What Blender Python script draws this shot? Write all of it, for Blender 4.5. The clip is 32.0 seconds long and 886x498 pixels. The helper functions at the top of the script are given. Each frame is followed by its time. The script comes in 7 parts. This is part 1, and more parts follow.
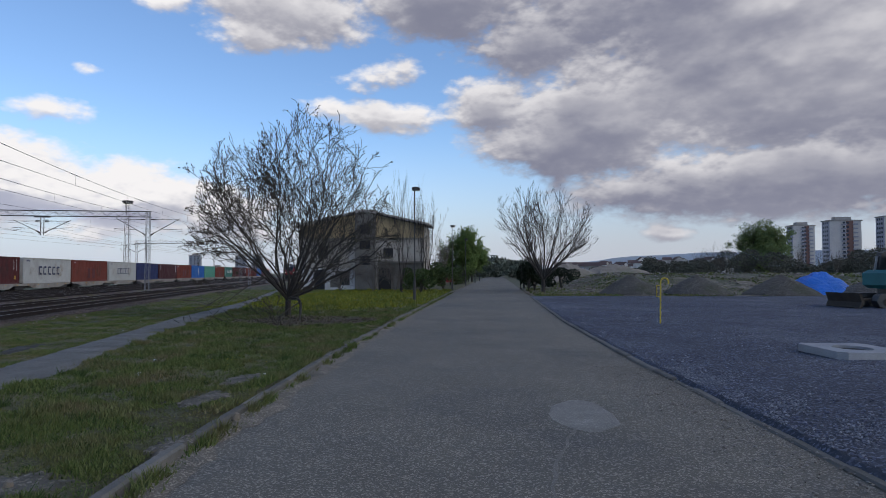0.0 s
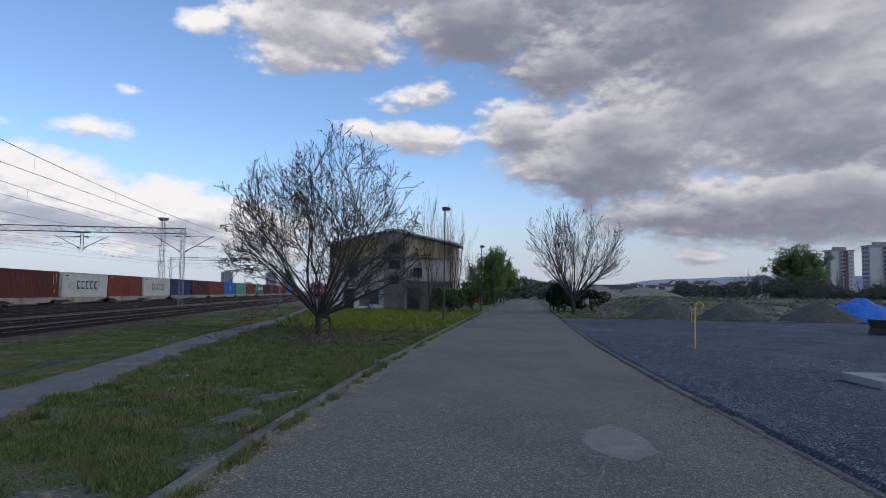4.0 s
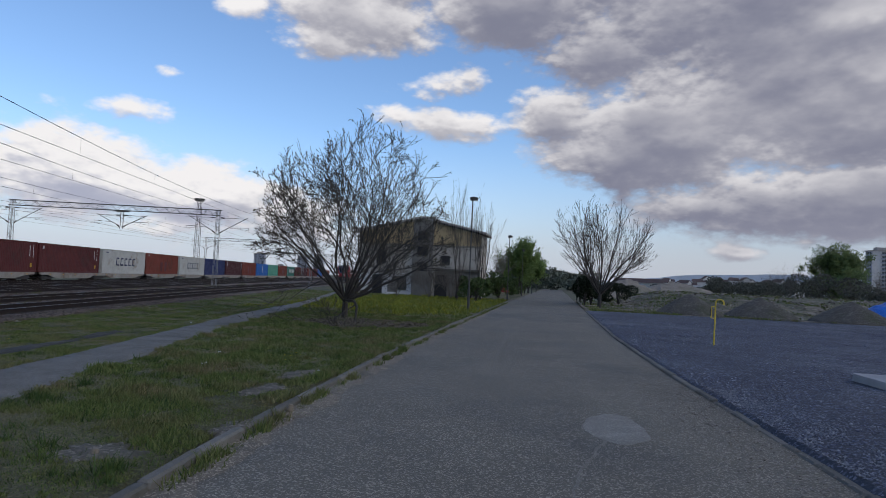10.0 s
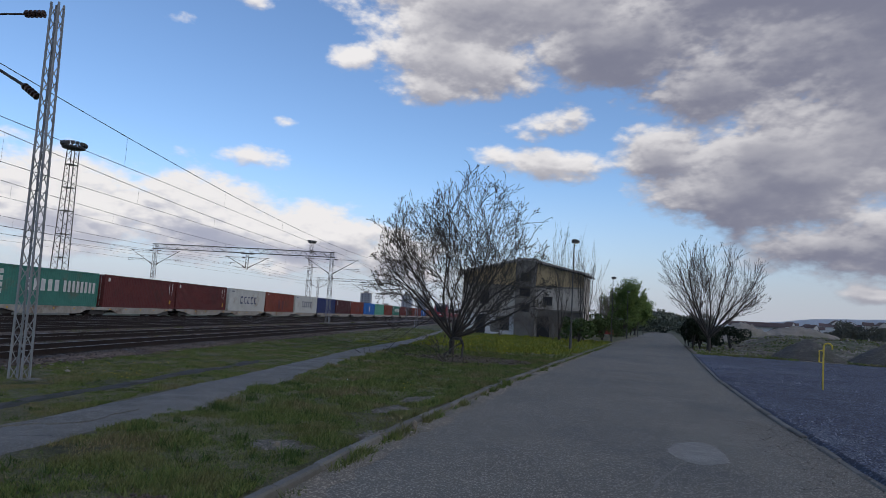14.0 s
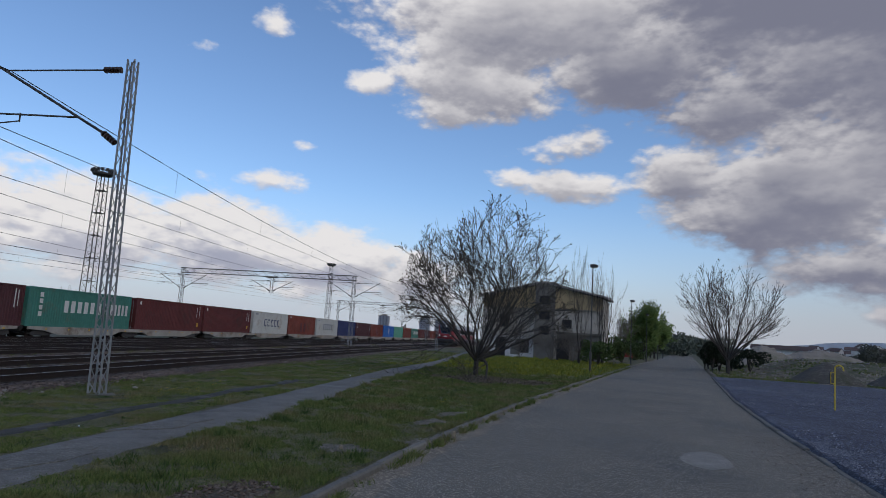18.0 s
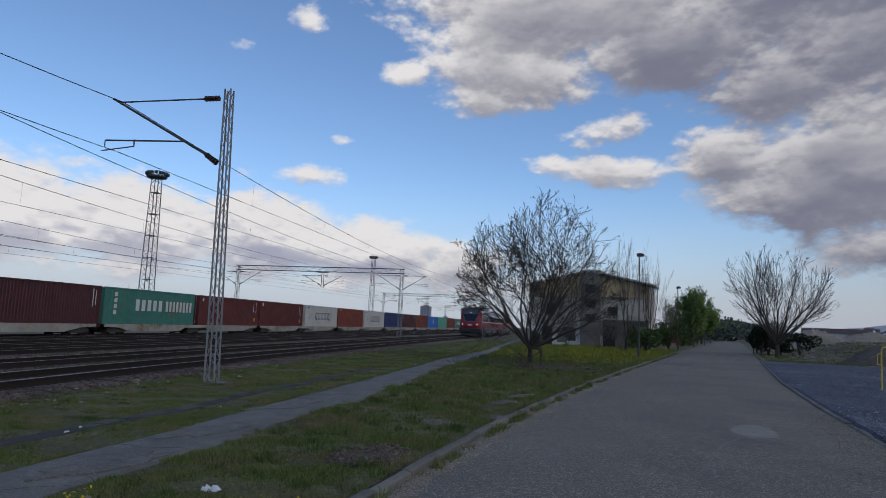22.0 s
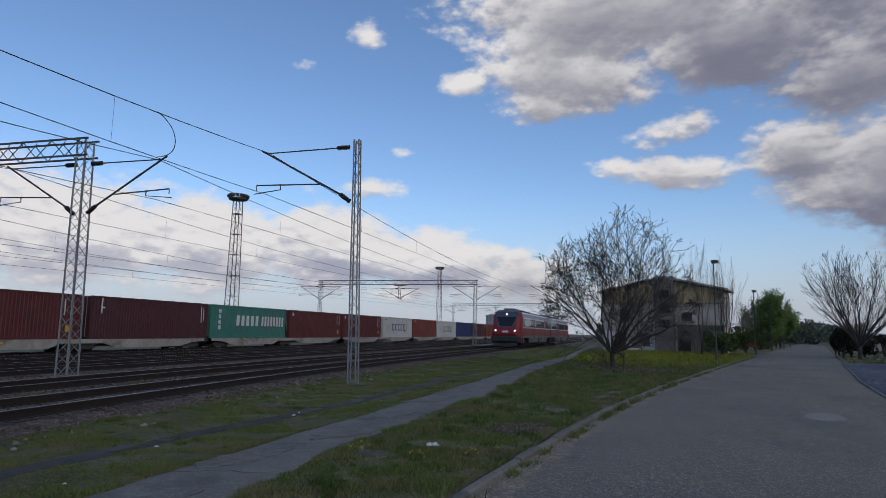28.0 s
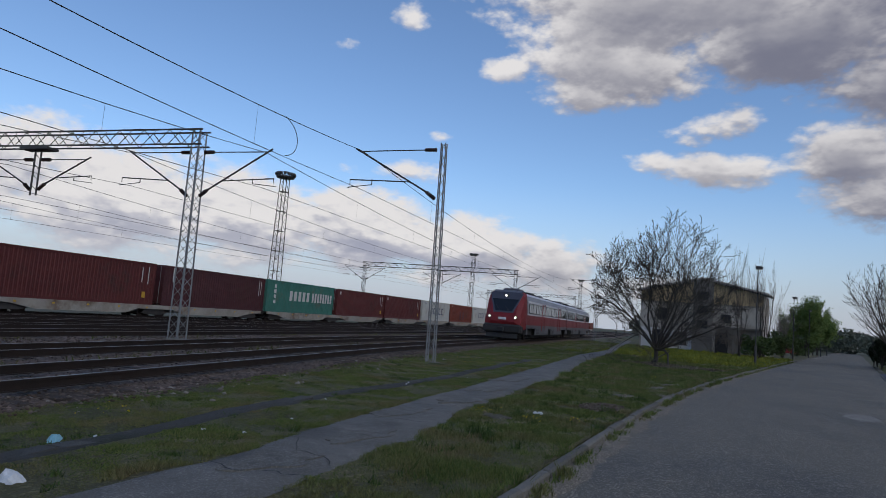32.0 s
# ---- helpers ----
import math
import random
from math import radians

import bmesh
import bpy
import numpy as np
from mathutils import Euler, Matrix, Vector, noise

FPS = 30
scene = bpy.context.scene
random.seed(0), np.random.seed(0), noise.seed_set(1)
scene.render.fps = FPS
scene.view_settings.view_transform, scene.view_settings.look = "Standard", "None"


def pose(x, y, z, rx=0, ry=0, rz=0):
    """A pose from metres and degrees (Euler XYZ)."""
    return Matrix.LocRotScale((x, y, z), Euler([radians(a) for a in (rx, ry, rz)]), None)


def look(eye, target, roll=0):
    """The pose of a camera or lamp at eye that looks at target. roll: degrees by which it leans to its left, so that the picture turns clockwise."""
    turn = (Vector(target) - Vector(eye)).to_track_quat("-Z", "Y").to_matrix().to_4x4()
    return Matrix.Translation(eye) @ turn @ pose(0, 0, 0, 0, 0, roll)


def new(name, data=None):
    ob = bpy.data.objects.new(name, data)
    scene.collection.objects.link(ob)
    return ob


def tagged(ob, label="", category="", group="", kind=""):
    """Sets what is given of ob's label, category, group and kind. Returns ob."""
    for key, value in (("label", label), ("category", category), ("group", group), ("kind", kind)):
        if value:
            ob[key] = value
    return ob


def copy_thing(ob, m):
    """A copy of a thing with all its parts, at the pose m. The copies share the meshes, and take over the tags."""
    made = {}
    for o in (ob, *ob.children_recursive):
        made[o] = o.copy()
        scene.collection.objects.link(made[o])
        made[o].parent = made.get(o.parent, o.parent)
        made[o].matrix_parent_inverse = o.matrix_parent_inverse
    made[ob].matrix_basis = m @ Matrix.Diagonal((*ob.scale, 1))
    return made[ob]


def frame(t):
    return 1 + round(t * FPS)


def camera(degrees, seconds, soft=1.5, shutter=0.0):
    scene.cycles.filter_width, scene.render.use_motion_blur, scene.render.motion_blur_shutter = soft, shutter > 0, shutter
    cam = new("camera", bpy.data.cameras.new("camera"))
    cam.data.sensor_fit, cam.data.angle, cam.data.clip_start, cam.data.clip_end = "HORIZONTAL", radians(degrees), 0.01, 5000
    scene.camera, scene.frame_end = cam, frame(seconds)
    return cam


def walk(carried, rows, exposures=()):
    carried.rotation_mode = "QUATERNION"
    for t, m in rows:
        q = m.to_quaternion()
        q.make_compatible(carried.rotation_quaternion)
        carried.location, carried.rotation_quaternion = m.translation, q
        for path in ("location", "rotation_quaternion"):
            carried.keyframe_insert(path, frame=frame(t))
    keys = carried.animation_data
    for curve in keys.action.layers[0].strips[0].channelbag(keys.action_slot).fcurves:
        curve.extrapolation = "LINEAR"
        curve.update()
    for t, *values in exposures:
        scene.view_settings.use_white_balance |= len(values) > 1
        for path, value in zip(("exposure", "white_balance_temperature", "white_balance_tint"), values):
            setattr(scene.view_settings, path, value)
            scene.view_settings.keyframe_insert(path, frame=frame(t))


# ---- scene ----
cam = camera(69.2, 32.0, 0.6)
PATH = [
    (0, (0.018, 0.543, 1.786), (-0.144, 2.535, 1.86), -0.1),
    (0.5, (-0.037, 0.58, 1.798), (-0.261, 2.566, 1.882), 0.2),
    (1, (0.044, 0.558, 1.791), (-0.222, 2.536, 1.909), 0.8),
    (1.5, (0.02, 0.518, 1.788), (-0.225, 2.498, 1.928), 0.9),
    (2, (-0.008, 0.539, 1.789), (-0.235, 2.521, 1.93), 0.6),
    (2.5, (-0.021, 0.545, 1.799), (-0.259, 2.525, 1.946), 1.3),
    (4.5, (-0.092, 0.599, 1.79), (-0.345, 2.579, 1.924), 0.7),
    (5, (-0.139, 0.623, 1.807), (-0.386, 2.603, 1.947), 0.9),
    (5.5, (-0.15, 0.541, 1.805), (-0.347, 2.525, 1.96), 0.2),
    (6, (-0.202, 0.556, 1.808), (-0.355, 2.544, 1.955), -0.6),
    (6.5, (-0.2, 0.547, 1.767), (-0.365, 2.535, 1.914), -0.6),
    (7, (-0.046, 0.671, 1.754), (-0.299, 2.651, 1.877), -1.0),
    (7.5, (0.03, 0.698, 1.756), (-0.274, 2.672, 1.859), -1.3),
    (8, (0.088, 0.691, 1.773), (-0.27, 2.656, 1.879), -1.4),
    (8.5, (0.132, 0.639, 1.786), (-0.263, 2.596, 1.908), -1.1),
    (9, (0.121, 0.553, 1.817), (-0.267, 2.507, 1.999), -1.0),
    (9.5, (0.106, 0.212, 1.755), (-0.276, 2.167, 1.924), -1.0),
    (10, (0.24, 0.049, 1.827), (-0.103, 2.017, 1.922), 2.7),
    (10.5, (0.277, -0.083, 1.795), (-0.049, 1.889, 1.863), 2.7),
    (11, (0.405, -0.309, 1.854), (0.054, 1.654, 2.008), 0.3),
    (11.5, (0.344, -0.651, 1.764), (-0.107, 1.289, 1.95), 1.8),
    (12, (0.395, -0.759, 1.804), (-0.075, 1.174, 2.009), 2.3),
    (12.5, (0.453, -0.921, 1.758), (-0.072, 0.998, 1.963), 2.3),
    (13, (0.496, -1.242, 1.801), (-0.103, 0.653, 2.027), 2.6),
    (13.5, (0.526, -1.467, 1.806), (-0.112, 0.417, 2.011), 1.5),
    (14, (0.589, -1.636, 1.792), (-0.065, 0.244, 1.995), 3.4),
    (14.5, (0.608, -1.788, 1.788), (-0.076, 0.083, 1.968), 3.5),
    (15, (0.583, -2.012, 1.787), (-0.122, -0.154, 2.014), 3.3),
    (15.5, (0.591, -2.249, 1.75), (-0.118, -0.394, 1.987), 2.2),
    (17.5, (0.574, -2.794, 1.724), (-0.151, -0.946, 1.967), 2.1),
    (18, (0.757, -3.113, 1.761), (0.051, -1.261, 2.03), 3.5),
    (18.5, (0.8, -3.318, 1.757), (0.061, -1.476, 2.005), 2.1),
    (19, (0.708, -3.509, 1.766), (-0.049, -1.675, 2.022), 1.7),
    (19.5, (0.672, -3.769, 1.772), (-0.083, -1.932, 2.011), 1.8),
    (20, (0.687, -3.995, 1.742), (-0.1, -2.173, 1.985), 2.9),
    (20.5, (0.708, -4.248, 1.781), (-0.113, -2.44, 2.017), 1.9),
    (21, (0.569, -4.517, 1.738), (-0.247, -2.71, 2.0), 1.2),
    (21.5, (0.666, -4.802, 1.783), (-0.141, -2.989, 2.026), 1.6),
    (22, (0.751, -5.027, 1.758), (-0.068, -3.217, 1.99), 2.4),
    (22.5, (0.766, -5.299, 1.781), (-0.087, -3.509, 2.039), 2.0),
    (23, (0.76, -5.668, 1.768), (-0.133, -3.897, 2.023), 2.0),
    (23.5, (0.803, -5.862, 1.733), (-0.142, -4.113, 1.956), 2.7),
    (24, (0.89, -6.165, 1.79), (-0.109, -4.439, 1.946), 2.4),
    (24.5, (0.832, -6.462, 1.78), (-0.163, -4.736, 1.961), 1.7),
    (25, (0.824, -6.685, 1.783), (-0.189, -4.969, 1.951), 2.8),
    (25.5, (0.804, -6.844, 1.76), (-0.188, -5.116, 1.931), 3.2),
    (26, (0.917, -7.119, 1.8), (-0.065, -5.387, 1.989), 3.2),
    (26.5, (0.839, -7.382, 1.787), (-0.145, -5.658, 2.028), 1.6),
    (28.5, (1.013, -8.575, 1.677), (0.021, -6.858, 1.938), 1.3),
    (29, (0.981, -8.797, 1.658), (-0.004, -7.075, 1.913), 4.0),
    (29.5, (1.026, -9.086, 1.687), (0.079, -7.338, 1.907), 3.3),
    (30, (1.014, -9.485, 1.66), (0.067, -7.739, 1.896), 1.6),
    (30.5, (1.086, -9.905, 1.663), (0.109, -8.178, 1.915), 4.1),
    (31, (1.06, -10.262, 1.673), (0.024, -8.568, 1.913), 2.8),
    (31.5, (0.991, -10.709, 1.602), (-0.13, -9.068, 1.827), 0.8),
    (32, (0.874, -11.081, 1.697), (-0.204, -9.409, 1.9), 4.8),
]
walk(cam, [(t, look(eye, target, roll)) for t, eye, target, roll in PATH],
     exposures=[(0, 0.10), (9, 0.07), (13, 0.02), (19, -0.14), (32, -0.18)])

# ---- light ----
SUN_AZ, SUN_EL = 118.0, 34.0          # degrees: azimuth from +y towards +x, height
world = bpy.data.worlds.new("sky")
scene.world = world
world.use_nodes = True
WN, WL = world.node_tree.nodes, world.node_tree.links
WN.clear()


def wmath(op, a, b=None, c=None, clamp=False):
    """A math node of the sky; numbers or sockets in, socket out."""
    nd = WN.new("ShaderNodeMath")
    nd.operation, nd.use_clamp = op, clamp
    for i, v in enumerate((a, b, c)):
        if v is None:
            continue
        if isinstance(v, (int, float)):
            nd.inputs[i].default_value = v
        else:
            WL.new(v, nd.inputs[i])
    return nd.outputs[0]


def wmix(fac, a, b):
    nd = WN.new("ShaderNodeMix")
    nd.data_type = "RGBA"
    for sock, v in ((nd.inputs["Factor"], fac), (nd.inputs["A"], a), (nd.inputs["B"], b)):
        if isinstance(v, (int, float)):
            sock.default_value = v
        elif isinstance(v, tuple):
            sock.default_value = (*v, 1)
        else:
            WL.new(v, sock)
    return nd.outputs["Result"]


def wstep(v, lo, hi):
    nd = WN.new("ShaderNodeMapRange")
    nd.interpolation_type = "SMOOTHSTEP"
    WL.new(v, nd.inputs["Value"])
    nd.inputs["From Min"].default_value, nd.inputs["From Max"].default_value = lo, hi
    return nd.outputs["Result"]


coord = WN.new("ShaderNodeTexCoord")
split = WN.new("ShaderNodeSeparateXYZ")
WL.new(coord.outputs["Generated"], split.inputs[0])
AZ = wmath("MULTIPLY", wmath("ARCTAN2", split.outputs["X"], split.outputs["Y"]), 57.2958)
EL = wmath("MULTIPLY", wmath("ARCSINE", wmath("MAXIMUM", wmath("MINIMUM", split.outputs["Z"], 1.0), -1.0)), 57.2958)


def wnoise(sa, se, detail, rough, off, dist=0.0, lift=0.0):
    """Noise over azimuth and height, scaled apart; lift: shifted upwards by so many degrees."""
    cb = WN.new("ShaderNodeCombineXYZ")
    WL.new(wmath("MULTIPLY_ADD", AZ, sa, off), cb.inputs[0])
    WL.new(wmath("MULTIPLY_ADD", EL, se, off * 0.7 + lift * se), cb.inputs[1])
    nd = WN.new("ShaderNodeTexNoise")
    nd.inputs["Scale"].default_value, nd.inputs["Detail"].default_value = 1.0, detail
    nd.inputs["Roughness"].default_value, nd.inputs["Distortion"].default_value = rough, dist
    WL.new(cb.outputs[0], nd.inputs["Vector"])
    return nd.outputs["Fac"]


CLOUDS = []


def cloud(az, el, ra, re, power=1.0):
    """One cloud's place and reach in the sky, in degrees."""
    CLOUDS.append((az, el, ra, re, power))


# the grey deck that fills the sky towards the right
cloud(24, 29, 44, 10.5, 2.0)
cloud(-14, 27.5, 20.5, 6.6, 1.5)
cloud(-18.5, 22.2, 11.0, 4.3, 1.3)
cloud(-5, 23.6, 13, 4.4, 1.5)
cloud(3, 19.5, 7.5, 3.6, 1.3)
cloud(26, 16.5, 27, 9.5, 1.9)
cloud(22, 21.0, 27, 6.5, 1.7)
cloud(9, 12.6, 13.5, 6.0, 1.6)
cloud(24, 7.4, 22, 4.6, 1.5)
cloud(11, 7.0, 9, 2.6, 1.1)
cloud(20, 4.2, 10, 1.2, 0.6)
cloud(66, 20, 40, 16, 2.0)
cloud(54, 8.4, 30, 5.5, 1.5)
cloud(-27.8, 21.8, 3.4, 1.6, 0.9)
cloud(-21, 19.8, 5.0, 1.9, 0.9)
# the heads and shreds before it
cloud(-0.5, 14.2, 5.2, 3.6, 1.25)
cloud(-9.5, 13.6, 6.6, 1.9, 1.05)
cloud(-14.5, 14.2, 2.6, 1.3, 0.7)
cloud(-11.0, 17.0, 4.6, 1.7, 0.75)
cloud(-7.8, 17.9, 2.4, 1.3, 0.6)
cloud(-36.2, 12.4, 4.6, 1.25, 0.85)
cloud(-42, 12.2, 1.8, 0.8, 0.45)
cloud(-33.6, 15.6, 1.5, 0.6, 0.45)
cloud(-37.4, 25.2, 2.4, 1.5, 0.65)
cloud(-43.4, 22.4, 1.8, 0.7, 0.35)
cloud(14.8, 3.4, 3.4, 1.0, 0.8)
# the bank over the railway
cloud(-72, 8.6, 14, 6.0, 1.3)
cloud(-60, 7.0, 12, 5.8, 1.3)
cloud(-50, 6.8, 11, 5.4, 1.3)
cloud(-40, 6.9, 10, 5.0, 1.3)
cloud(-31, 5.9, 9, 4.3, 1.2)
cloud(-23, 5.0, 7, 3.2, 1.0)
cloud(-15.5, 3.6, 6, 2.2, 0.7)
cloud(-90, 9, 24, 7, 1.2)
# the rest of the sky, behind the viewer
cloud(125, 30, 40, 14, 1.4)
cloud(-130, 18, 34, 9, 1.1)
cloud(172, 16, 32, 8, 1.1)


def reach(lift):
    """How far inside a cloud's outline a way in the sky lies."""
    total = None
    for az, el, ra, re, power in CLOUDS:
        da = wmath("DIVIDE", wmath("SUBTRACT", AZ, az), ra)
        de = wmath("DIVIDE", wmath("SUBTRACT", EL, el - lift), re)
        d = wmath("SQRT", wmath("MULTIPLY_ADD", da, da, wmath("MULTIPLY", de, de)))
        one = wmath("MULTIPLY", wmath("MAXIMUM", wmath("SUBTRACT", 1.0, d), -1.0), power)
        total = one if total is None else wmath("SMOOTH_MAX", total, one, 0.25)
    return total


def puffs(scale_a, scale_e, off, lift=0.0, detail=3.0):
    """Rounded heads of cloud, 0 to 1."""
    cb = WN.new("ShaderNodeCombineXYZ")
    WL.new(wmath("MULTIPLY_ADD", AZ, scale_a, off), cb.inputs[0])
    WL.new(wmath("MULTIPLY_ADD", EL, scale_e, off * 0.7 + lift * scale_e), cb.inputs[1])
    nd = WN.new("ShaderNodeTexVoronoi")
    nd.feature, nd.inputs["Scale"].default_value, nd.inputs["Detail"].default_value = "SMOOTH_F1", 1.0, detail
    nd.inputs["Smoothness"].default_value, nd.inputs["Roughness"].default_value = 0.6, 0.55
    WL.new(cb.outputs[0], nd.inputs["Vector"])
    return wmath("SUBTRACT", 0.75, nd.outputs["Distance"])


def lumps(lift, detail):
    big = wmath("MULTIPLY", wmath("SUBTRACT", wnoise(0.12, 0.24, detail, 0.52, 3.0, 0.2, lift), 0.5), 0.9)
    heads = wmath("MULTIPLY", puffs(0.22, 0.46, 7.0, lift, min(detail, 4.0)), 0.40)
    return wmath("ADD", wmath("ADD", big, heads), wmath("MULTIPLY", puffs(0.62, 1.15, 13.0, lift, 2.0), 0.20))


IN, IN_UP = reach(0.0), reach(1.5)
fine = wmath("MULTIPLY", wmath("SUBTRACT", wnoise(0.9, 1.5, 6, 0.62, 9.0, 0.3), 0.5), 0.34)
DENS = wmath("ADD", wmath("ADD", IN, lumps(0.0, 7.0)), fine)
SOFT, SOFT_UP = wmath("ADD", IN, lumps(0.0, 2.4)), wmath("ADD", IN_UP, lumps(1.5, 2.4))
HEAD, HEAD_UP = wmath("ADD", IN, lumps(0.0, 4.5)), wmath("ADD", reach(0.6), lumps(0.6, 4.5))
sky = WN.new("ShaderNodeTexSky")
sky.sky_type, sky.sun_disc = "NISHITA", False
sky.sun_elevation, sky.sun_rotation = radians(SUN_EL), radians(SUN_AZ)
sky.air_density, sky.dust_density, sky.ozone_density = 1.0, 0.6, 2.0
blue = WN.new("ShaderNodeVectorMath")
blue.operation = "MULTIPLY"
WL.new(sky.outputs[0], blue.inputs[0])
blue.inputs[1].default_value = (0.126, 0.143, 0.165)
mask = wstep(DENS, -0.02, 0.46)
thick = wstep(SOFT, 0.30, 1.25)
edge = wmath("SUBTRACT", 1.0, thick)
front = wstep(AZ, -20.0, -33.0)                                # the bank away from the sun shows its lit side
side = wstep(AZ, 4.0, -24.0)
broad, crisp = wstep(wmath("SUBTRACT", SOFT, SOFT_UP), -0.6, 0.7), wstep(wmath("SUBTRACT", HEAD, HEAD_UP), -0.26, 0.30)
rift = wstep(wnoise(0.050, 0.15, 4, 0.5, 21.0, 0.3), 0.36, 0.70)
# the deck: soft grey, paler where it thins out and along its tops
deck = wmath("MULTIPLY_ADD", rift, 0.26, -0.06)
deck = wmath("ADD", deck, wmath("MULTIPLY", wmath("SUBTRACT", broad, 0.5), 0.30))
deck = wmath("ADD", deck, wmath("MULTIPLY", wmath("SUBTRACT", crisp, 0.5), wmath("MULTIPLY_ADD", edge, 0.40, 0.03)))
deck = wmath("ADD", deck, wmath("MULTIPLY", edge, 0.36))
deck = wmath("ADD", deck, wmath("MULTIPLY", side, 0.24))
deck = wmath("SUBTRACT", deck, wmath("MULTIPLY", wmath("MULTIPLY", wstep(EL, 16.0, 8.0), wstep(AZ, -4.0, 6.0)), 0.08))
deck = wmath("ADD", deck, wmath("MULTIPLY", wmath("MULTIPLY", wstep(EL, 9.0, 16.0), wstep(AZ, 12.0, 25.0)), 0.20))
deck = wmath("SUBTRACT", deck, wmath("MULTIPLY", wmath("MULTIPLY", wstep(EL, 16.0, 22.0), wmath("MULTIPLY", wstep(AZ, -12.0, 2.0), wstep(AZ, 24.0, 14.0))), 0.14))
# the bank: white heads over lilac hollows
bank = wmath("MULTIPLY_ADD", wmath("SUBTRACT", crisp, 0.5), 0.62, 0.62)
bank = wmath("ADD", bank, wmath("MULTIPLY", wmath("SUBTRACT", broad, 0.5), 0.55))
bank = wmath("ADD", bank, wmath("MULTIPLY", edge, 0.16))
bank = wmath("SUBTRACT", bank, wmath("MULTIPLY", wstep(wnoise(0.06, 0.26, 3, 0.5, 33.0, 0.3), 0.45, 0.75), 0.35))
tone = wmath("ADD", wmath("MULTIPLY", deck, wmath("SUBTRACT", 1.0, front)), wmath("MULTIPLY", bank, front))
tone = wmath("ADD", tone, wmath("MULTIPLY", wmath("MULTIPLY", fine, wmath("MULTIPLY_ADD", edge, 0.7, 0.08)), 0.5))
grey = wmix(wstep(tone, -0.12, 1.0), wmix(front, (0.205, 0.213, 0.285), (0.38, 0.40, 0.51)), (0.86, 0.84, 0.845))
pale = wmix(wstep(AZ, -12.0, 14.0), (0.52, 0.59, 0.71), (0.42, 0.455, 0.55))
haze = wmix(wstep(EL, -2.0, 13.0), pale, blue.outputs[0])
full = wmix(mask, haze, grey)
low = wmath("SUBTRACT", 1.0, wstep(EL, 0.0, 6.5))
full = wmix(wmath("MULTIPLY", low, 0.40), full, (0.55, 0.56, 0.62))
back = WN.new("ShaderNodeBackground")
WL.new(full, back.inputs["Color"])
back.inputs["Strength"].default_value = 1.0
out = WN.new("ShaderNodeOutputWorld")
WL.new(back.outputs[0], out.inputs["Surface"])

sun = new("sun", bpy.data.lights.new("sun", "SUN"))
sun.data.energy, sun.data.angle, sun.data.color = 0.6, radians(14), (1.0, 0.93, 0.84)
sa, se = radians(SUN_AZ), radians(SUN_EL)
sun.matrix_world = look((0, 0, 60), (-math.sin(sa) * math.cos(se), -math.cos(sa) * math.cos(se), 60 - math.sin(se)))

# ---- materials ----


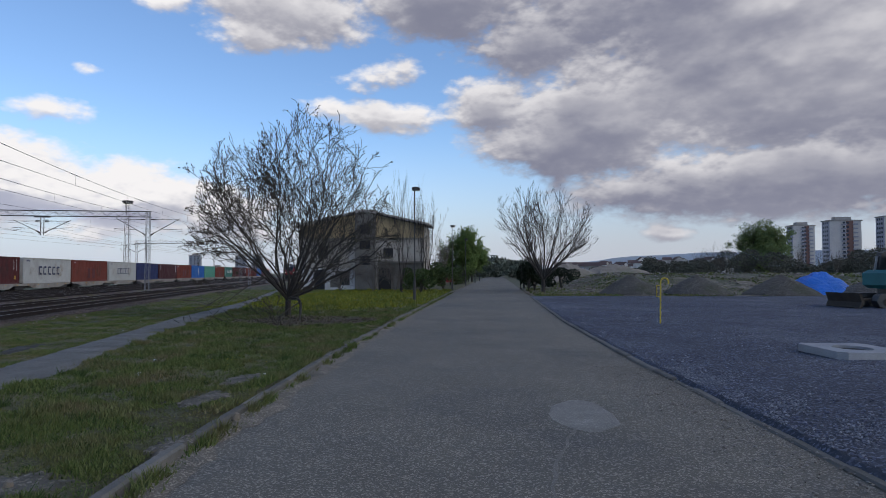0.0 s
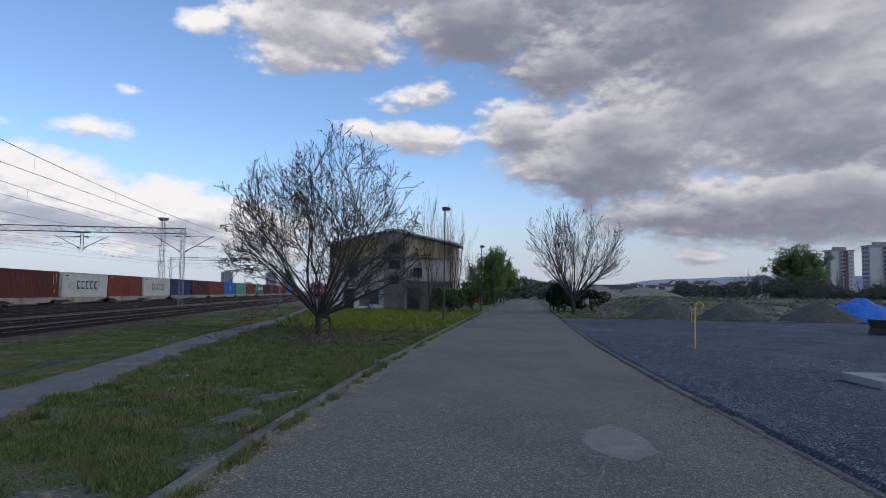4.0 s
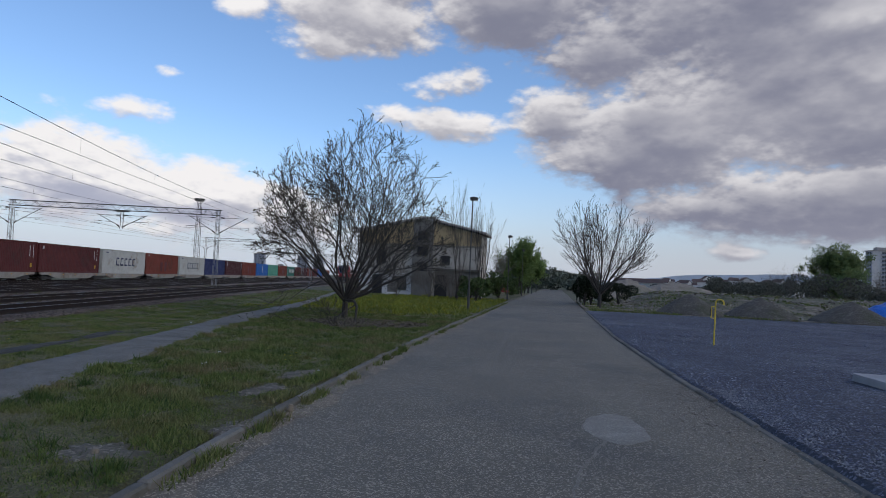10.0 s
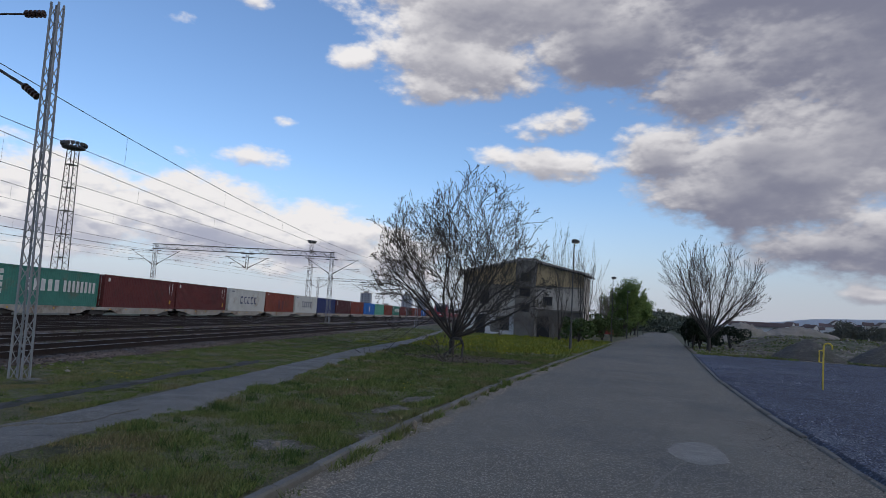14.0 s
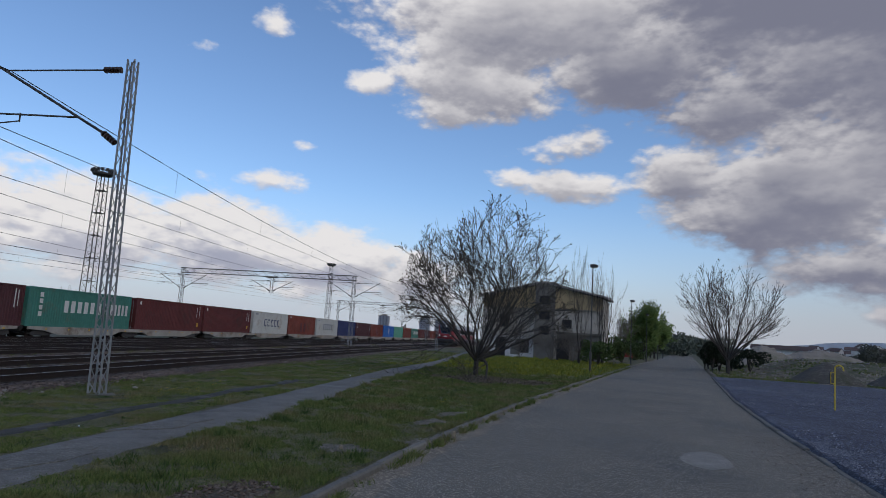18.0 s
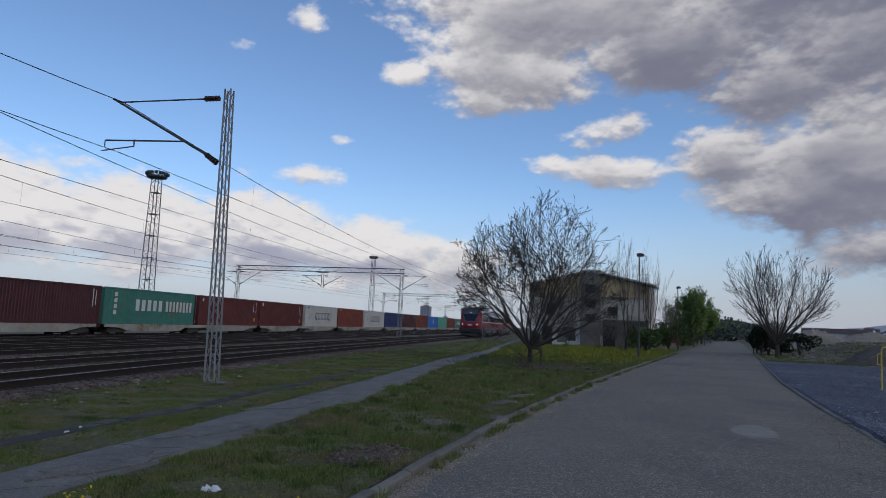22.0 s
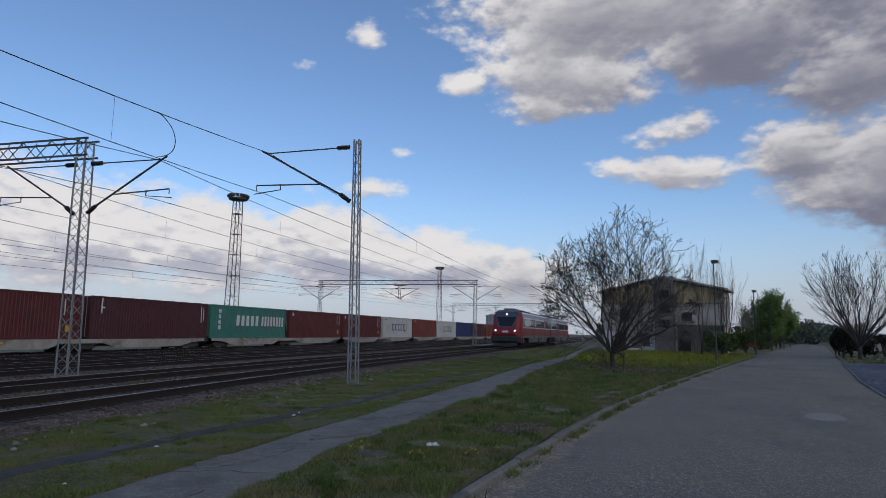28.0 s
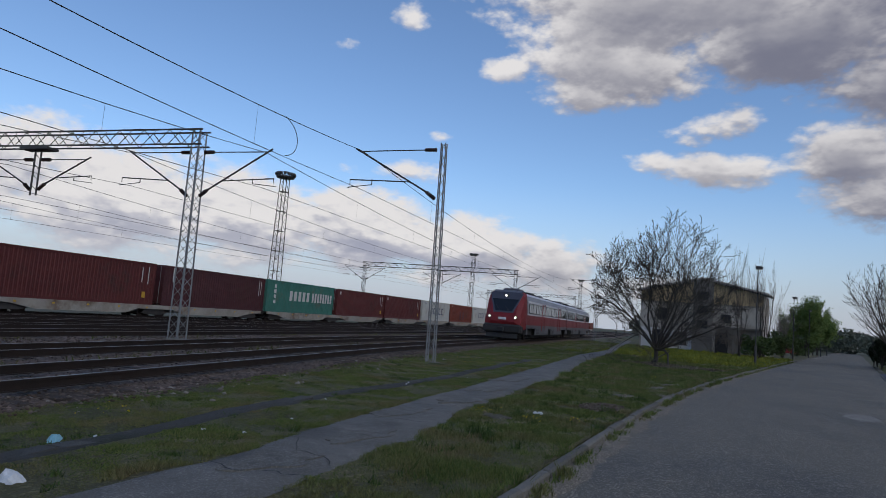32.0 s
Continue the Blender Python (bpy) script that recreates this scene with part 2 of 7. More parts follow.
def surface(name, base, other, scale=3.0, fine=40.0, rough=0.8, bump=0.3, metal=0.0, third=None, amount=0.4, vary=0.0, size=0.02, spec=0.4, stretch=(1, 1, 1), speck=0.0, speck_scale=45.0):
    """A procedural surface: two tones at one scale, a third in patches, fine grain and relief. vary: brightness from piece to piece."""
    m = bpy.data.materials.new(name)
    m.use_nodes = True
    nd, ln = m.node_tree.nodes, m.node_tree.links
    bsdf = nd["Principled BSDF"]
    tc = nd.new("ShaderNodeTexCoord")
    mp = nd.new("ShaderNodeMapping")
    mp.inputs["Scale"].default_value = stretch
    ln.new(tc.outputs["Object"], mp.inputs["Vector"])

    def tex(s, detail, r=0.6):
        t = nd.new("ShaderNodeTexNoise")
        t.inputs["Scale"].default_value, t.inputs["Detail"].default_value, t.inputs["Roughness"].default_value = s, detail, r
        ln.new(mp.outputs[0], t.inputs["Vector"])
        return t.outputs["Fac"]

    def ramp(v, lo, hi):
        t = nd.new("ShaderNodeMapRange")
        t.inputs["From Min"].default_value, t.inputs["From Max"].default_value = lo, hi
        ln.new(v, t.inputs["Value"])
        return t.outputs["Result"]

    def mix(f, a, b, kind="MIX"):
        t = nd.new("ShaderNodeMix")
        t.data_type, t.blend_type = "RGBA", kind
        for sock, v in ((t.inputs["Factor"], f), (t.inputs["A"], a), (t.inputs["B"], b)):
            if isinstance(v, (int, float)):
                sock.default_value = v
            elif isinstance(v, tuple):
                sock.default_value = (*v, 1)
            else:
                ln.new(v, sock)
        return t.outputs["Result"]

    coarse, grain = tex(scale, 5), tex(fine, 4, 0.7)
    col = mix(ramp(coarse, 0.32, 0.68), base, other)
    if third:
        col = mix(ramp(tex(scale * 0.37, 6, 0.65), 0.62 - amount * 0.3, 0.72 - amount * 0.1), col, third)
    gr = nd.new("ShaderNodeMapRange")
    gr.inputs["To Min"].default_value, gr.inputs["To Max"].default_value = 0.72, 1.28
    ln.new(grain, gr.inputs["Value"])
    cb = nd.new("ShaderNodeCombineColor")
    for i in range(3):
        ln.new(gr.outputs["Result"], cb.inputs[i])
    col = mix(1.0, col, cb.outputs[0], "MULTIPLY")
    if speck:
        vo = nd.new("ShaderNodeTexVoronoi")
        vo.inputs["Scale"].default_value = speck_scale
        ln.new(mp.outputs[0], vo.inputs["Vector"])
        sp = nd.new("ShaderNodeSeparateColor")
        ln.new(vo.outputs["Color"], sp.inputs[0])
        sr = nd.new("ShaderNodeMapRange")
        sr.inputs["From Min"].default_value, sr.inputs["To Min"].default_value, sr.inputs["To Max"].default_value = 0.62, 1 - speck * 0.12, 1 + speck
        ln.new(sp.outputs[0], sr.inputs["Value"])
        cs = nd.new("ShaderNodeCombineColor")
        for i in range(3):
            ln.new(sr.outputs["Result"], cs.inputs[i])
        col = mix(1.0, col, cs.outputs[0], "MULTIPLY")
    if vary:
        oi = nd.new("ShaderNodeObjectInfo")
        vr = nd.new("ShaderNodeMapRange")
        vr.inputs["To Min"].default_value, vr.inputs["To Max"].default_value = 1 - vary, 1 + vary
        ln.new(oi.outputs["Random"], vr.inputs["Value"])
        cv = nd.new("ShaderNodeCombineColor")
        for i in range(3):
            ln.new(vr.outputs["Result"], cv.inputs[i])
        col = mix(1.0, col, cv.outputs[0], "MULTIPLY")
    ln.new(col, bsdf.inputs["Base Color"])
    rr = nd.new("ShaderNodeMapRange")
    rr.inputs["To Min"].default_value, rr.inputs["To Max"].default_value = max(rough - 0.12, 0.03), min(rough + 0.12, 1.0)
    ln.new(coarse, rr.inputs["Value"])
    ln.new(rr.outputs["Result"], bsdf.inputs["Roughness"])
    bsdf.inputs["Metallic"].default_value = metal
    bsdf.inputs["Specular IOR Level"].default_value = spec
    if bump:
        bp = nd.new("ShaderNodeBump")
        bp.inputs["Strength"].default_value, bp.inputs["Distance"].default_value = bump, size
        ln.new(grain, bp.inputs["Height"])
        ln.new(bp.outputs[0], bsdf.inputs["Normal"])
    return m


def glass(name, tint, rough=0.05):
    m = bpy.data.materials.new(name)
    m.use_nodes = True
    b = m.node_tree.nodes["Principled BSDF"]
    b.inputs["Base Color"].default_value = (*tint, 1)
    b.inputs["Roughness"].default_value = rough
    b.inputs["Specular IOR Level"].default_value = 0.3
    return m


def glow(name, colour, power):
    m = bpy.data.materials.new(name)
    m.use_nodes = True
    b = m.node_tree.nodes["Principled BSDF"]
    b.inputs["Base Color"].default_value = (*colour, 1)
    b.inputs["Emission Color"].default_value = (*colour, 1)
    b.inputs["Emission Strength"].default_value = power
    return m


ASPHALT = surface("asphalt", (0.132, 0.117, 0.093), (0.172, 0.153, 0.122), 0.5, 55, 0.88, 0.6, third=(0.100, 0.094, 0.084), amount=0.45, size=0.015, speck=1.25, speck_scale=62.0)
PATCH = surface("worn_asphalt", (0.240, 0.224, 0.195), (0.185, 0.172, 0.150), 2.5, 60, 0.9, 0.5, speck=0.6, speck_scale=95.0)
SEAM = surface("pale_seam", (0.188, 0.172, 0.146), (0.158, 0.144, 0.120), 2.5, 60, 0.9, 0.5, speck=0.6, speck_scale=95.0)
GRASS_GROUND = surface("turf", (0.080, 0.082, 0.032), (0.140, 0.120, 0.066), 1.1, 30, 0.95, 1.0, third=(0.030, 0.036, 0.014), amount=0.45, size=0.05, speck=0.8, speck_scale=35.0)
FAR_GROUND = surface("field", (0.06, 0.075, 0.03), (0.10, 0.09, 0.055), 0.02, 3, 0.95, 0.3, third=(0.13, 0.11, 0.08), amount=0.4, size=0.1)
FOOTPATH = surface("old_tarmac", (0.180, 0.168, 0.148), (0.118, 0.111, 0.098), 1.4, 30, 0.92, 1.0, third=(0.090, 0.085, 0.076), amount=0.4, size=0.02, speck=0.5, speck_scale=70.0)
CONCRETE = surface("concrete", (0.175, 0.162, 0.142), (0.118, 0.110, 0.095), 2.4, 45, 0.88, 0.5, third=(0.075, 0.074, 0.052), amount=0.45, vary=0.25, size=0.015)
GRAVEL = surface("blue_grey_gravel", (0.066, 0.073, 0.098), (0.046, 0.051, 0.070), 0.45, 30, 0.92, 0.8, third=(0.105, 0.110, 0.132), amount=0.40, size=0.03, speck=1.6, speck_scale=30.0)
BALLAST = surface("ballast", (0.122, 0.086, 0.067), (0.165, 0.120, 0.096), 1.2, 26, 0.95, 1.0, third=(0.048, 0.037, 0.031), amount=0.45, size=0.04, speck=1.0, speck_scale=16.0)
RAIL = surface("rusty_rail", (0.020, 0.014, 0.012), (0.032, 0.021, 0.017), 2.0, 60, 0.85, 0.3, metal=0.1)
RAIL_TOP = surface("worn_rail_head", (0.24, 0.22, 0.21), (0.15, 0.125, 0.11), 1.5, 50, 0.45, 0.1, metal=0.7)
SLEEPER = surface("dark_sleeper", (0.050, 0.038, 0.030), (0.072, 0.056, 0.045), 2.0, 40, 0.92, 0.6, vary=0.25)
STEEL = surface("galvanised_steel", (0.29, 0.295, 0.30), (0.21, 0.215, 0.22), 2.0, 60, 0.6, 0.15, metal=0.4, third=(0.16, 0.12, 0.09), amount=0.1)
DARK_STEEL = surface("dark_steel", (0.055, 0.056, 0.060), (0.09, 0.085, 0.08), 2.0, 50, 0.6, 0.2, metal=0.5)
WIRE = surface("wire", (0.05, 0.05, 0.055), (0.07, 0.068, 0.066), 1.0, 10, 0.6, 0, metal=0.5)
PORCELAIN = surface("brown_insulator", (0.035, 0.022, 0.018), (0.05, 0.03, 0.024), 3, 30, 0.25, 0)
BARK = surface("bark", (0.034, 0.029, 0.026), (0.058, 0.050, 0.044), 2.2, 24, 0.95, 0.9, third=(0.035, 0.03, 0.025), amount=0.4, size=0.03)

# ---- mesh tools ----


class Mesher:
    """Collects simple solids into one mesh."""

    def __init__(self):
        self.v, self.f = [], []

    def add(self, verts, faces):
        k = len(self.v)
        self.v += [tuple(p) for p in verts]
        self.f += [tuple(i + k for i in q) for q in faces]
        return self

    def box(self, x0, x1, y0, y1, z0, z1, c=0.0):
        """A box; c: its chamfer."""
        if c <= 0:
            return self.add([(x, y, z) for z in (z0, z1) for y in (y0, y1) for x in (x0, x1)],
                            [(0, 2, 3, 1), (4, 5, 7, 6), (0, 1, 5, 4), (2, 6, 7, 3), (0, 4, 6, 2), (1, 3, 7, 5)])
        ring = lambda d, z: [(x0 + d + c, y0 + d, z), (x1 - d - c, y0 + d, z), (x1 - d, y0 + d + c, z), (x1 - d, y1 - d - c, z),
                             (x1 - d - c, y1 - d, z), (x0 + d + c, y1 - d, z), (x0 + d, y1 - d - c, z), (x0 + d, y0 + d + c, z)]
        vs = ring(c, z0) + ring(0, z0 + c) + ring(0, z1 - c) + ring(c, z1)
        fs = [tuple(range(7, -1, -1)), tuple(range(24, 32))]
        fs += [(8 * a + i, 8 * a + (i + 1) % 8, 8 * a + 8 + (i + 1) % 8, 8 * a + 8 + i) for a in range(3) for i in range(8)]
        return self.add(vs, fs)

    def tube(self, a, b, r0, r1=None, seg=6, caps=True):
        """A tapered bar from a to b."""
        a, b = Vector(a), Vector(b)
        r1 = r0 if r1 is None else r1
        d = (b - a)
        if d.length < 1e-6:
            return self
        d.normalize()
        p = d.orthogonal().normalized()
        q = d.cross(p)
        vs = [tuple(o + r * (math.cos(t) * p + math.sin(t) * q)) for o, r in ((a, r0), (b, r1)) for t in (2 * math.pi * i / seg for i in range(seg))]
        fs = [(i, (i + 1) % seg, seg + (i + 1) % seg, seg + i) for i in range(seg)]
        if caps:
            fs += [tuple(range(seg - 1, -1, -1)), tuple(range(seg, 2 * seg))]
        return self.add(vs, fs)

    def chain(self, pts, r, seg=5):
        """A bent bar through the places."""
        k = len(self.v)
        pts = [Vector(p) for p in pts]
        for i, p in enumerate(pts):
            d = (pts[min(i + 1, len(pts) - 1)] - pts[max(i - 1, 0)]).normalized()
            a = d.cross(Vector((0.123, 0.97, 0.2))).normalized()
            b = d.cross(a)
            self.v += [tuple(p + r * (math.cos(t) * a + math.sin(t) * b)) for t in (2 * math.pi * j / seg for j in range(seg))]
        for i in range(len(pts) - 1):
            o = k + i * seg
            self.f += [(o + j, o + (j + 1) % seg, o + seg + (j + 1) % seg, o + seg + j) for j in range(seg)]
        self.f += [tuple(range(k + seg - 1, k - 1, -1)), tuple(range(len(self.v) - seg, len(self.v)))]
        return self

    def prism(self, outline, y0, y1, axis="y"):
        """An outline in x and z, drawn out along y (or in y and z along x, or x and y along z)."""
        n = len(outline)
        at = {"y": lambda p, w: (p[0], w, p[1]), "x": lambda p, w: (w, p[0], p[1]), "z": lambda p, w: (p[0], p[1], w)}[axis]
        vs = [at(p, w) for w in (y0, y1) for p in outline]
        fs = [(i, (i + 1) % n, n + (i + 1) % n, n + i) for i in range(n)] + [tuple(range(n - 1, -1, -1)), tuple(range(n, 2 * n))]
        return self.add(vs, fs)

    def mesh(self, name, material, smooth=False):
        me = bpy.data.meshes.new(name)
        me.from_pydata(self.v, [], self.f)
        if material:
            me.materials.append(material)
        bm = bmesh.new()
        bm.from_mesh(me)
        bmesh.ops.recalc_face_normals(bm, faces=bm.faces)
        bm.to_mesh(me)
        bm.free()
        if smooth:
            me.shade_smooth()
        return me


def part(name, m, material, parent, label="", smooth=False):
    """One mesh object under a thing or a part."""
    ob = new(name, m.mesh(name, material, smooth) if isinstance(m, Mesher) else m)
    ob.parent = parent
    if label:
        ob["label"] = label
    return ob


def thing(name, label, category, m=None, group="", kind=""):
    """An Empty at a thing's base."""
    ob = new(name)
    ob.empty_display_size = 0.2
    if m is not None:
        ob.matrix_world = m
    return tagged(ob, label, category, group, kind)


def solid(name, m, material, label, category="", group="", kind="", at=None, smooth=False):
    """A thing that is one mesh."""
    ob = new(name, m.mesh(name, material, smooth) if isinstance(m, Mesher) else m)
    if at is not None:
        ob.matrix_world = at
    return tagged(ob, label, category, group, kind)


def sheet(name, rows, material, label, category="ground", smooth=True):
    """A surface through rows of points, all of the same length."""
    w = len(rows[0])
    vs = [p for r in rows for p in r]
    fs = [(a * w + b, a * w + b + 1, a * w + w + b + 1, a * w + w + b) for a in range(len(rows) - 1) for b in range(w - 1)]
    m = Mesher().add(vs, fs)
    me = m.mesh(name, material, smooth)
    return tagged(new(name, me), label, category, kind="structure")


# ---- plan ----
PHI = radians(12.8)                    # the railway's heading, to the left of the road's
NV, UV = Vector((math.cos(PHI), math.sin(PHI), 0)), Vector((-math.sin(PHI), math.cos(PHI), 0))


def rail_at(n, s, z=0.0):
    """The place n metres across and s metres along the railway."""
    p = NV * n + UV * s
    return Vector((p.x, p.y, z))


def fall(n):
    """How far the yard lies below the road, n metres across the railway."""
    return -0.021 * np.clip(-12.0 - np.asarray(n, float), 0.0, 35.0)


def rail_pose(n, s, z=0.0, turn=0.0):
    p = rail_at(n, s, z + float(fall(n)))
    return pose(p.x, p.y, p.z, 0, 0, 12.8 + turn)


TRACK_S = [-60, -20, -4, 2, 6, 10.4, 20, 36, 61, 96, 131, 163, 420]
TRACKS = {
    "main": [-6.8, -9.6, -10.95, -11.5, -11.9, -12.3, -12.75, -13.14, -13.5, -13.6, -13.9, -15.0, -23.0],
    "second": [-10.6, -13.4, -14.75, -15.3, -15.7, -16.1, -16.6, -17.1, -17.6, -17.9, -18.3, -19.3, -27.0],
    "third": [-18.2, -20.0, -20.7, -20.9, -21.1, -21.3, -21.9, -22.7, -23.9, -25.2, -26.3, -27.2, -31.0],
    "fourth": [-22.8, -24.2, -24.8, -25.0, -25.2, -25.4, -25.8, -26.6, -27.7, -28.8, -29.7, -30.4, -33.0],
    "fifth": [-28.0, -29.0, -29.5, -29.7, -29.8, -29.9, -30.3, -30.8, -31.6, -32.4, -33.0, -33.5, -35.0],
    "sixth": [-34.2, -34.5, -34.7, -34.7, -34.8, -34.8, -35.0, -35.2, -35.5, -35.8, -36.1, -36.3, -37.2],
    "goods": [-40.1] * 13,
}


def track_n(name, s):
    return float(np.interp(s, TRACK_S, TRACKS[name]))


KERB_Y = [-60, -20, -8, -5, 0, 5.5, 9, 16, 25, 58, 92, 260]
KERB_L = [1.2, -0.7, -1.62, -1.92, -2.58, -3.12, -3.36, -3.64, -3.8, -4.08, -4.0, -4.0]
KERB_R = [5.0, 4.2, 3.8, 3.74, 3.62, 3.42, 3.24, 2.88, 2.62, 2.75, 2.9, 3.4]
PATH_Y = [-30, -14, -8, -6, -4, -1.5, 1.5, 7, 12.5, 18, 25, 35, 41, 55, 95]
PATH_L = [-1.6, -3.6, -4.5, -4.85, -5.45, -6.1, -6.75, -8.15, -9.45, -10.85, -12.7, -14.6, -16.0, -19.8, -30.5]
PATH_R = [0.0, -2.1, -3.15, -3.55, -3.98, -4.65, -5.38, -6.6, -8.0, -9.4, -11.2, -13.4, -15.0, -18.9, -29.4]
kerb_l = lambda y: float(np.interp(y, KERB_Y, KERB_L))
kerb_r = lambda y: float(np.interp(y, KERB_Y, KERB_R))
path_l = lambda y: float(np.interp(y, PATH_Y, PATH_L))
path_r = lambda y: float(np.interp(y, PATH_Y, PATH_R))


def ballast_x(y):
    """Where the verge meets the ballast of the main track, at y."""
    s = (y - 0.0) / math.cos(PHI)
    for _ in range(4):
        n = track_n("main", s) + 1.45
        s = (y - n * math.sin(PHI)) / math.cos(PHI)
    return n * math.cos(PHI) - s * math.sin(PHI)


def relief(x, y, size, depth):
    return depth * noise.noise(Vector((x / size, y / size, 0.3)))


ROAD_Z = -0.08
# ---- ground ----
reach_out = [-4200, -1800, -800, -350, -150, -60, 0, 60, 150, 350, 800, 1800, 4200]
rows = []
for n in [-4200, -1600, -500, -150, -47, -30, -12, 20, 60, 150, 500, 1600, 4200]:
    rows.append([tuple(rail_at(n, q, -0.16 + float(fall(n)))) for q in reach_out])
sheet("ground", rows, FAR_GROUND, "flat open land of grass and bare earth")

ys = list(np.concatenate([np.arange(-46, -14, 2.0), np.arange(-14, 32, 0.5), np.arange(32, 130, 2.0)]))


def verge_z(x, y):
    return 0.02 + 0.014 * np.sin(1.3 * x + 0.7 * y + 1) + 0.012 * np.sin(0.9 * y - 1.6 * x) + 0.008 * np.sin(2.9 * x + 2.3 * y)


rows = []
for y in ys:
    a, b = ballast_x(y) - 0.4, kerb_l(y) - 0.13
    rows.append([((x := a + (b - a) * i / 44), y, float(verge_z(x, y)) if 0 < i < 44 else -0.02) for i in range(45)])
sheet("grass_verge", rows, GRASS_GROUND, "patchy mown grass verge with bare earth between road and railway")

rows = []
for y in np.concatenate([np.arange(-46, 40, 1.0), np.arange(40, 262, 6.0)]):
    a, b = kerb_l(y), kerb_r(y)
    rows.append([(a + (b - a) * i / 12, y, ROAD_Z + 0.05 * math.sin(math.pi * i / 12) + relief(a + i, y, 3, 0.012)) for i in range(13)])
sheet("road", rows, ASPHALT, "worn grey asphalt road with cracks and light patches", "road")

rows = []
for y in np.concatenate([np.arange(-30, 32, 0.6), np.arange(32, 95, 2.0)]):
    a, b = path_l(y) + relief(1, y, 0.8, 0.06), path_r(y) + relief(9, y, 0.7, 0.10)
    rows.append([(a + (b - a) * i / 6, y, (0.052 if 0 < i < 6 else 0.0) + relief(i * 0.4, y, 1.2, 0.012)) for i in range(7)])
sheet("footpath", rows, FOOTPATH, "cracked old tarmac footpath across the grass", "footpath")

rows = []
for y in np.concatenate([np.arange(-46, 51.5, 1.5)]):
    a = kerb_r(y) + 0.14
    lip = [(a - 0.10, y, -0.075), (a - 0.04, y, -0.012)]
    rows.append(lip + [(a + (70 - a) * (i / 30) ** 1.4, y, 0.0 + relief(a + i, y, 2.0, 0.03)) for i in range(31)])
sheet("gravel_yard", rows, GRAVEL, "bluish grey crushed gravel yard beside the road", "yard")

rows = []
for s in np.concatenate([np.arange(-60, 60, 1.5), np.arange(60, 430, 8)]):
    a, b = -47.0, track_n("main", s) + 1.7
    row = []
    for i in range(61):
        n = a + (b - a) * i / 60
        z = 0.07 + float(fall(n)) + relief(n, s, 1.0, 0.03)
        row.append(tuple(rail_at(n, s, -0.05 if i == 60 else z)))
    rows.append(row)
sheet("ballast_bed", rows, BALLAST, "brown stained stone ballast of the railway yard", "ballast")

# ---- rails ----
RAIL_Z = 0.30


def track(name):
    base = thing("railway_track", "rusty steel railway track on dark sleepers", "track", group="yard tracks", kind="structure")
    ss = list(np.arange(-60, 120, 2.0)) + list(np.arange(120, 430, 20.0))
    for side in (-0.72, 0.72):
        web, head = Mesher(), Mesher()
        for m, w, z0, z1 in ((web, 0.065, RAIL_Z - 0.16, RAIL_Z - 0.145), (web, 0.012, RAIL_Z - 0.15, RAIL_Z - 0.03), (web, 0.036, RAIL_Z - 0.04, RAIL_Z - 0.004), (head, 0.03, RAIL_Z - 0.006, RAIL_Z)):
            vs, fs = [], []
            for k, s in enumerate(ss):
                n = track_n(name, s) + side
                vs += [tuple(rail_at(n + dx, s, z + float(fall(n)))) for dx, z in ((-w, z0), (w, z0), (w, z1), (-w, z1))]
                if k:
                    o = 4 * k
                    fs += [(o - 4 + i, o - 4 + (i + 1) % 4, o + (i + 1) % 4, o + i) for i in range(4)]
            m.add(vs, fs)
        rail = part("rail", web, RAIL, base, "rusty rail")
        part("rail_head", head, RAIL_TOP, rail, "worn running surface")
    return base


for name in TRACKS:
    track(name)

# ---- kerbs ----
KERB = Mesher().box(-0.065, 0.065, 0.006, 0.994, -0.2, 0.035, 0.022).mesh("kerb_stone", CONCRETE)
for side, fn, y1, lift in (("left", kerb_l, 120, 0.0), ("right", kerb_r, 51, -0.05)):
    base = thing("kerb", "weathered concrete kerb along the road's edge", "kerb", kind="structure")
    for k in range(-24, y1):
        x0, x1 = fn(k), fn(k + 1)
        ob = new("kerb_stone", KERB)
        ob.parent = base
        ob.matrix_world = pose(x0, k, lift - (0.034 if side == "right" and k < 12 else 0) + random.uniform(-0.02, 0.008), random.uniform(-0.8, 0.8), random.uniform(-2, 2), math.degrees(math.atan2(x0 - x1, 1)))

# ---- containers and wagons ----
PAINT = {
    "red": surface("red_container_paint", (0.110, 0.021, 0.020), (0.088, 0.018, 0.018), 0.8, 30, 0.6, 0.15, third=(0.06, 0.02, 0.018), amount=0.1),
    "maroon": surface("maroon_container_paint", (0.072, 0.018, 0.022), (0.056, 0.016, 0.019), 0.8, 30, 0.6, 0.15, third=(0.06, 0.02, 0.018), amount=0.1),
    "green": surface("green_container_paint", (0.045, 0.19, 0.15), (0.04, 0.15, 0.12), 0.8, 30, 0.6, 0.15, third=(0.10, 0.12, 0.09), amount=0.1),
    "mint": surface("mint_container_paint", (0.10, 0.32, 0.22), (0.08, 0.26, 0.19), 0.8, 30, 0.6, 0.15),
    "white": surface("white_container_paint", (0.50, 0.50, 0.47), (0.42, 0.42, 0.39), 0.8, 30, 0.6, 0.15, third=(0.30, 0.25, 0.20), amount=0.1),
    "navy": surface("navy_container_paint", (0.022, 0.035, 0.12), (0.02, 0.028, 0.09), 0.8, 30, 0.6, 0.15),
    "blue": surface("blue_container_paint", (0.02, 0.13, 0.42), (0.02, 0.11, 0.36), 0.8, 30, 0.6, 0.15),
    "rust": surface("rust_red_container_paint", (0.19, 0.042, 0.026), (0.15, 0.034, 0.022), 0.8, 30, 0.65, 0.15, third=(0.10, 0.035, 0.022), amount=0.15),
}
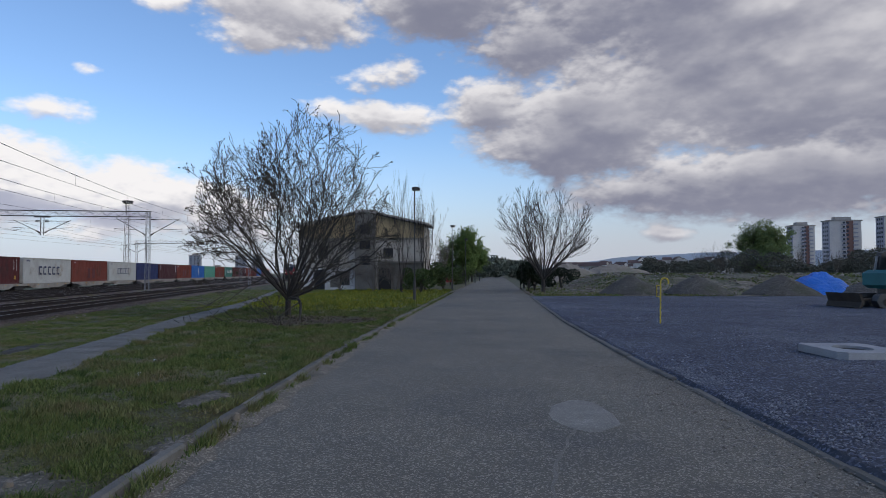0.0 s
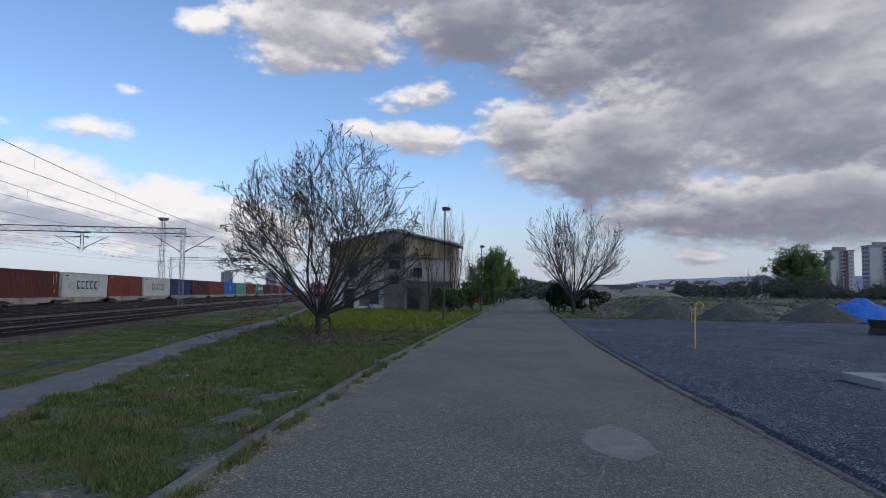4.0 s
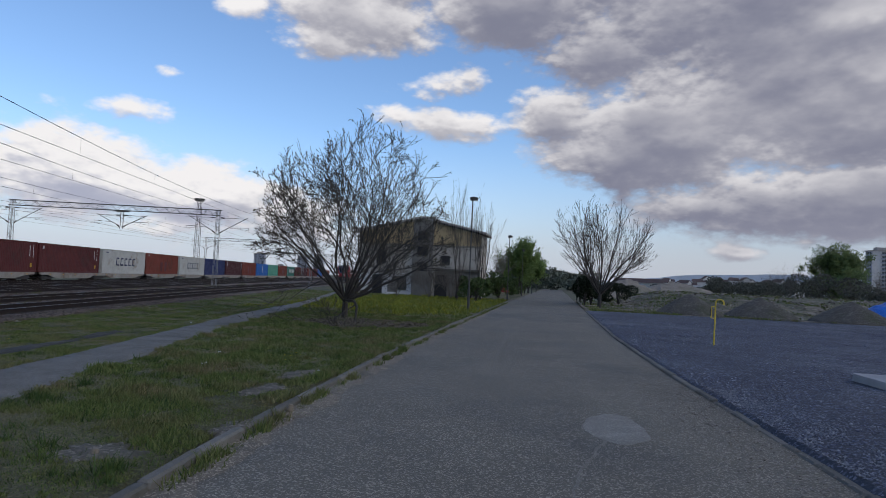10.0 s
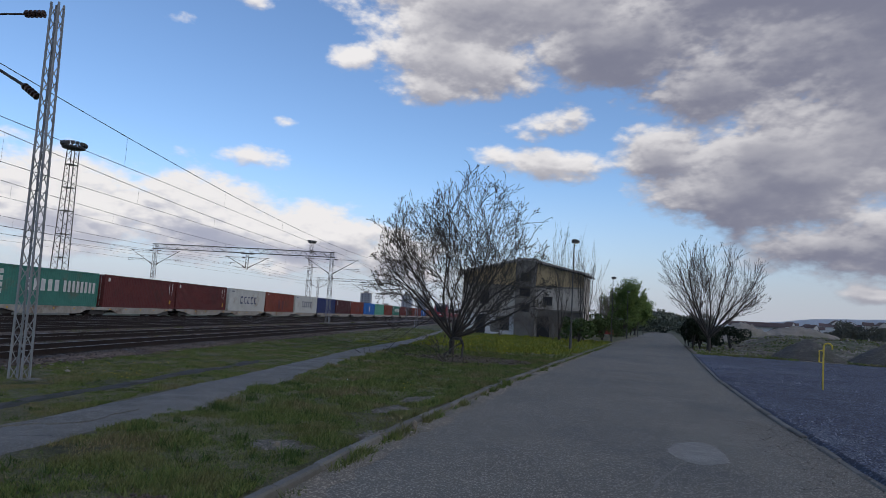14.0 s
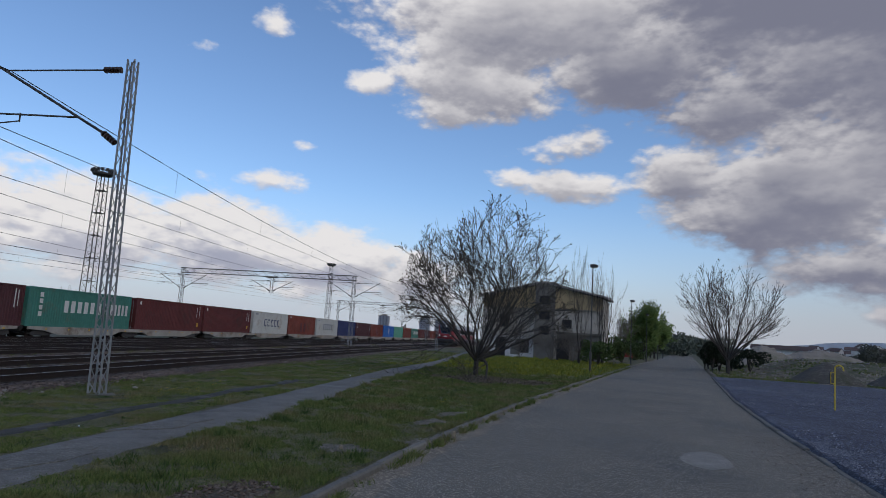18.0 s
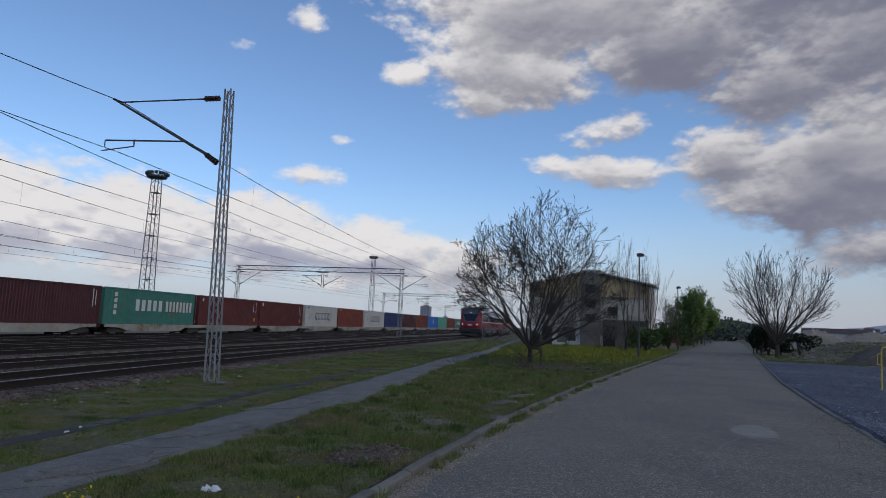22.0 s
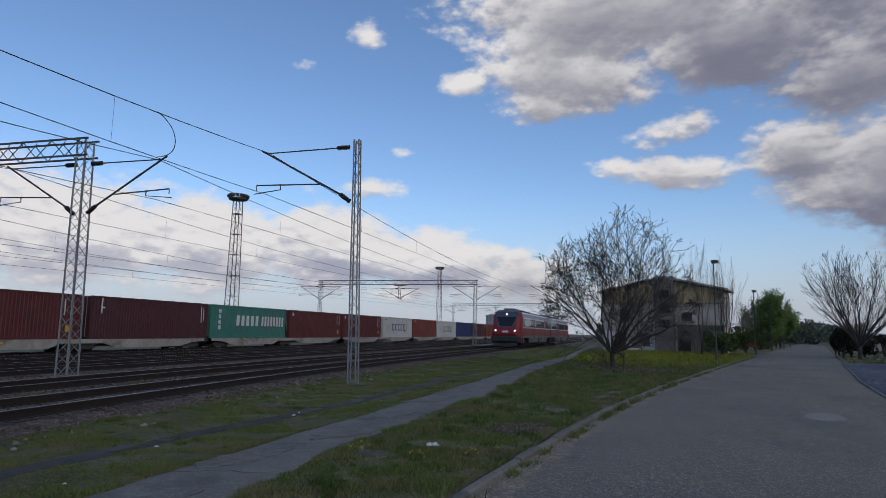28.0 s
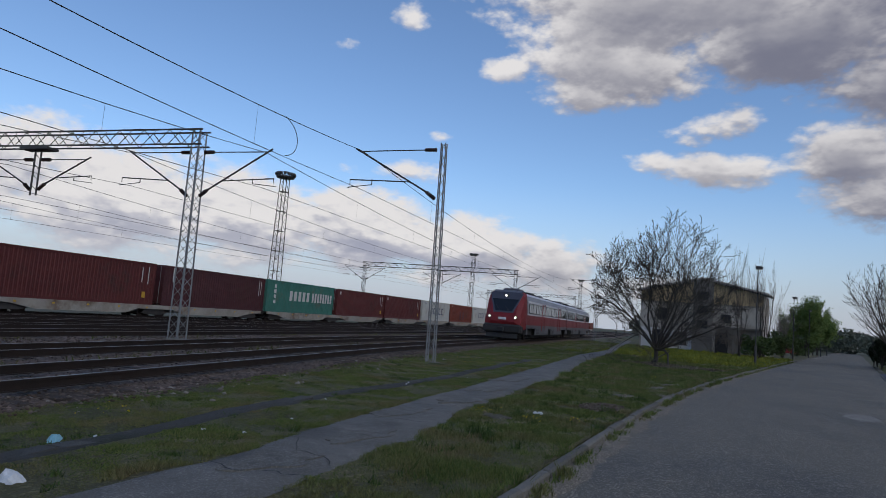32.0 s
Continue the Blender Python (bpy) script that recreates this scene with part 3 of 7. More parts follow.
SILL = surface("grey_wagon_paint", (0.36, 0.34, 0.30), (0.27, 0.245, 0.21), 1.2, 30, 0.7, 0.2, third=(0.14, 0.09, 0.06), amount=0.3)
MARK_WHITE = surface("white_mark", (0.62, 0.62, 0.60), (0.52, 0.52, 0.5), 3, 30, 0.6, 0)
MARK_NAVY = surface("navy_mark", (0.03, 0.04, 0.10), (0.04, 0.05, 0.11), 3, 30, 0.6, 0)
MARK_YELLOW = surface("yellow_mark", (0.55, 0.33, 0.04), (0.48, 0.28, 0.03), 3, 30, 0.6, 0)
LEN, CH, CW = 13.2, 3.15, 2.44


def ribs(m, length, height, x, depth, pitch=0.28):
    """A corrugated steel wall in the plane x, towards +x."""
    n = int(length / pitch)
    step = length / n
    xs = []
    for i in range(n):
        y = i * step
        xs += [(y, 0), (y + step * 0.34, 0), (y + step * 0.5, -depth), (y + step * 0.84, -depth)]
    xs.append((length, 0))
    vs = [(x + d, y - length / 2, z) for z in (0.16, height - 0.13) for y, d in xs]
    k = len(xs)
    m.add(vs, [(i, i + 1, k + i + 1, k + i) for i in range(k - 1)])


def container(colour, label):
    base = thing("shipping_container", label, "container", group="containers on the goods train")
    paint = PAINT[colour]
    h, w, l = CH, CW / 2, LEN / 2
    m = Mesher()
    ribs(m, LEN - 0.3, h, w - 0.035, 0.036)
    part("side_wall", m, paint, base)
    m = Mesher()
    ribs(m, LEN - 0.3, h, -w + 0.06, 0.036)
    part("side_wall", m, paint, base)
    for x in (-w, w - 0.07):
        part("top_rail", Mesher().box(x, x + 0.07, -l + 0.15, l - 0.15, h - 0.14, h - 0.01, 0.012), paint, base)
        part("bottom_rail", Mesher().box(x, x + 0.07, -l + 0.15, l - 0.15, 0.0, 0.17, 0.012), paint, base)
        for y in (-l, l - 0.16):
            part("corner_post", Mesher().box(x - 0.004, x + 0.084, y, y + 0.16, 0.0, h, 0.012), paint, base)
    part("roof", Mesher().box(-w + 0.05, w - 0.05, -l + 0.08, l - 0.08, h - 0.09, h - 0.03), paint, base)
    part("floor", Mesher().box(-w + 0.05, w - 0.05, -l + 0.08, l - 0.08, 0.06, 0.12), paint, base)
    m = Mesher()
    for i in range(9):
        x = -w + 0.14 + i * 0.245
        m.box(x, x + 0.14, l - 0.10, l - 0.05, 0.16, h - 0.13, 0.015)
    m.box(-w + 0.07, w - 0.07, l - 0.12, l - 0.09, 0.05, h - 0.05)
    part("end_wall", m, paint, base)
    for x0, x1 in ((-w + 0.09, -0.01), (0.01, w - 0.09)):
        m = Mesher().box(x0, x1, -l + 0.03, -l + 0.08, 0.16, h - 0.12, 0.01)
        for j in range(4):
            z = 0.28 + j * 0.55
            m.box(x0 + 0.06, x1 - 0.06, -l + 0.005, -l + 0.035, z, z + 0.38, 0.012)
        door = part("door", m, paint, base)
        for x in (x0 + 0.28, x1 - 0.28):
            part("locking_bar", Mesher().tube((x, -l - 0.01, 0.12), (x, -l - 0.01, h - 0.08), 0.02, seg=6), STEEL, door, "steel locking bar")
    return base


def marks(base, material, rows, name="lettering"):
    """Plain bars where unreadable or trade lettering stands on the near wall: place along, height, width, tall."""
    for y, z, wy, hz in rows:
        z, hz = z * CH / 2.59, hz * CH / 2.59
        part(name, Mesher().box(CW / 2 + 0.004, CW / 2 + 0.012, y - wy / 2, y + wy / 2, z - hz / 2, z + hz / 2), material, base, "plain painted lettering bar")


def wagon(label):
    """A flat wagon for two containers, 27 m long."""
    base = thing("flat_wagon", label, "wagon", group="wagons of the goods train")
    half = 13.3
    for x in (-1.3, 1.16):
        out = [(-half, 1.14), (-half, 0.92), (-half + 1.6, 0.84), (-half + 3.4, 0.50), (-2.9, 0.50), (-1.9, 0.84), (1.9, 0.84), (2.9, 0.50), (half - 3.4, 0.50), (half - 1.6, 0.84), (half, 0.92), (half, 1.14)]
        sill = part("side_sill", Mesher().prism(out, x, x + 0.14, "x"), SILL, base, "chipped grey side sill")
        for k in range(10):
            y = -half + 1.9 + k * 2.6
            part("lashing_bracket", Mesher().box(x - 0.02, x + 0.16, y - 0.1, y + 0.1, 0.88, 1.0, 0.02), MARK_YELLOW, sill, "yellow bracket")
    part("deck", Mesher().box(-1.16, 1.16, -half, half, 1.0, 1.13), DARK_STEEL, base)
    part("centre_beam", Mesher().box(-0.3, 0.3, -half, half, 0.7, 1.0), DARK_STEEL, base)
    for y in (-half + 1.7, 0.0, half - 1.7):
        bogie = part("bogie", Mesher().prism([(-1.25, 0.55), (-1.05, 0.82), (1.05, 0.82), (1.25, 0.55), (0.7, 0.42), (-0.7, 0.42)], -1.1, 1.1, "x"), DARK_STEEL, base)
        bogie.location = (0, y, 0)
        for dy in (-0.9, 0.9):
            m = Mesher()
            for x in (-0.78, 0.70):
                m.tube((x, dy, 0.44), (x + 0.09, dy, 0.44), 0.44, seg=20)
            m.tube((-0.9, dy, 0.44), (0.9, dy, 0.44), 0.08, seg=8)
            part("wheelset", m, RAIL, bogie, "rusty wheelset")
    for y, d in ((-half, -1), (half, 1)):
        for x in (-0.87, 0.87):
            m = Mesher().tube((x, y, 1.02), (x, y + d * 0.28, 1.02), 0.09, seg=10).tube((x, y + d * 0.28, 1.02), (x, y + d * 0.32, 1.02), 0.2, seg=14)
            part("buffer", m, DARK_STEEL, base)
    return base


# boxes from the near end to the far end, two on each wagon
LOAD = ["red", "maroon", "red", "maroon", "green", "red", "red", "white", "rust", "white", "navy", "maroon", "rust", "blue", "mint", "rust",
        "green", "red", "maroon", "rust", "red", "blue", "maroon", "rust"]
LABELS = {
    "red": "red corrugated steel shipping container on a flat wagon", "maroon": "dark maroon corrugated shipping container on a flat wagon",
    "green": "teal green shipping container with white lettering bars", "white": "off-white shipping container with navy lettering bars",
    "rust": "rust-red corrugated shipping container on a flat wagon", "navy": "navy blue shipping container on a flat wagon",
    "blue": "bright blue shipping container with a white mark", "mint": "pale mint green shipping container on a flat wagon",
}
GOODS_N, S0, DECK = -40.1, 28.3, 1.14
made = {}
for i, colour in enumerate(LOAD):
    s = S0 + (i - 3 + 0.5) * 13.85 + (0.12 if i % 2 else -0.12)
    m = rail_pose(GOODS_N, s, DECK + RAIL_Z - 0.26)
    if colour not in made:
        c = container(colour, LABELS[colour])
        h, w = CH, CW / 2
        if colour == "white":
            for k in range(5):
                y = -2.6 + k * 1.25
                marks(c, MARK_NAVY, [(y, 1.30, 0.20, 0.85), (y + 0.42, 1.66, 0.5, 0.16), (y + 0.42, 0.94, 0.5, 0.16)])
            marks(c, MARK_NAVY, [(-5.4, 2.25, 0.9, 0.10)])
        elif colour == "green":
            for k in range(5):
                marks(c, MARK_WHITE, [(-2.3 + k * 0.82, 1.42, 0.5, 0.82)])
            for k in range(8):
                marks(c, MARK_WHITE, [(2.0 + k * 0.56, 1.42, 0.34, 0.82)])
            for k in range(4):
                marks(c, MARK_WHITE, [(-5.2, 2.1 - k * 0.42, 0.36, 0.3)])
        elif colour == "maroon":
            marks(c, MARK_WHITE, [(-5.6, 2.0, 0.14, 0.9), (-5.4, 1.9, 0.22, 0.10), (5.7, 1.75, 0.10, 1.2), (6.0, 1.75, 0.08, 1.0)])
        elif colour == "red":
            marks(c, MARK_WHITE, [(-5.9, 2.2, 0.3, 0.28), (5.3, 1.8, 0.10, 0.9), (5.9, 1.8, 0.08, 1.1)])
            marks(c, MARK_YELLOW, [(5.6, 0.6, 0.32, 0.36)])
        elif colour == "rust":
            marks(c, MARK_WHITE, [(-5.6, 2.3, 0.5, 0.12)])
            marks(c, PAINT["red"], [(-0.6, 1.0, 0.9, 1.2), (1.1, 1.0, 0.9, 1.2)], "repair_plate")
        elif colour == "blue":
            marks(c, MARK_WHITE, [(0, 1.4, 0.25, 1.5), (0, 1.4, 0.9, 0.5)])
        c.matrix_world = m
        made[colour] = c
    else:
        copy_thing(made[colour], m)
w0 = None
for i in range(0, len(LOAD), 2):
    s = S0 + (i - 3 + 1) * 13.85
    m = rail_pose(GOODS_N, s, RAIL_Z - 0.26)
    if w0 is None:
        w0 = wagon("long grey flat wagon with rust streaks under two containers")
        w0.matrix_world = m
    else:
        copy_thing(w0, m)

# ---- overhead line ----


def lattice(m, x, y, z0, z1, w0, w1, r=0.035, pitch=0.55, d0=None, d1=None):
    """Four corner angles and zigzag lacing of a tapered lattice mast."""
    d0, d1 = d0 or w0, d1 or w1
    n = max(3, int((z1 - z0) / pitch))

    def corner(k, i):
        t = i / n
        w, d = (w0 + (w1 - w0) * t) / 2, (d0 + (d1 - d0) * t) / 2
        return Vector((x + (w if k in (1, 2) else -w), y + (d if k in (2, 3) else -d), z0 + (z1 - z0) * t))

    for k in range(4):
        m.tube(corner(k, 0), corner(k, n), r, r, 4)
        for i in range(n):
            a, b = (k, (k + 1) % 4) if i % 2 else ((k + 1) % 4, k)
            m.tube(corner(a, i), corner(b, i + 1), r * 0.5, r * 0.5, 3, False)
    return corner


def insulator(a, b, parent):
    """A ribbed insulator between two places."""
    a, b = Vector(a), Vector(b)
    m = Mesher().tube(a, b, 0.035, seg=6)
    for i in range(5):
        t = (i + 0.5) / 5
        p, q = a.lerp(b, t - 0.05), a.lerp(b, t + 0.05)
        m.tube(p, q, 0.085, 0.07, 8)
    return part("insulator", m, PORCELAIN, parent, "dark ribbed insulator")


def bracket(base, x, y, top, low, reach, side):
    """A cantilever: a stay above, a raking tube, and the registration arm. side: -1 or 1 along x."""
    tip = Vector((x + side * reach, y, top + 0.0))
    joint = Vector((x + side * 0.48, y, low + 0.26))
    m = Mesher().tube((x + side * 0.62, y, top), tip + Vector((-side * 0.05, 0, 0)), 0.022, seg=5)
    part("stay_tube", m, DARK_STEEL, base)
    insulator((x + side * 0.16, y, top), (x + side * 0.62, y, top), base)
    part("cantilever_tube", Mesher().tube(joint, tip + (tip - joint).normalized() * 0.22, 0.035, seg=6), DARK_STEEL, base)
    insulator((x + side * 0.13, y, low), joint, base)
    mid = joint.lerp(tip, 0.24)
    arm = Vector((x + side * (reach + 0.35), y, mid.z + 0.10))
    m = Mesher().tube(mid, arm, 0.024, seg=5).tube(arm - Vector((side * 0.9, 0, 0)), arm - Vector((side * 0.9, 0, 0.22)), 0.018, seg=4)
    m.tube(arm - Vector((side * 0.9, 0, 0.2)), arm - Vector((-side * 0.1, 0, 0.3)), 0.018, seg=4)
    m.tube(arm, arm - Vector((0, 0, 0.18)), 0.014, seg=4)
    part("registration_arm", m, DARK_STEEL, base)


def single_mast(label, m, height, reach=3.2):
    base = thing("catenary_mast", label, "mast", m, group="catenary masts")
    g = Mesher()
    lattice(g, 0, 0, 0.0, height, 0.27, 0.17, 0.024, 0.32, 0.24, 0.16)
    part("lattice_post", g, STEEL, base)
    part("footing", Mesher().box(-0.32, 0.32, -0.28, 0.28, -0.3, 0.07, 0.03), CONCRETE, base)
    bracket(base, -0.10, 0, height - 0.23, height - 2.05, reach, -1)
    return base


def gantry(label, m, height, span, drops=(0.45,), near=3.0):
    """A portal of two lattice posts and a lattice beam over the yard, towards -x."""
    base = thing("catenary_gantry", label, "gantry", m, group="catenary gantries")
    for x in (0, -span):
        g = Mesher()
        low = 0.021 * x
        lattice(g, x, 0, low, height, 0.44, 0.34, 0.030, 0.40, 0.50, 0.38)
        part("lattice_post", g, STEEL, base)
        part("footing", Mesher().box(x - 0.38, x + 0.38, -0.38, 0.38, low - 0.3, low + 0.06, 0.03), CONCRETE, base)
        bracket(base, x + 0.15, 0, height - 0.85, height - 2.6, near, 1)
        bracket(base, x - 0.15, 0, height - 0.85, height - 2.6, near, -1)
    g = Mesher()
    z0, z1 = height - 0.58, height + 0.02
    for y in (-0.25, 0.25):
        for z in (z0, z1):
            g.tube((0.3, y, z), (-span - 0.3, y, z), 0.04, seg=4)
    n = int(span / 0.6)
    for i in range(n):
        a, b = -i * span / n, -(i + 1) * span / n
        for y in (-0.25, 0.25):
            g.tube((a, y, z0 if i % 2 else z1), (b, y, z1 if i % 2 else z0), 0.02, seg=3)
        g.tube((a, -0.25, z1), (b, 0.25, z1), 0.016, seg=3)
    part("beam", g, DARK_STEEL, base)
    for k, t in enumerate(drops):
        x = -span * t
        g = Mesher()
        g.box(x - 0.75, x + 0.75, -0.3, 0.3, z0 - 0.14, z0 - 0.04)
        for dx in (-0.16, 0.16):
            g.tube((x + dx, 0, z0), (x + dx, 0, z0 - 2.1), 0.04, seg=5)
        for i in range(4):
            g.tube((x - 0.16, 0, z0 - 0.3 - i * 0.45), (x + 0.16, 0, z0 - 0.55 - i * 0.45), 0.02, seg=3)
        part("drop_post", g, DARK_STEEL, base)
        bracket(base, x + 0.1, 0, z0 - 0.55, z0 - 1.85, near * 0.85, 1)
        bracket(base, x - 0.1, 0, z0 - 0.55, z0 - 1.85, near * 0.85, -1)
    return base


single_mast("slim galvanised lattice catenary mast beside the main track", rail_pose(-9.50, 10.35, -0.05, 2) @ Matrix.Rotation(radians(-1.2), 4, "Y"), 7.92)
for s in (75.0, 115.0, 170.0):
    single_mast("slim galvanised lattice catenary mast far along the track", rail_pose(track_n("main", s) + 2.42, s, 0, 1), 8.0)
gantry("tall galvanised lattice catenary gantry over the yard tracks", rail_pose(-19.3, 8.9, 0.05, 3) @ Matrix.Rotation(radians(-0.7), 4, "Y"), 8.17, 24.5, (0.33, 0.68))
gantry("dark lattice catenary gantry spanning the yard tracks", rail_pose(-22.0, 75.0, 0.05, 0), 8.72, 23.0, (0.47,))
gantry("dark lattice catenary gantry further along the yard", rail_pose(-25.2, 155.0, 0.05, 0), 9.38, 23.0, (0.5,))
gantry("far lattice catenary gantry over the yard tracks", rail_pose(-28.5, 240.0, 0.05, 0), 9.35, 20.0, (0.5,))


def wire_run(sags, drop, ends):
    """A messenger wire with its contact wire and droppers, in spans; sags: of both wires, span by span, the last for all the rest."""
    base = thing("overhead_line", "thin dark overhead wires with droppers along the track", "overhead wire", group="overhead wires")
    for k, ((na, sa_, ha), (nb, sb_, hb)) in enumerate(zip(ends, ends[1:])):
        sag, low_sag = sags[min(k, len(sags) - 1)]
        pts, low = [], []
        for i in range(25):
            t = i / 24
            z = ha + (hb - ha) * t - sag * 4 * t * (1 - t)
            p = rail_at(na + (nb - na) * t, sa_ + (sb_ - sa_) * t, z)
            pts.append(p)
            low.append(Vector((p.x, p.y, ha + (hb - ha) * t - drop - low_sag * 4 * t * (1 - t))))
        part("messenger_wire", Mesher().chain(pts, 0.012, 5), WIRE, base)
        part("contact_wire", Mesher().chain(low, 0.010, 5), WIRE, base)
        for i in range(3, 24, 3):
            part("dropper", Mesher().tube(pts[i], low[i], 0.004, seg=3), WIRE, base)
    return base


wire_run(((1.8, 0.92), (1.0, 0.0)), 1.45, [(-6.9, -50, 7.6), (-12.95, 10.4, 7.62), (-14.3, 75, 7.6), (-14.9, 115, 7.7), (-16.6, 170, 7.7), (-22, 240, 7.7)])
# a slack jumper between the messenger and the contact wire
ja, jb = rail_at(-12.33, 4.35, 6.99), rail_at(-12.33, 4.5, 5.88)
jump = [ja.lerp(jb, t) + UV * (0.62 * math.sin(math.pi * t) ** 0.8) + Vector((0, 0, 0.05 * math.sin(2 * math.pi * t))) for t in (i / 14 for i in range(15))]
jumper = thing("jumper_wire", "slack looping jumper between two overhead wires", "overhead wire", group="overhead wires")
part("wire", Mesher().chain(jump, 0.011, 5), WIRE, jumper)
for off, near_n in ((3.15, -9.2), (-3.15, -15.5)):
    wire_run(((1.9, 1.1), (0.85, 0.0)), 1.35, [(near_n, -55, 6.7), (-19.38 + off, 8.9, 7.19), (-22.0 + off, 75, 7.65), (-25.2 + off, 155, 8.2), (-28.5 + off, 240, 8.1), (-31 + off, 290, 7.7)])
for na, nb, nc in ((-28.5, -31.0, -35.0), (-34.0, -34.5, -37.0), (-39.5, -39.5, -40.0)):
    wire_run(((1.6, 0.9), (0.85, 0.0)), 1.35, [(na + 2, -55, 6.4), (na, 8, 6.5), (nb, 75, 7.2), (nc, 155, 7.8), (nc, 240, 7.8)])


def yard_tower(label, x, y, height, lean=0):
    base = thing("lighting_tower", label, "lighting tower", pose(x, y, -0.85, 0, 0, lean), group="yard lighting towers")
    g = Mesher()
    lattice(g, 0, 0, 0, height - 1.2, 2.4, 1.5, 0.09, 1.5)
    for i in range(1, 7):
        z = height * i / 7
        g.box(-0.9, 0.9, -0.9, 0.9, z, z + 0.12)
    part("lattice_shaft", g, DARK_STEEL, base)
    g = Mesher()
    for i in range(16):
        a, b = 2 * math.pi * i / 16, 2 * math.pi * (i + 1) / 16
        for z in (height - 1.1, height - 0.1):
            g.tube((2.1 * math.cos(a), 2.1 * math.sin(a), z), (2.1 * math.cos(b), 2.1 * math.sin(b), z), 0.07, seg=4)
        g.tube((2.1 * math.cos(a), 2.1 * math.sin(a), height - 1.1), (1.0 * math.cos(a), 1.0 * math.sin(a), height - 1.1), 0.06, seg=4)
        g.box(2.1 * math.cos(a) - 0.28, 2.1 * math.cos(a) + 0.28, 2.1 * math.sin(a) - 0.28, 2.1 * math.sin(a) + 0.28, height - 0.75, height - 0.2, 0.05)
    g.tube((0, 0, height - 1.3), (0, 0, height - 1.1), 2.0, seg=16)
    part("lamp_crown", g, DARK_STEEL, base, "round crown of floodlights")
    return base


yard_tower("tall dark lattice floodlight tower behind the goods train", -111.4, 92.7, 32.45, 20)
yard_tower("tall lattice floodlight tower far across the yard", -170.0, 285.0, 36.35, 10)
yard_tower("distant lattice floodlight tower over the yard", -160.0, 420.0, 35.0, 40)
yard_tower("distant lattice floodlight tower over the yard", -118.0, 520.0, 34.0, 15)

# ---- trees ----
BUD = surface("dark_bud", (0.050, 0.042, 0.026), (0.075, 0.068, 0.03), 6, 30, 0.9, 0)
LEAF = surface("spring_leaf", (0.080, 0.132, 0.026), (0.118, 0.168, 0.036), 0.8, 12, 0.8, 0, vary=0.1)
LEAF_WILLOW = surface("willow_leaf", (0.085, 0.125, 0.036), (0.115, 0.155, 0.046), 0.3, 4, 0.85, 0)
LEAF_DARK = surface("dark_leaf", (0.028, 0.045, 0.018), (0.05, 0.065, 0.025), 0.8, 12, 0.85, 0)
TWIG = surface("bare_twig", (0.10, 0.085, 0.072), (0.14, 0.118, 0.098), 1.0, 12, 0.95, 0)


ENV = []                               # the crown that limbs may fill: reach, middle height, half height, lowest height it counts from, shift along x


def outside(p):
    if not ENV or p.z < ENV[3]:
        return False
    w = 1 + 0.16 * noise.noise(p * 0.7)
    half = ENV[2] if p.z > ENV[1] else ENV[2] * 1.45       # the crown narrows more slowly below its middle
    return ((p.x - ENV[4]) ** 2 + p.y * p.y) / (ENV[0] * w) ** 2 + ((p.z - ENV[1]) / (half * w)) ** 2 > 1


def grow(m, rng, p, d, length, r, level, top, tips, up=0.25, kids=(3, 5), shrink=0.62, wander=0.16, seg=5, spread=(0.45, 0.95)):
    """One limb with its side shoots: a bent, tapering run, then smaller limbs from its outer part."""
    n = 4 if level < 2 else 3
    pts, rad = [p.copy()], [r]
    for i in range(n):
        d = (d + Vector((rng.gauss(0, wander), rng.gauss(0, wander), rng.gauss(0, wander) + up * 0.25))).normalized()
        p = p + d * length / n
        pts.append(p.copy())
        rad.append(max(r * (1 - 0.62 * (i + 1) / n), 0.0085))
        if outside(p):
            n = i + 1
            break
    for i in range(n):
        m.tube(pts[i], pts[i + 1], rad[i], rad[i + 1], max(3, seg - level), False)
    if level >= top:
        tips.append((pts[-1], d))
        return
    for k in range(rng.randint(*kids)):
        lo = 0.27 if level == 0 else 0.14
        t = lo + (1 - lo) * (k + rng.random()) / kids[1]
        t = min(t, 0.999)
        i = int(t * n)
        q = pts[i].lerp(pts[i + 1], t * n - i)
        side = Vector((rng.gauss(0, 1), rng.gauss(0, 1), rng.gauss(0, 1))).cross(d).normalized()
        a = rng.uniform(*spread)
        nd = (d * math.cos(a) + side * math.sin(a) + Vector((0, 0, up * 0.5))).normalized()
        grow(m, rng, q, nd, length * shrink * rng.uniform(0.75, 1.15), max(rad[i] * 0.5, 0.0095), level + 1, top, tips, up, kids, shrink, wander, seg, spread)
    if outside(p):
        tips.append((pts[-1], d))
    else:
        grow(m, rng, pts[-1], d, length * shrink, rad[-1], level + 1, top, tips, up, kids, shrink, wander, seg, spread)


def blobs(tips, rng, size, count=1, reach=0.05, flat=False):
    """Small leaves or buds at the tips of the twigs."""
    m = Mesher()
    for p, d in tips:
        for _ in range(count):
            c = p + Vector((rng.gauss(0, reach), rng.gauss(0, reach), rng.gauss(0, reach)))
            a = Vector((rng.gauss(0, 1), rng.gauss(0, 1), rng.gauss(0, 1))).normalized()
            b = a.orthogonal().normalized()
            s = size * rng.uniform(0.6, 1.3)
            if flat:
                m.add([c - a * s, c + b * s * 0.5, c + a * s, c - b * s * 0.5], [(0, 1, 2, 3)])
            else:
                e = a.cross(b)
                m.add([c - a * s, c + b * s * 0.6, c - b * s * 0.3 + e * s * 0.5, c - b * s * 0.3 - e * s * 0.5, c + a * s], [(0, 2, 1), (0, 3, 2), (0, 1, 3), (4, 1, 2), (4, 2, 3), (4, 3, 1)])
    return m


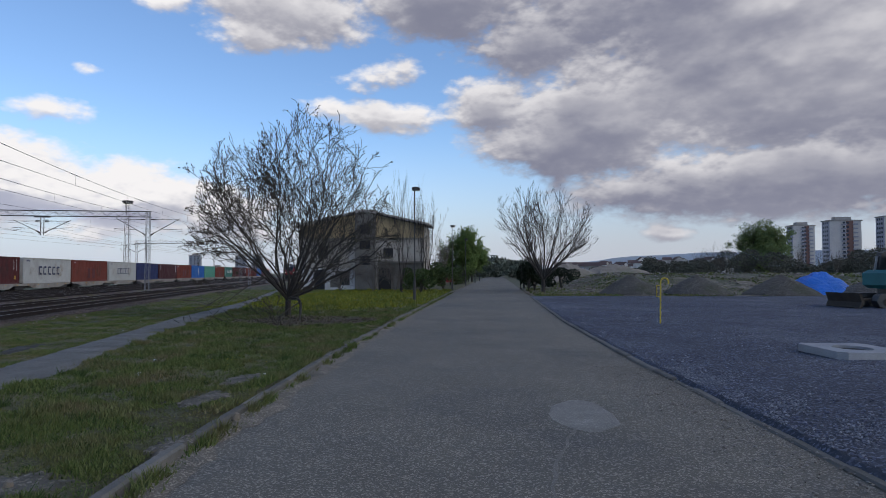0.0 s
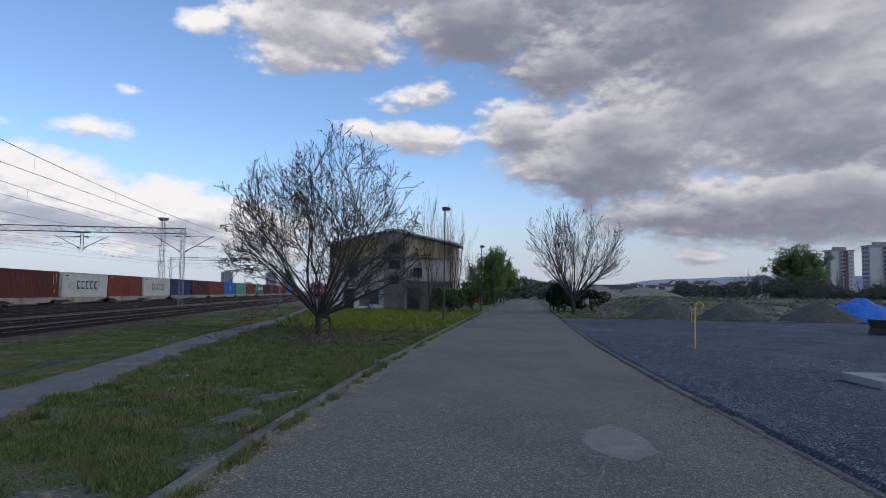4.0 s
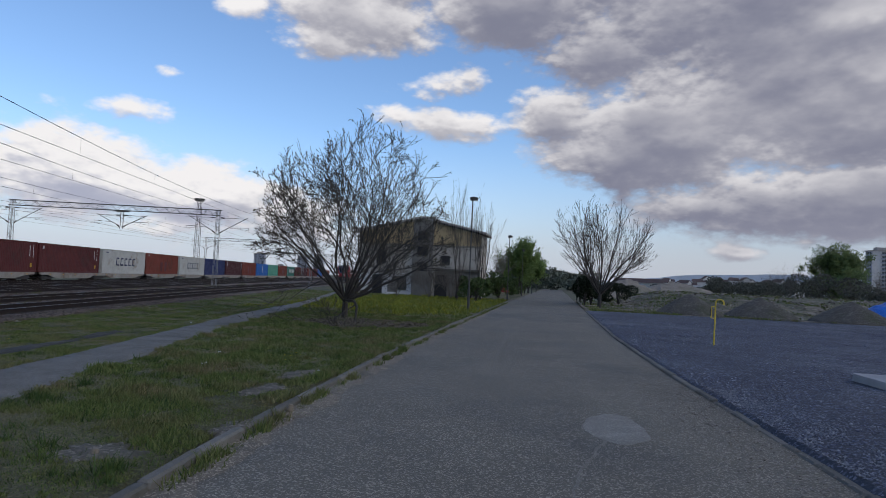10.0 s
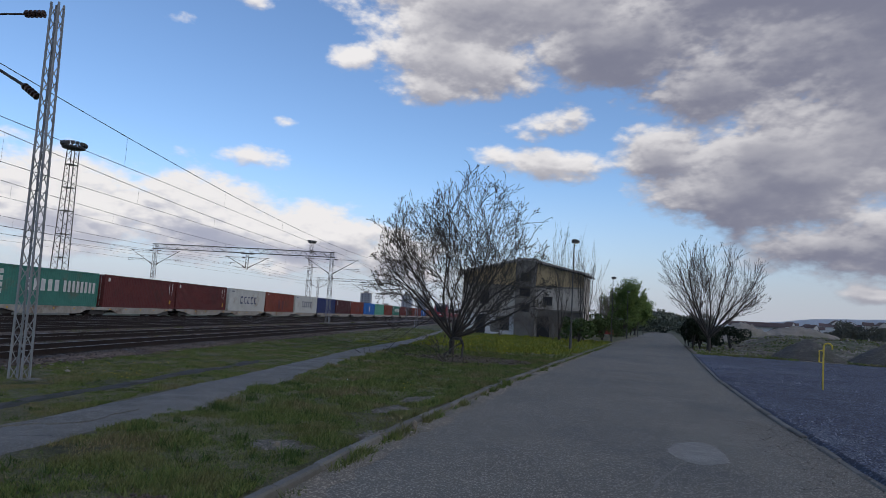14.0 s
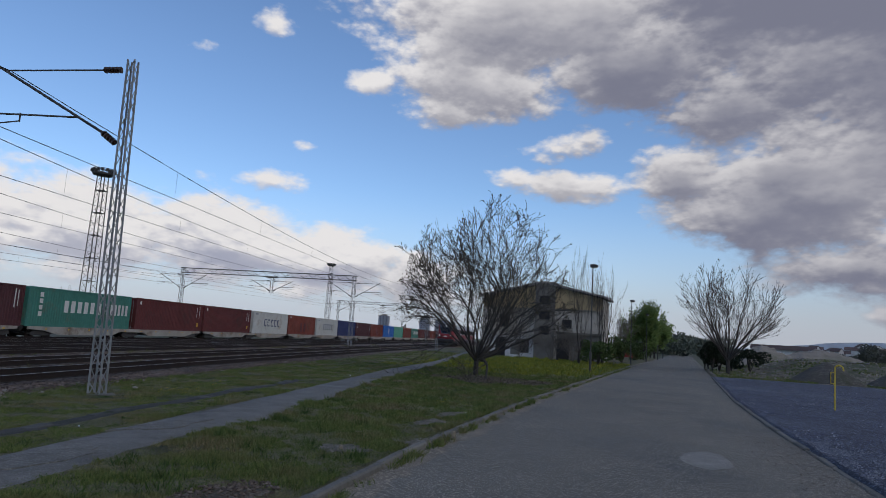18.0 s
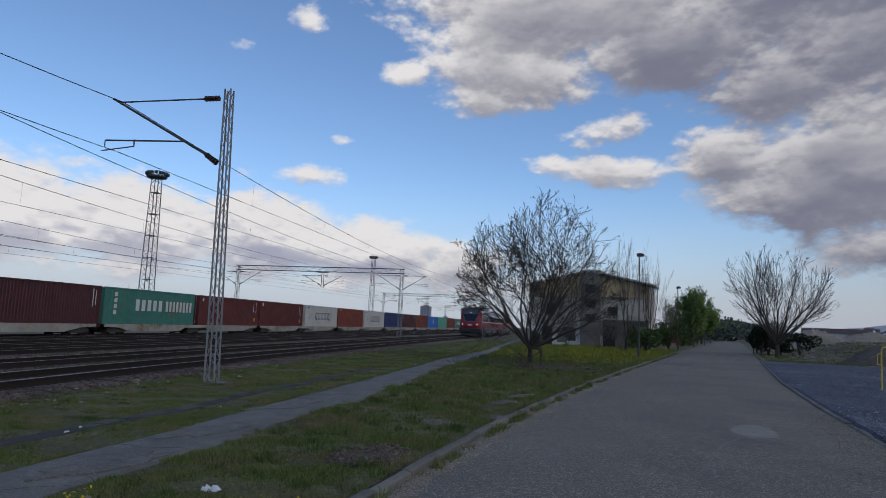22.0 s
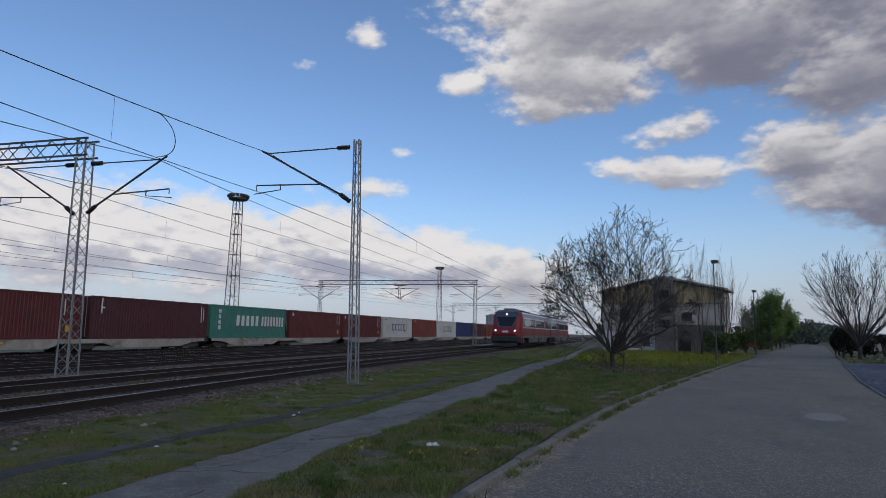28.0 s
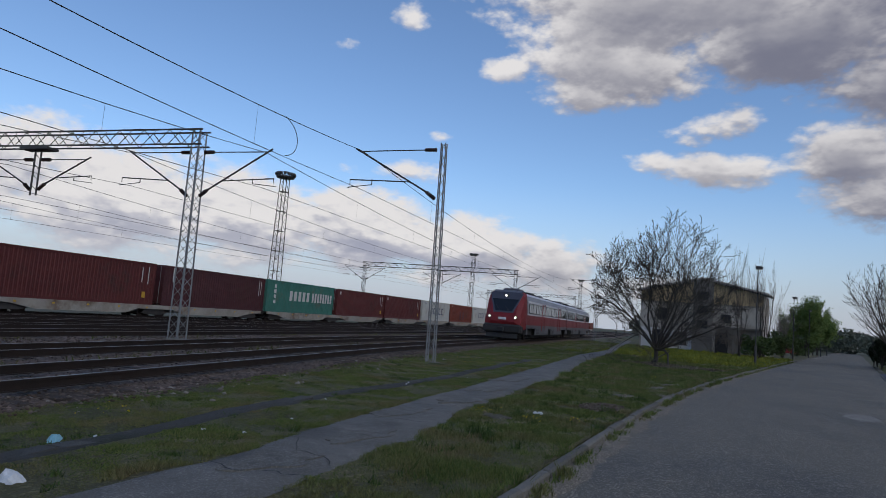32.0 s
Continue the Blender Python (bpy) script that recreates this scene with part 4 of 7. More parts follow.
def tree(label, at, seed, stems, height, radius, top=4, leaf=None, leaf_size=0.05, leaf_count=1, reach=0.06, up=0.3, base_r=0.16, kids=(3, 5), shrink=0.62, wander=0.16, fork=0.4, bark=None, flat=False, tilt=0.6, env=None, first=0.42, low=0.35, limbs=False, spread=(0.45, 0.95), droop=0.0):
    """stems limbs from a short trunk; the whole is brought to its height and radius."""
    rng = random.Random(seed)
    ENV[:] = env or []
    m, tips = Mesher(), []
    m.tube((0, 0, -0.2), (0, 0, fork), base_r * 1.5, base_r * 1.15, 9)
    ends = [len(m.v)]
    for k in range(stems):
        a = 2 * math.pi * (k * 0.618 + rng.random() * 0.12)
        t = tilt * (low + (1 - low) * ((k + rng.random()) / stems) ** 0.8) * (1 + droop * math.cos(a))
        d = Vector((math.sin(t) * math.cos(a), math.sin(t) * math.sin(a), math.cos(t)))
        grow(m, rng, Vector((0.08 * math.cos(a), 0.08 * math.sin(a), fork * 0.7)), d, height * first, base_r * rng.uniform(0.5, 0.85), 0, top, tips, up, kids, shrink, wander, 6, spread)
        ends.append(len(m.v))
    arr = np.array(m.v)
    zt, rt = np.percentile(arr[:, 2], 99.9), np.percentile(np.hypot(arr[:, 0], arr[:, 1]), 99.5)
    fz, fr = (1.0, 1.0) if env else (height / zt, radius / rt)

    def fit(p):
        g = min(1.0, max(0.0, p[2] / fork)) if fork > 0 else 1.0
        k = 1 + (fr - 1) * g
        return (p[0] * k, p[1] * k, p[2] * fz if p[2] > 0 else p[2])

    m.v = [fit(p) for p in m.v]
    tips = [(Vector(fit(p)), d) for p, d in tips]
    base = thing("tree", label, "tree", at)
    if limbs:
        faces = np.array([f[0] for f in m.f])
        for k, (lo, hi) in enumerate(zip([0] + ends, ends)):
            g = Mesher()
            g.v, g.f = m.v[lo:hi], [tuple(i - lo for i in m.f[j]) for j in np.nonzero((faces >= lo) & (faces < hi))[0]]
            part("limb" if k else "trunk", g, bark or BARK, base)
    else:
        part("trunk", m, bark or BARK, base)
    if leaf:
        if not flat:                   # buds swell on the outer twigs alone
            tips = [q for q in tips if rng.random() < 0.45]
        part("crown", blobs(tips, rng, leaf_size, leaf_count, reach, flat), leaf, base, "young leaves and buds")
    return base


tree("bare spreading tree with dark opening buds on the verge", pose(-8.4, 26.2, 0.03), 31, 21, 9.0, 4.3, 4, BUD, 0.046, 1, 0.02, 0.17, 0.090, (3, 3), 0.62, 0.17, 1.05, tilt=1.30, env=(3.75, 4.5, 3.95, 0.9, 0.40), first=0.42, low=0.16, limbs=True, spread=(0.4, 0.95), droop=0.16)
tree("bare vase-shaped tree with upright pruned branches", pose(4.4, 60.0, 0.0), 5, 17, 9.3, 4.7, 4, None, up=0.22, base_r=0.13, kids=(2, 3), shrink=0.62, wander=0.10, fork=1.7, tilt=0.98, env=(4.9, 6.1, 3.9, 2.6, 0.0), first=0.46, low=0.16, limbs=True, spread=(0.3, 0.75))
for x, y, h, r, sd in ((-8.7, 60, 11.3, 2.2, 21), (-6.6, 61, 9.6, 2.0, 23)):
    tree("slender bare young tree beside the old building", pose(x, y, 0), sd, 4, h, r, 3, None, up=0.6, base_r=0.11, kids=(3, 4), wander=0.10, fork=1.5, tilt=0.45, spread=(0.35, 0.8))
for i, (x, y, h, r) in enumerate(((-14.6, 60.5, 3.4, 2.0), (-11.4, 60, 4.4, 2.2), (-9.2, 59.5, 3.8, 2.0))):
    tree("dense brown thicket of bare stems before the building", pose(x, y, 0), 60 + i, 9, h, r, 3, None, up=0.3, base_r=0.035, kids=(2, 4), wander=0.14, fork=0.2, tilt=0.7, bark=TWIG)
tree("round green spring tree beside the road", pose(-5.3, 104, 0), 31, 6, 8.8, 3.3, 4, LEAF, 0.16, 7, 0.22, 0.25, 0.16, (3, 4), tilt=0.8, fork=1.2, flat=True)
tree("green spring tree behind another along the road", pose(-4.6, 128, 0), 32, 6, 8.0, 3.6, 4, LEAF, 0.17, 6, 0.25, 0.25, 0.16, (3, 4), tilt=0.8, fork=1.2, flat=True)
tree("large green willow tree behind the earth bank", pose(95, 237, 0), 33, 9, 19.5, 12.5, 4, LEAF_WILLOW, 0.34, 9, 0.55, 0.2, 0.4, (3, 4), tilt=1.1, fork=3.0, flat=True, env=(11.5, 11.0, 8.6, 4.0, 0.0), first=0.42, low=0.05)
tree("bare tree above the far woods", pose(82, 250, 0), 34, 6, 13, 6, 3, None, up=0.25, base_r=0.25, tilt=0.8, fork=2.0, bark=TWIG)

# ---- railcar ----
TR_RED = surface("red_train_paint", (0.205, 0.017, 0.022), (0.17, 0.015, 0.019), 0.6, 20, 0.5, 0.05, spec=0.3)
TR_BAND = surface("dark_window_band", (0.030, 0.031, 0.034), (0.040, 0.041, 0.044), 0.6, 20, 0.6, 0.05, spec=0.2)
TR_FRONT = surface("blue_grey_cab_paint", (0.060, 0.064, 0.088), (0.050, 0.054, 0.074), 0.6, 20, 0.5, 0.05, spec=0.3)
TR_GREY = surface("grey_train_paint", (0.085, 0.085, 0.10), (0.07, 0.07, 0.082), 0.6, 20, 0.45, 0.05)
TR_SILVER = surface("silver_train_paint", (0.20, 0.20, 0.22), (0.17, 0.17, 0.185), 0.6, 20, 0.45, 0.05)
TR_LIGHT = surface("light_train_paint", (0.60, 0.60, 0.62), (0.52, 0.52, 0.54), 0.6, 20, 0.5, 0.05)
TR_DARK = surface("dark_train_underframe", (0.018, 0.018, 0.020), (0.028, 0.027, 0.027), 1.0, 30, 0.7, 0.2)
TR_GLASS = glass("train_glass", (0.012, 0.014, 0.018), 0.06)
TR_GLASS.node_tree.nodes["Principled BSDF"].inputs["Specular IOR Level"].default_value = 0.45
LAMP_ON = glow("lit_headlamp", (1.0, 0.95, 0.84), 3.0)
railcar = thing("railcar", "red and grey two-car diesel railcar with lit headlamps", "railcar")


def car_body(length, y0, name):
    """One car from y0 to y0+length, floor to roof."""
    side = [(-1.42, 0.95), (-1.45, 1.5), (-1.45, 2.1), (-1.42, 2.95), (-1.18, 3.35), (-0.75, 3.55), (0, 3.62), (0.75, 3.55), (1.18, 3.35), (1.42, 2.95), (1.45, 2.1), (1.45, 1.5), (1.42, 0.95)]
    return part(name, Mesher().prism(side, y0, y0 + length, "y"), TR_SILVER, railcar, "silver grey car body")


front = 1.6
L1, L2, GAP = 20.9, 22.3, 0.6
b1 = car_body(L1, front, "car_body")
b2 = car_body(L2, front + L1 + GAP, "car_body")
# the raking nose, from the floor's front edge back to the roof
nose = Mesher()
rings = []
for y, z0, z1, w in ((0.0, 0.95, 1.35, 1.22), (0.06, 0.85, 1.75, 1.34), (0.62, 0.85, 2.75, 1.40), (1.05, 0.85, 3.40, 1.43), (1.6, 0.95, 3.62, 1.45)):
    rings.append([(-w, y + 0.18, z0), (-w, y + 0.12, (z0 + z1) / 2), (-w * 0.93, y + 0.1, z1 - 0.2), (-w * 0.7, y, z1), (w * 0.7, y, z1), (w * 0.93, y + 0.1, z1 - 0.2), (w, y + 0.12, (z0 + z1) / 2), (w, y + 0.18, z0)])
for a, b in zip(rings, rings[1:]):
    nose.add(a + b, [(i, (i + 1) % 8, 8 + (i + 1) % 8, 8 + i) for i in range(8)])
nose.add(rings[0], [tuple(range(8))])
part("nose", nose, TR_RED, railcar, "red raked cab front")
def raked(z0, z1, w0, w1, out):
    """A panel that follows the cab front's rake, wider above than below."""
    y = lambda z: 0.06 + (z - 1.75) * 0.56 - out
    vs = [(-w0, y(z0), z0), (w0, y(z0), z0), (w1, y(z1), z1), (-w1, y(z1), z1)]
    return Mesher().add(vs + [(p[0], p[1] + 0.07, p[2] - 0.02) for p in vs], [(0, 1, 2, 3), (7, 6, 5, 4), (0, 4, 5, 1), (1, 5, 6, 2), (2, 6, 7, 3), (3, 7, 4, 0)])


part("windscreen_surround", raked(1.98, 3.42, 0.72, 1.22, 0.03), TR_FRONT, railcar, "dark grey cab surround")
part("windscreen", raked(2.10, 3.04, 0.60, 1.0, 0.05), TR_GLASS, railcar, "dark raked windscreen")
for sx in (-0.25, 0.4):
    part("wiper", Mesher().tube((sx, 0.16, 2.08), (sx - 0.35, 0.36, 2.5), 0.012, seg=4), TR_DARK, railcar)
part("cab_roof", Mesher().prism([(0.68, 2.98), (0.98, 3.5), (1.7, 3.68), (1.7, 3.5)], -1.06, 1.06, "x"), TR_FRONT, railcar, "grey cab roof front")
for x in (-0.95, 0.95):
    hl = part("headlamp", Mesher().tube((x, -0.05, 1.66), (x, 0.2, 1.66), 0.13, seg=14), TR_DARK, railcar)
    part("lens", Mesher().tube((x, -0.065, 1.66), (x, -0.05, 1.66), 0.075, seg=14), LAMP_ON, hl, "lit headlamp lens")
tl = part("top_lamp", Mesher().box(-0.2, 0.2, 0.78, 1.0, 3.12, 3.36, 0.04), TR_DARK, railcar)
part("lens", Mesher().tube((0, 0.74, 3.24), (0, 0.79, 3.24), 0.075, seg=14), LAMP_ON, tl, "lit top lamp lens")
part("number_plate", Mesher().box(-0.28, 0.28, -0.09, 0.02, 1.46, 1.64, 0.03), MARK_WHITE, railcar, "plain pale plate")
part("bumper", Mesher().box(-1.40, 1.40, -0.10, 1.1, 0.50, 1.16, 0.13), TR_DARK, railcar, "dark grey bumper")
part("coupler", Mesher().box(-0.2, 0.2, -0.45, 0.1, 0.62, 0.95, 0.05), TR_DARK, railcar)
part("plough", Mesher().prism([(-0.02, 0.2), (0.1, 0.18), (0.3, 0.6), (0.1, 0.62)], -1.15, 1.15, "x"), TR_DARK, railcar)
for y0, ln in ((front, L1), (front + L1 + GAP, L2)):
    for x in (-1.455, 1.445):
        part("window_band", Mesher().box(x, x + 0.012, y0 + 0.5, y0 + ln - 0.4, 2.02, 2.88), TR_BAND, railcar, "dark window band")
        part("red_panel", Mesher().box(x - 0.002, x + 0.014, y0 - 0.3, y0 + ln - 0.02, 1.15, 1.96), TR_RED, railcar, "red side panel")
        for k, (fy0, fy1) in enumerate(((y0 + 0.35, y0 + ln * 0.30 - 0.05), (y0 + ln * 0.30 + 1.55, y0 + ln * 0.72 - 0.05), (y0 + ln * 0.72 + 1.55, y0 + ln - 0.3))):
            for fa, fb, fc, fd in ((fy0, fy1, 2.82, 2.92), (fy0, fy0 + 0.09, 2.0, 2.9), (fy1 - 0.09, fy1, 2.0, 2.9)):
                part("window_frame", Mesher().box(x - 0.016, x + 0.028, fa, fb, fc, fd), TR_LIGHT, railcar, "pale window surround")
        part("waist_stripe", Mesher().box(x - 0.006, x + 0.018, y0 + 0.2, y0 + ln - 0.05, 1.93, 2.05), TR_LIGHT, railcar, "pale stripe")
        part("sole_bar", Mesher().box(x - 0.004, x + 0.02, y0, y0 + ln, 0.98, 1.20), TR_GREY, railcar, "grey lower panel")
        for ya, yb in ((y0, y0 + 0.5), (y0 + 3.5, y0 + ln * 0.47), (y0 + ln * 0.53, y0 + ln - 3.5), (y0 + ln - 0.5, y0 + ln)):
            skirt = part("skirt", Mesher().box(x - 0.004, x + 0.02, ya, yb, 0.48, 0.985, 0.008), TR_GREY, railcar, "grey equipment skirt")
            if yb - ya > 2:
                for k in range(4):
                    part("louvre", Mesher().box(x - 0.012, x + 0.028, ya + 0.5, ya + 1.7, 0.58 + k * 0.09, 0.62 + k * 0.09), TR_DARK, skirt)
        xo = x - 0.014 if x < 0 else x + 0.012
        for k in range(13):
            y = y0 + 0.8 + k * (ln - 1.6) / 13
            wd = part("side_window", Mesher().box(xo, xo + 0.014, y, y + 1.2, 2.1, 2.78, 0.004), TR_GLASS, railcar, "dark side window")
            part("window_bar", Mesher().box(xo - 0.004, xo + 0.018, y + 0.56, y + 0.62, 2.1, 2.78), TR_BAND, wd)
        for y in (y0 + ln * 0.30, y0 + ln * 0.72):
            part("door", Mesher().box(xo - 0.006, xo + 0.020, y, y + 0.35, 0.8, 2.98), TR_RED, railcar, "red door edge")
            part("door", Mesher().box(xo - 0.006, xo + 0.020, y + 1.3, y + 1.5, 0.8, 2.98), TR_RED, railcar, "red door edge")
        part("roof_stripe", Mesher().box(x - 0.006 if x > 0 else x + 0.09, x - 0.07 if x > 0 else x + 0.026, y0 + 0.2, y0 + ln - 0.05, 2.93, 2.99), TR_LIGHT, railcar, "pale stripe")
    part("roof", Mesher().prism([(-1.2, 3.36), (-0.78, 3.58), (0, 3.66), (0.78, 3.58), (1.2, 3.36)], y0 + 0.05, y0 + ln - 0.05, "y"), TR_LIGHT, railcar, "light grey roof")
    for k in range(5):
        y = y0 + 0.6 + k * 4.3
        part("roof_unit", Mesher().box(-0.62, 0.62, y, y + 2.0, 3.6, 3.86 - 0.04 * k, 0.08), TR_GREY if k != 1 else TR_DARK, railcar)
    for y in (y0 + 1.9, y0 + ln - 1.9):
        bg = part("bogie", Mesher().box(-1.15, 1.15, y - 1.3, y + 1.3, 0.42, 0.8, 0.08), TR_DARK, railcar)
        for dy in (-0.85, 0.85):
            m = Mesher()
            for x in (-0.78, 0.68):
                m.tube((x, y + dy, 0.42), (x + 0.1, y + dy, 0.42), 0.42, seg=18)
            part("wheelset", m, RAIL, bg)
    part("underframe", Mesher().box(-1.2, 1.2, y0 + 3.4, y0 + ln - 3.4, 0.35, 0.9, 0.06), TR_DARK, railcar)
part("gangway", Mesher().box(-1.0, 1.0, front + L1 - 0.02, front + L1 + GAP + 0.02, 0.9, 3.3, 0.05), TR_DARK, railcar, "dark bellows gangway")
part("rear_coupler", Mesher().box(-0.2, 0.2, front + L1 + GAP + L2, front + L1 + GAP + L2 + 0.5, 0.62, 0.95, 0.05), TR_DARK, railcar)

# ---- the old building at the footpath's end ----
PLASTER = surface("stained_plaster", (0.42, 0.385, 0.34), (0.32, 0.292, 0.255), 0.7, 14, 0.9, 0.4, third=(0.13, 0.118, 0.10), amount=0.4)
OCHRE = surface("ochre_plaster", (0.41, 0.31, 0.175), (0.32, 0.245, 0.145), 0.8, 14, 0.9, 0.3, third=(0.10, 0.08, 0.055), amount=0.35)
WHITEWASH = surface("whitewash", (0.62, 0.61, 0.60), (0.50, 0.49, 0.48), 0.9, 14, 0.9, 0.25, third=(0.22, 0.21, 0.2), amount=0.25)
ROOFING = surface("grey_roofing", (0.24, 0.225, 0.215), (0.30, 0.285, 0.275), 0.8, 20, 0.8, 0.3)
# near-black paint that stands for the shade inside openings
OPENING = surface("dark_interior", (0.02, 0.02, 0.022), (0.03, 0.03, 0.03), 1, 10, 0.9, 0)
DARK_RENDER = surface("dark_render", (0.13, 0.122, 0.112), (0.18, 0.168, 0.15), 0.9, 14, 0.92, 0.4, third=(0.12, 0.11, 0.098), amount=0.25)
house = thing("old_building", "old gabled plaster building with an ochre upper wall", "building")
HX0, HX1, HY0, HY1, HR = -20.2, -7.2, 65.6, 71.0, -13.4
part("wall", Mesher().prism([(HX0, -0.2), (HX1, -0.2), (HX1, 6.6), (HR, 8.05), (HX0, 6.6)], HY0, HY1, "y"), PLASTER, house)
part("ochre_gable", Mesher().prism([(HX0 + 0.02, 5.35), (HX1 - 0.02, 5.35), (HX1 - 0.02, 6.55), (HR, 7.98), (HX0 + 0.02, 6.55)], HY0 - 0.03, HY0 + 0.02, "y"), OCHRE, house, "ochre upper wall")
part("string_course", Mesher().box(HX0 - 0.05, HX1 + 0.05, HY0 - 0.09, HY0 + 0.02, 5.2, 5.38), CONCRETE, house)
part("white_wall", Mesher().box(HX0 + 0.2, -13.6, HY0 - 0.035, HY0 + 0.02, -0.1, 2.3), WHITEWASH, house, "whitewashed lower wall")
for x0, x1 in ((HX0 - 0.5, HR), (HR, HX1 + 0.5)):
    z = lambda x: 8.1 - abs(x - HR) * 0.222
    part("roof", Mesher().prism([(x0, z(x0)), (x1, z(x1)), (x1, z(x1) + 0.22), (x0, z(x0) + 0.22)], HY0 - 0.45, HY1 + 0.4, "y"), ROOFING, house, "dark grey roof slope")
for x0, x1, z0, z1 in ((-18.6, -17.5, 0, 2.1), (-16.4, -14.9, 0.6, 2.0), (-11.4, -10.4, 3.4, 4.3), (-11.9, -10.6, 0, 2.3), (-18.2, -17.2, 3.3, 4.6)):
    w = part("window", Mesher().box(x0, x1, HY0 - 0.04, HY0 + 0.02, z0, z1), OPENING, house, "broken window, a flat panel painted as dark interior")
    part("sill", Mesher().box(x0 - 0.08, x1 + 0.08, HY0 - 0.12, HY0, z0 - 0.08, z0), CONCRETE, w)
part("stair_tower", Mesher().box(-14.3, -12.2, HY0 - 0.35, HY0 + 1.2, -0.1, 8.25), DARK_RENDER, house, "dark projecting stair tower")
for z in (2.6, 4.2, 5.8):
    part("stair_window", Mesher().box(-13.8, -12.7, HY0 - 0.38, HY0 - 0.33, z, z + 0.9), OPENING, house, "stair window, a flat panel painted as dark interior")
# flush panel: the shade below the overhanging storey is its dark colour
part("lower_wall", Mesher().box(-11.9, HX1 - 0.02, HY0 - 0.03, HY0 + 0.02, -0.1, 2.75), DARK_RENDER, house, "ground storey painted dark as shade under the overhang")
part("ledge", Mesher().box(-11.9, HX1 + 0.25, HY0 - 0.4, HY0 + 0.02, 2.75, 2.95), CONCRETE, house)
part("graffiti", Mesher().box(-16.9, -15.9, HY0 - 0.05, HY0 - 0.03, 0.3, 1.5), DARK_RENDER, house, "dark painted blot on the wall")
part("downpipe", Mesher().tube((-12.9, HY0 - 0.1, 0), (-12.9, HY0 - 0.1, 7.6), 0.07, seg=8), DARK_STEEL, house, "dark downpipe")


# ---- street lamps ----


def street_lamp(x, y, height):
    base = thing("street_lamp", "thin dark steel street lamp post with a flat head", "street lamp", pose(x, y, 0.0), group="street lamps")
    part("post", Mesher().tube((0, 0, -0.1), (0, 0, height), 0.045, 0.034, 8), DARK_STEEL, base)
    part("post_base", Mesher().tube((0, 0, -0.1), (0, 0, 1.35), 0.085, 0.075, 8), DARK_STEEL, base)
    head = part("lamp_head", Mesher().prism([(-0.14, 0.0), (0.28, 0.03), (0.32, 0.16), (0.1, 0.24), (-0.16, 0.2)], -0.15, 0.15, "y"), DARK_STEEL, base, "flat lamp head")
    head.location = (0, 0, height - 0.08)
    part("lamp_glass", Mesher().box(0.0, 0.26, -0.11, 0.11, -0.02, 0.03, 0.01), MARK_WHITE, head, "pale lamp cover")
    return base


for x, y, h in ((-4.75, 38.4, 6.75), (-4.35, 65.8, 6.5), (-4.1, 90, 6.4), (-3.6, 116, 6.4), (-3.4, 140, 6.4)):
    street_lamp(x, y, h)

# ---- yellow pipe, slab ----
YELLOW = surface("yellow_paint", (0.62, 0.46, 0.05), (0.52, 0.38, 0.05), 3, 40, 0.55, 0.1, third=(0.35, 0.25, 0.06), amount=0.1)
pipe = thing("gas_vent_pipe", "yellow painted vent pipe with a hooked top", "pipe", pose(5.78, 23.7, 0.0, 0, 1.2, -10))
bend = [Vector((0, 0, -0.2)), Vector((0, 0, 1.46))] + [Vector((0.13 - 0.13 * math.cos(a), 0, 1.46 + 0.13 * math.sin(a))) for a in (math.pi * i / 8 for i in range(1, 9))] + [Vector((0.26, 0, 1.40))]
part("pipe", Mesher().chain(bend, 0.027, 10), YELLOW, pipe)
part("side_loop", Mesher().chain([Vector((0, 0, 0.92)), Vector((-0.13, 0, 0.94)), Vector((-0.13, 0, 1.32)), Vector((0, 0, 1.34))], 0.020, 8), YELLOW, pipe)
part("tag", Mesher().box(-0.17, -0.145, -0.05, 0.05, 1.0, 1.28, 0.006), DARK_STEEL, pipe, "dark tag")
slab = thing("manhole_slab", "pale concrete manhole slab with a round opening", "slab", pose(7.72, 15.2, -0.01, 1.0, 1.0, 8))
vs, n = [], 32
for z in (0.0, 0.16):
    for k in range(n):
        a = 2 * math.pi * (k + 0.5) / n
        c, s = math.cos(a), math.sin(a)
        q = 0.80 / max(abs(c), abs(s))
        vs += [(q * c, q * s, z), (0.40 * c, 0.40 * s, z)]
fs = []
for k in range(n):
    a, b = 2 * k, 2 * ((k + 1) % n)
    t = 2 * n
    fs += [(a, b, b + 1, a + 1), (t + a, t + a + 1, t + b + 1, t + b), (a, t + a, t + b, b), (a + 1, b + 1, t + b + 1, t + a + 1)]
SLAB = surface("pale_concrete", (0.31, 0.315, 0.33), (0.25, 0.255, 0.265), 1.6, 45, 0.85, 0.3)
part("slab", Mesher().add(vs, fs), SLAB, slab)
# dark plug in place of the shade down the hole
part("opening", Mesher().tube((0, 0, 0.02), (0, 0, 0.11), 0.395, seg=24), OPENING, slab, "disc painted dark as the shade inside the opening")

# ---- heaps and bank behind the yard ----
HEAP = surface("grey_gravel_heap", (0.078, 0.070, 0.060), (0.105, 0.094, 0.080), 0.8, 18, 0.95, 1.0, third=(0.050, 0.056, 0.030), amount=0.3, size=0.08, speck=0.8, speck_scale=14.0)
SAND = surface("sand_heap", (0.30, 0.25, 0.20), (0.24, 0.20, 0.16), 0.4, 8, 0.95, 0.8, third=(0.16, 0.15, 0.10), amount=0.3, size=0.12)
BANK = surface("stony_bank", (0.235, 0.195, 0.155), (0.075, 0.075, 0.045), 0.5, 6, 0.95, 1.0, third=(0.055, 0.066, 0.026), amount=0.55, size=0.12, speck=0.7, speck_scale=5.0)
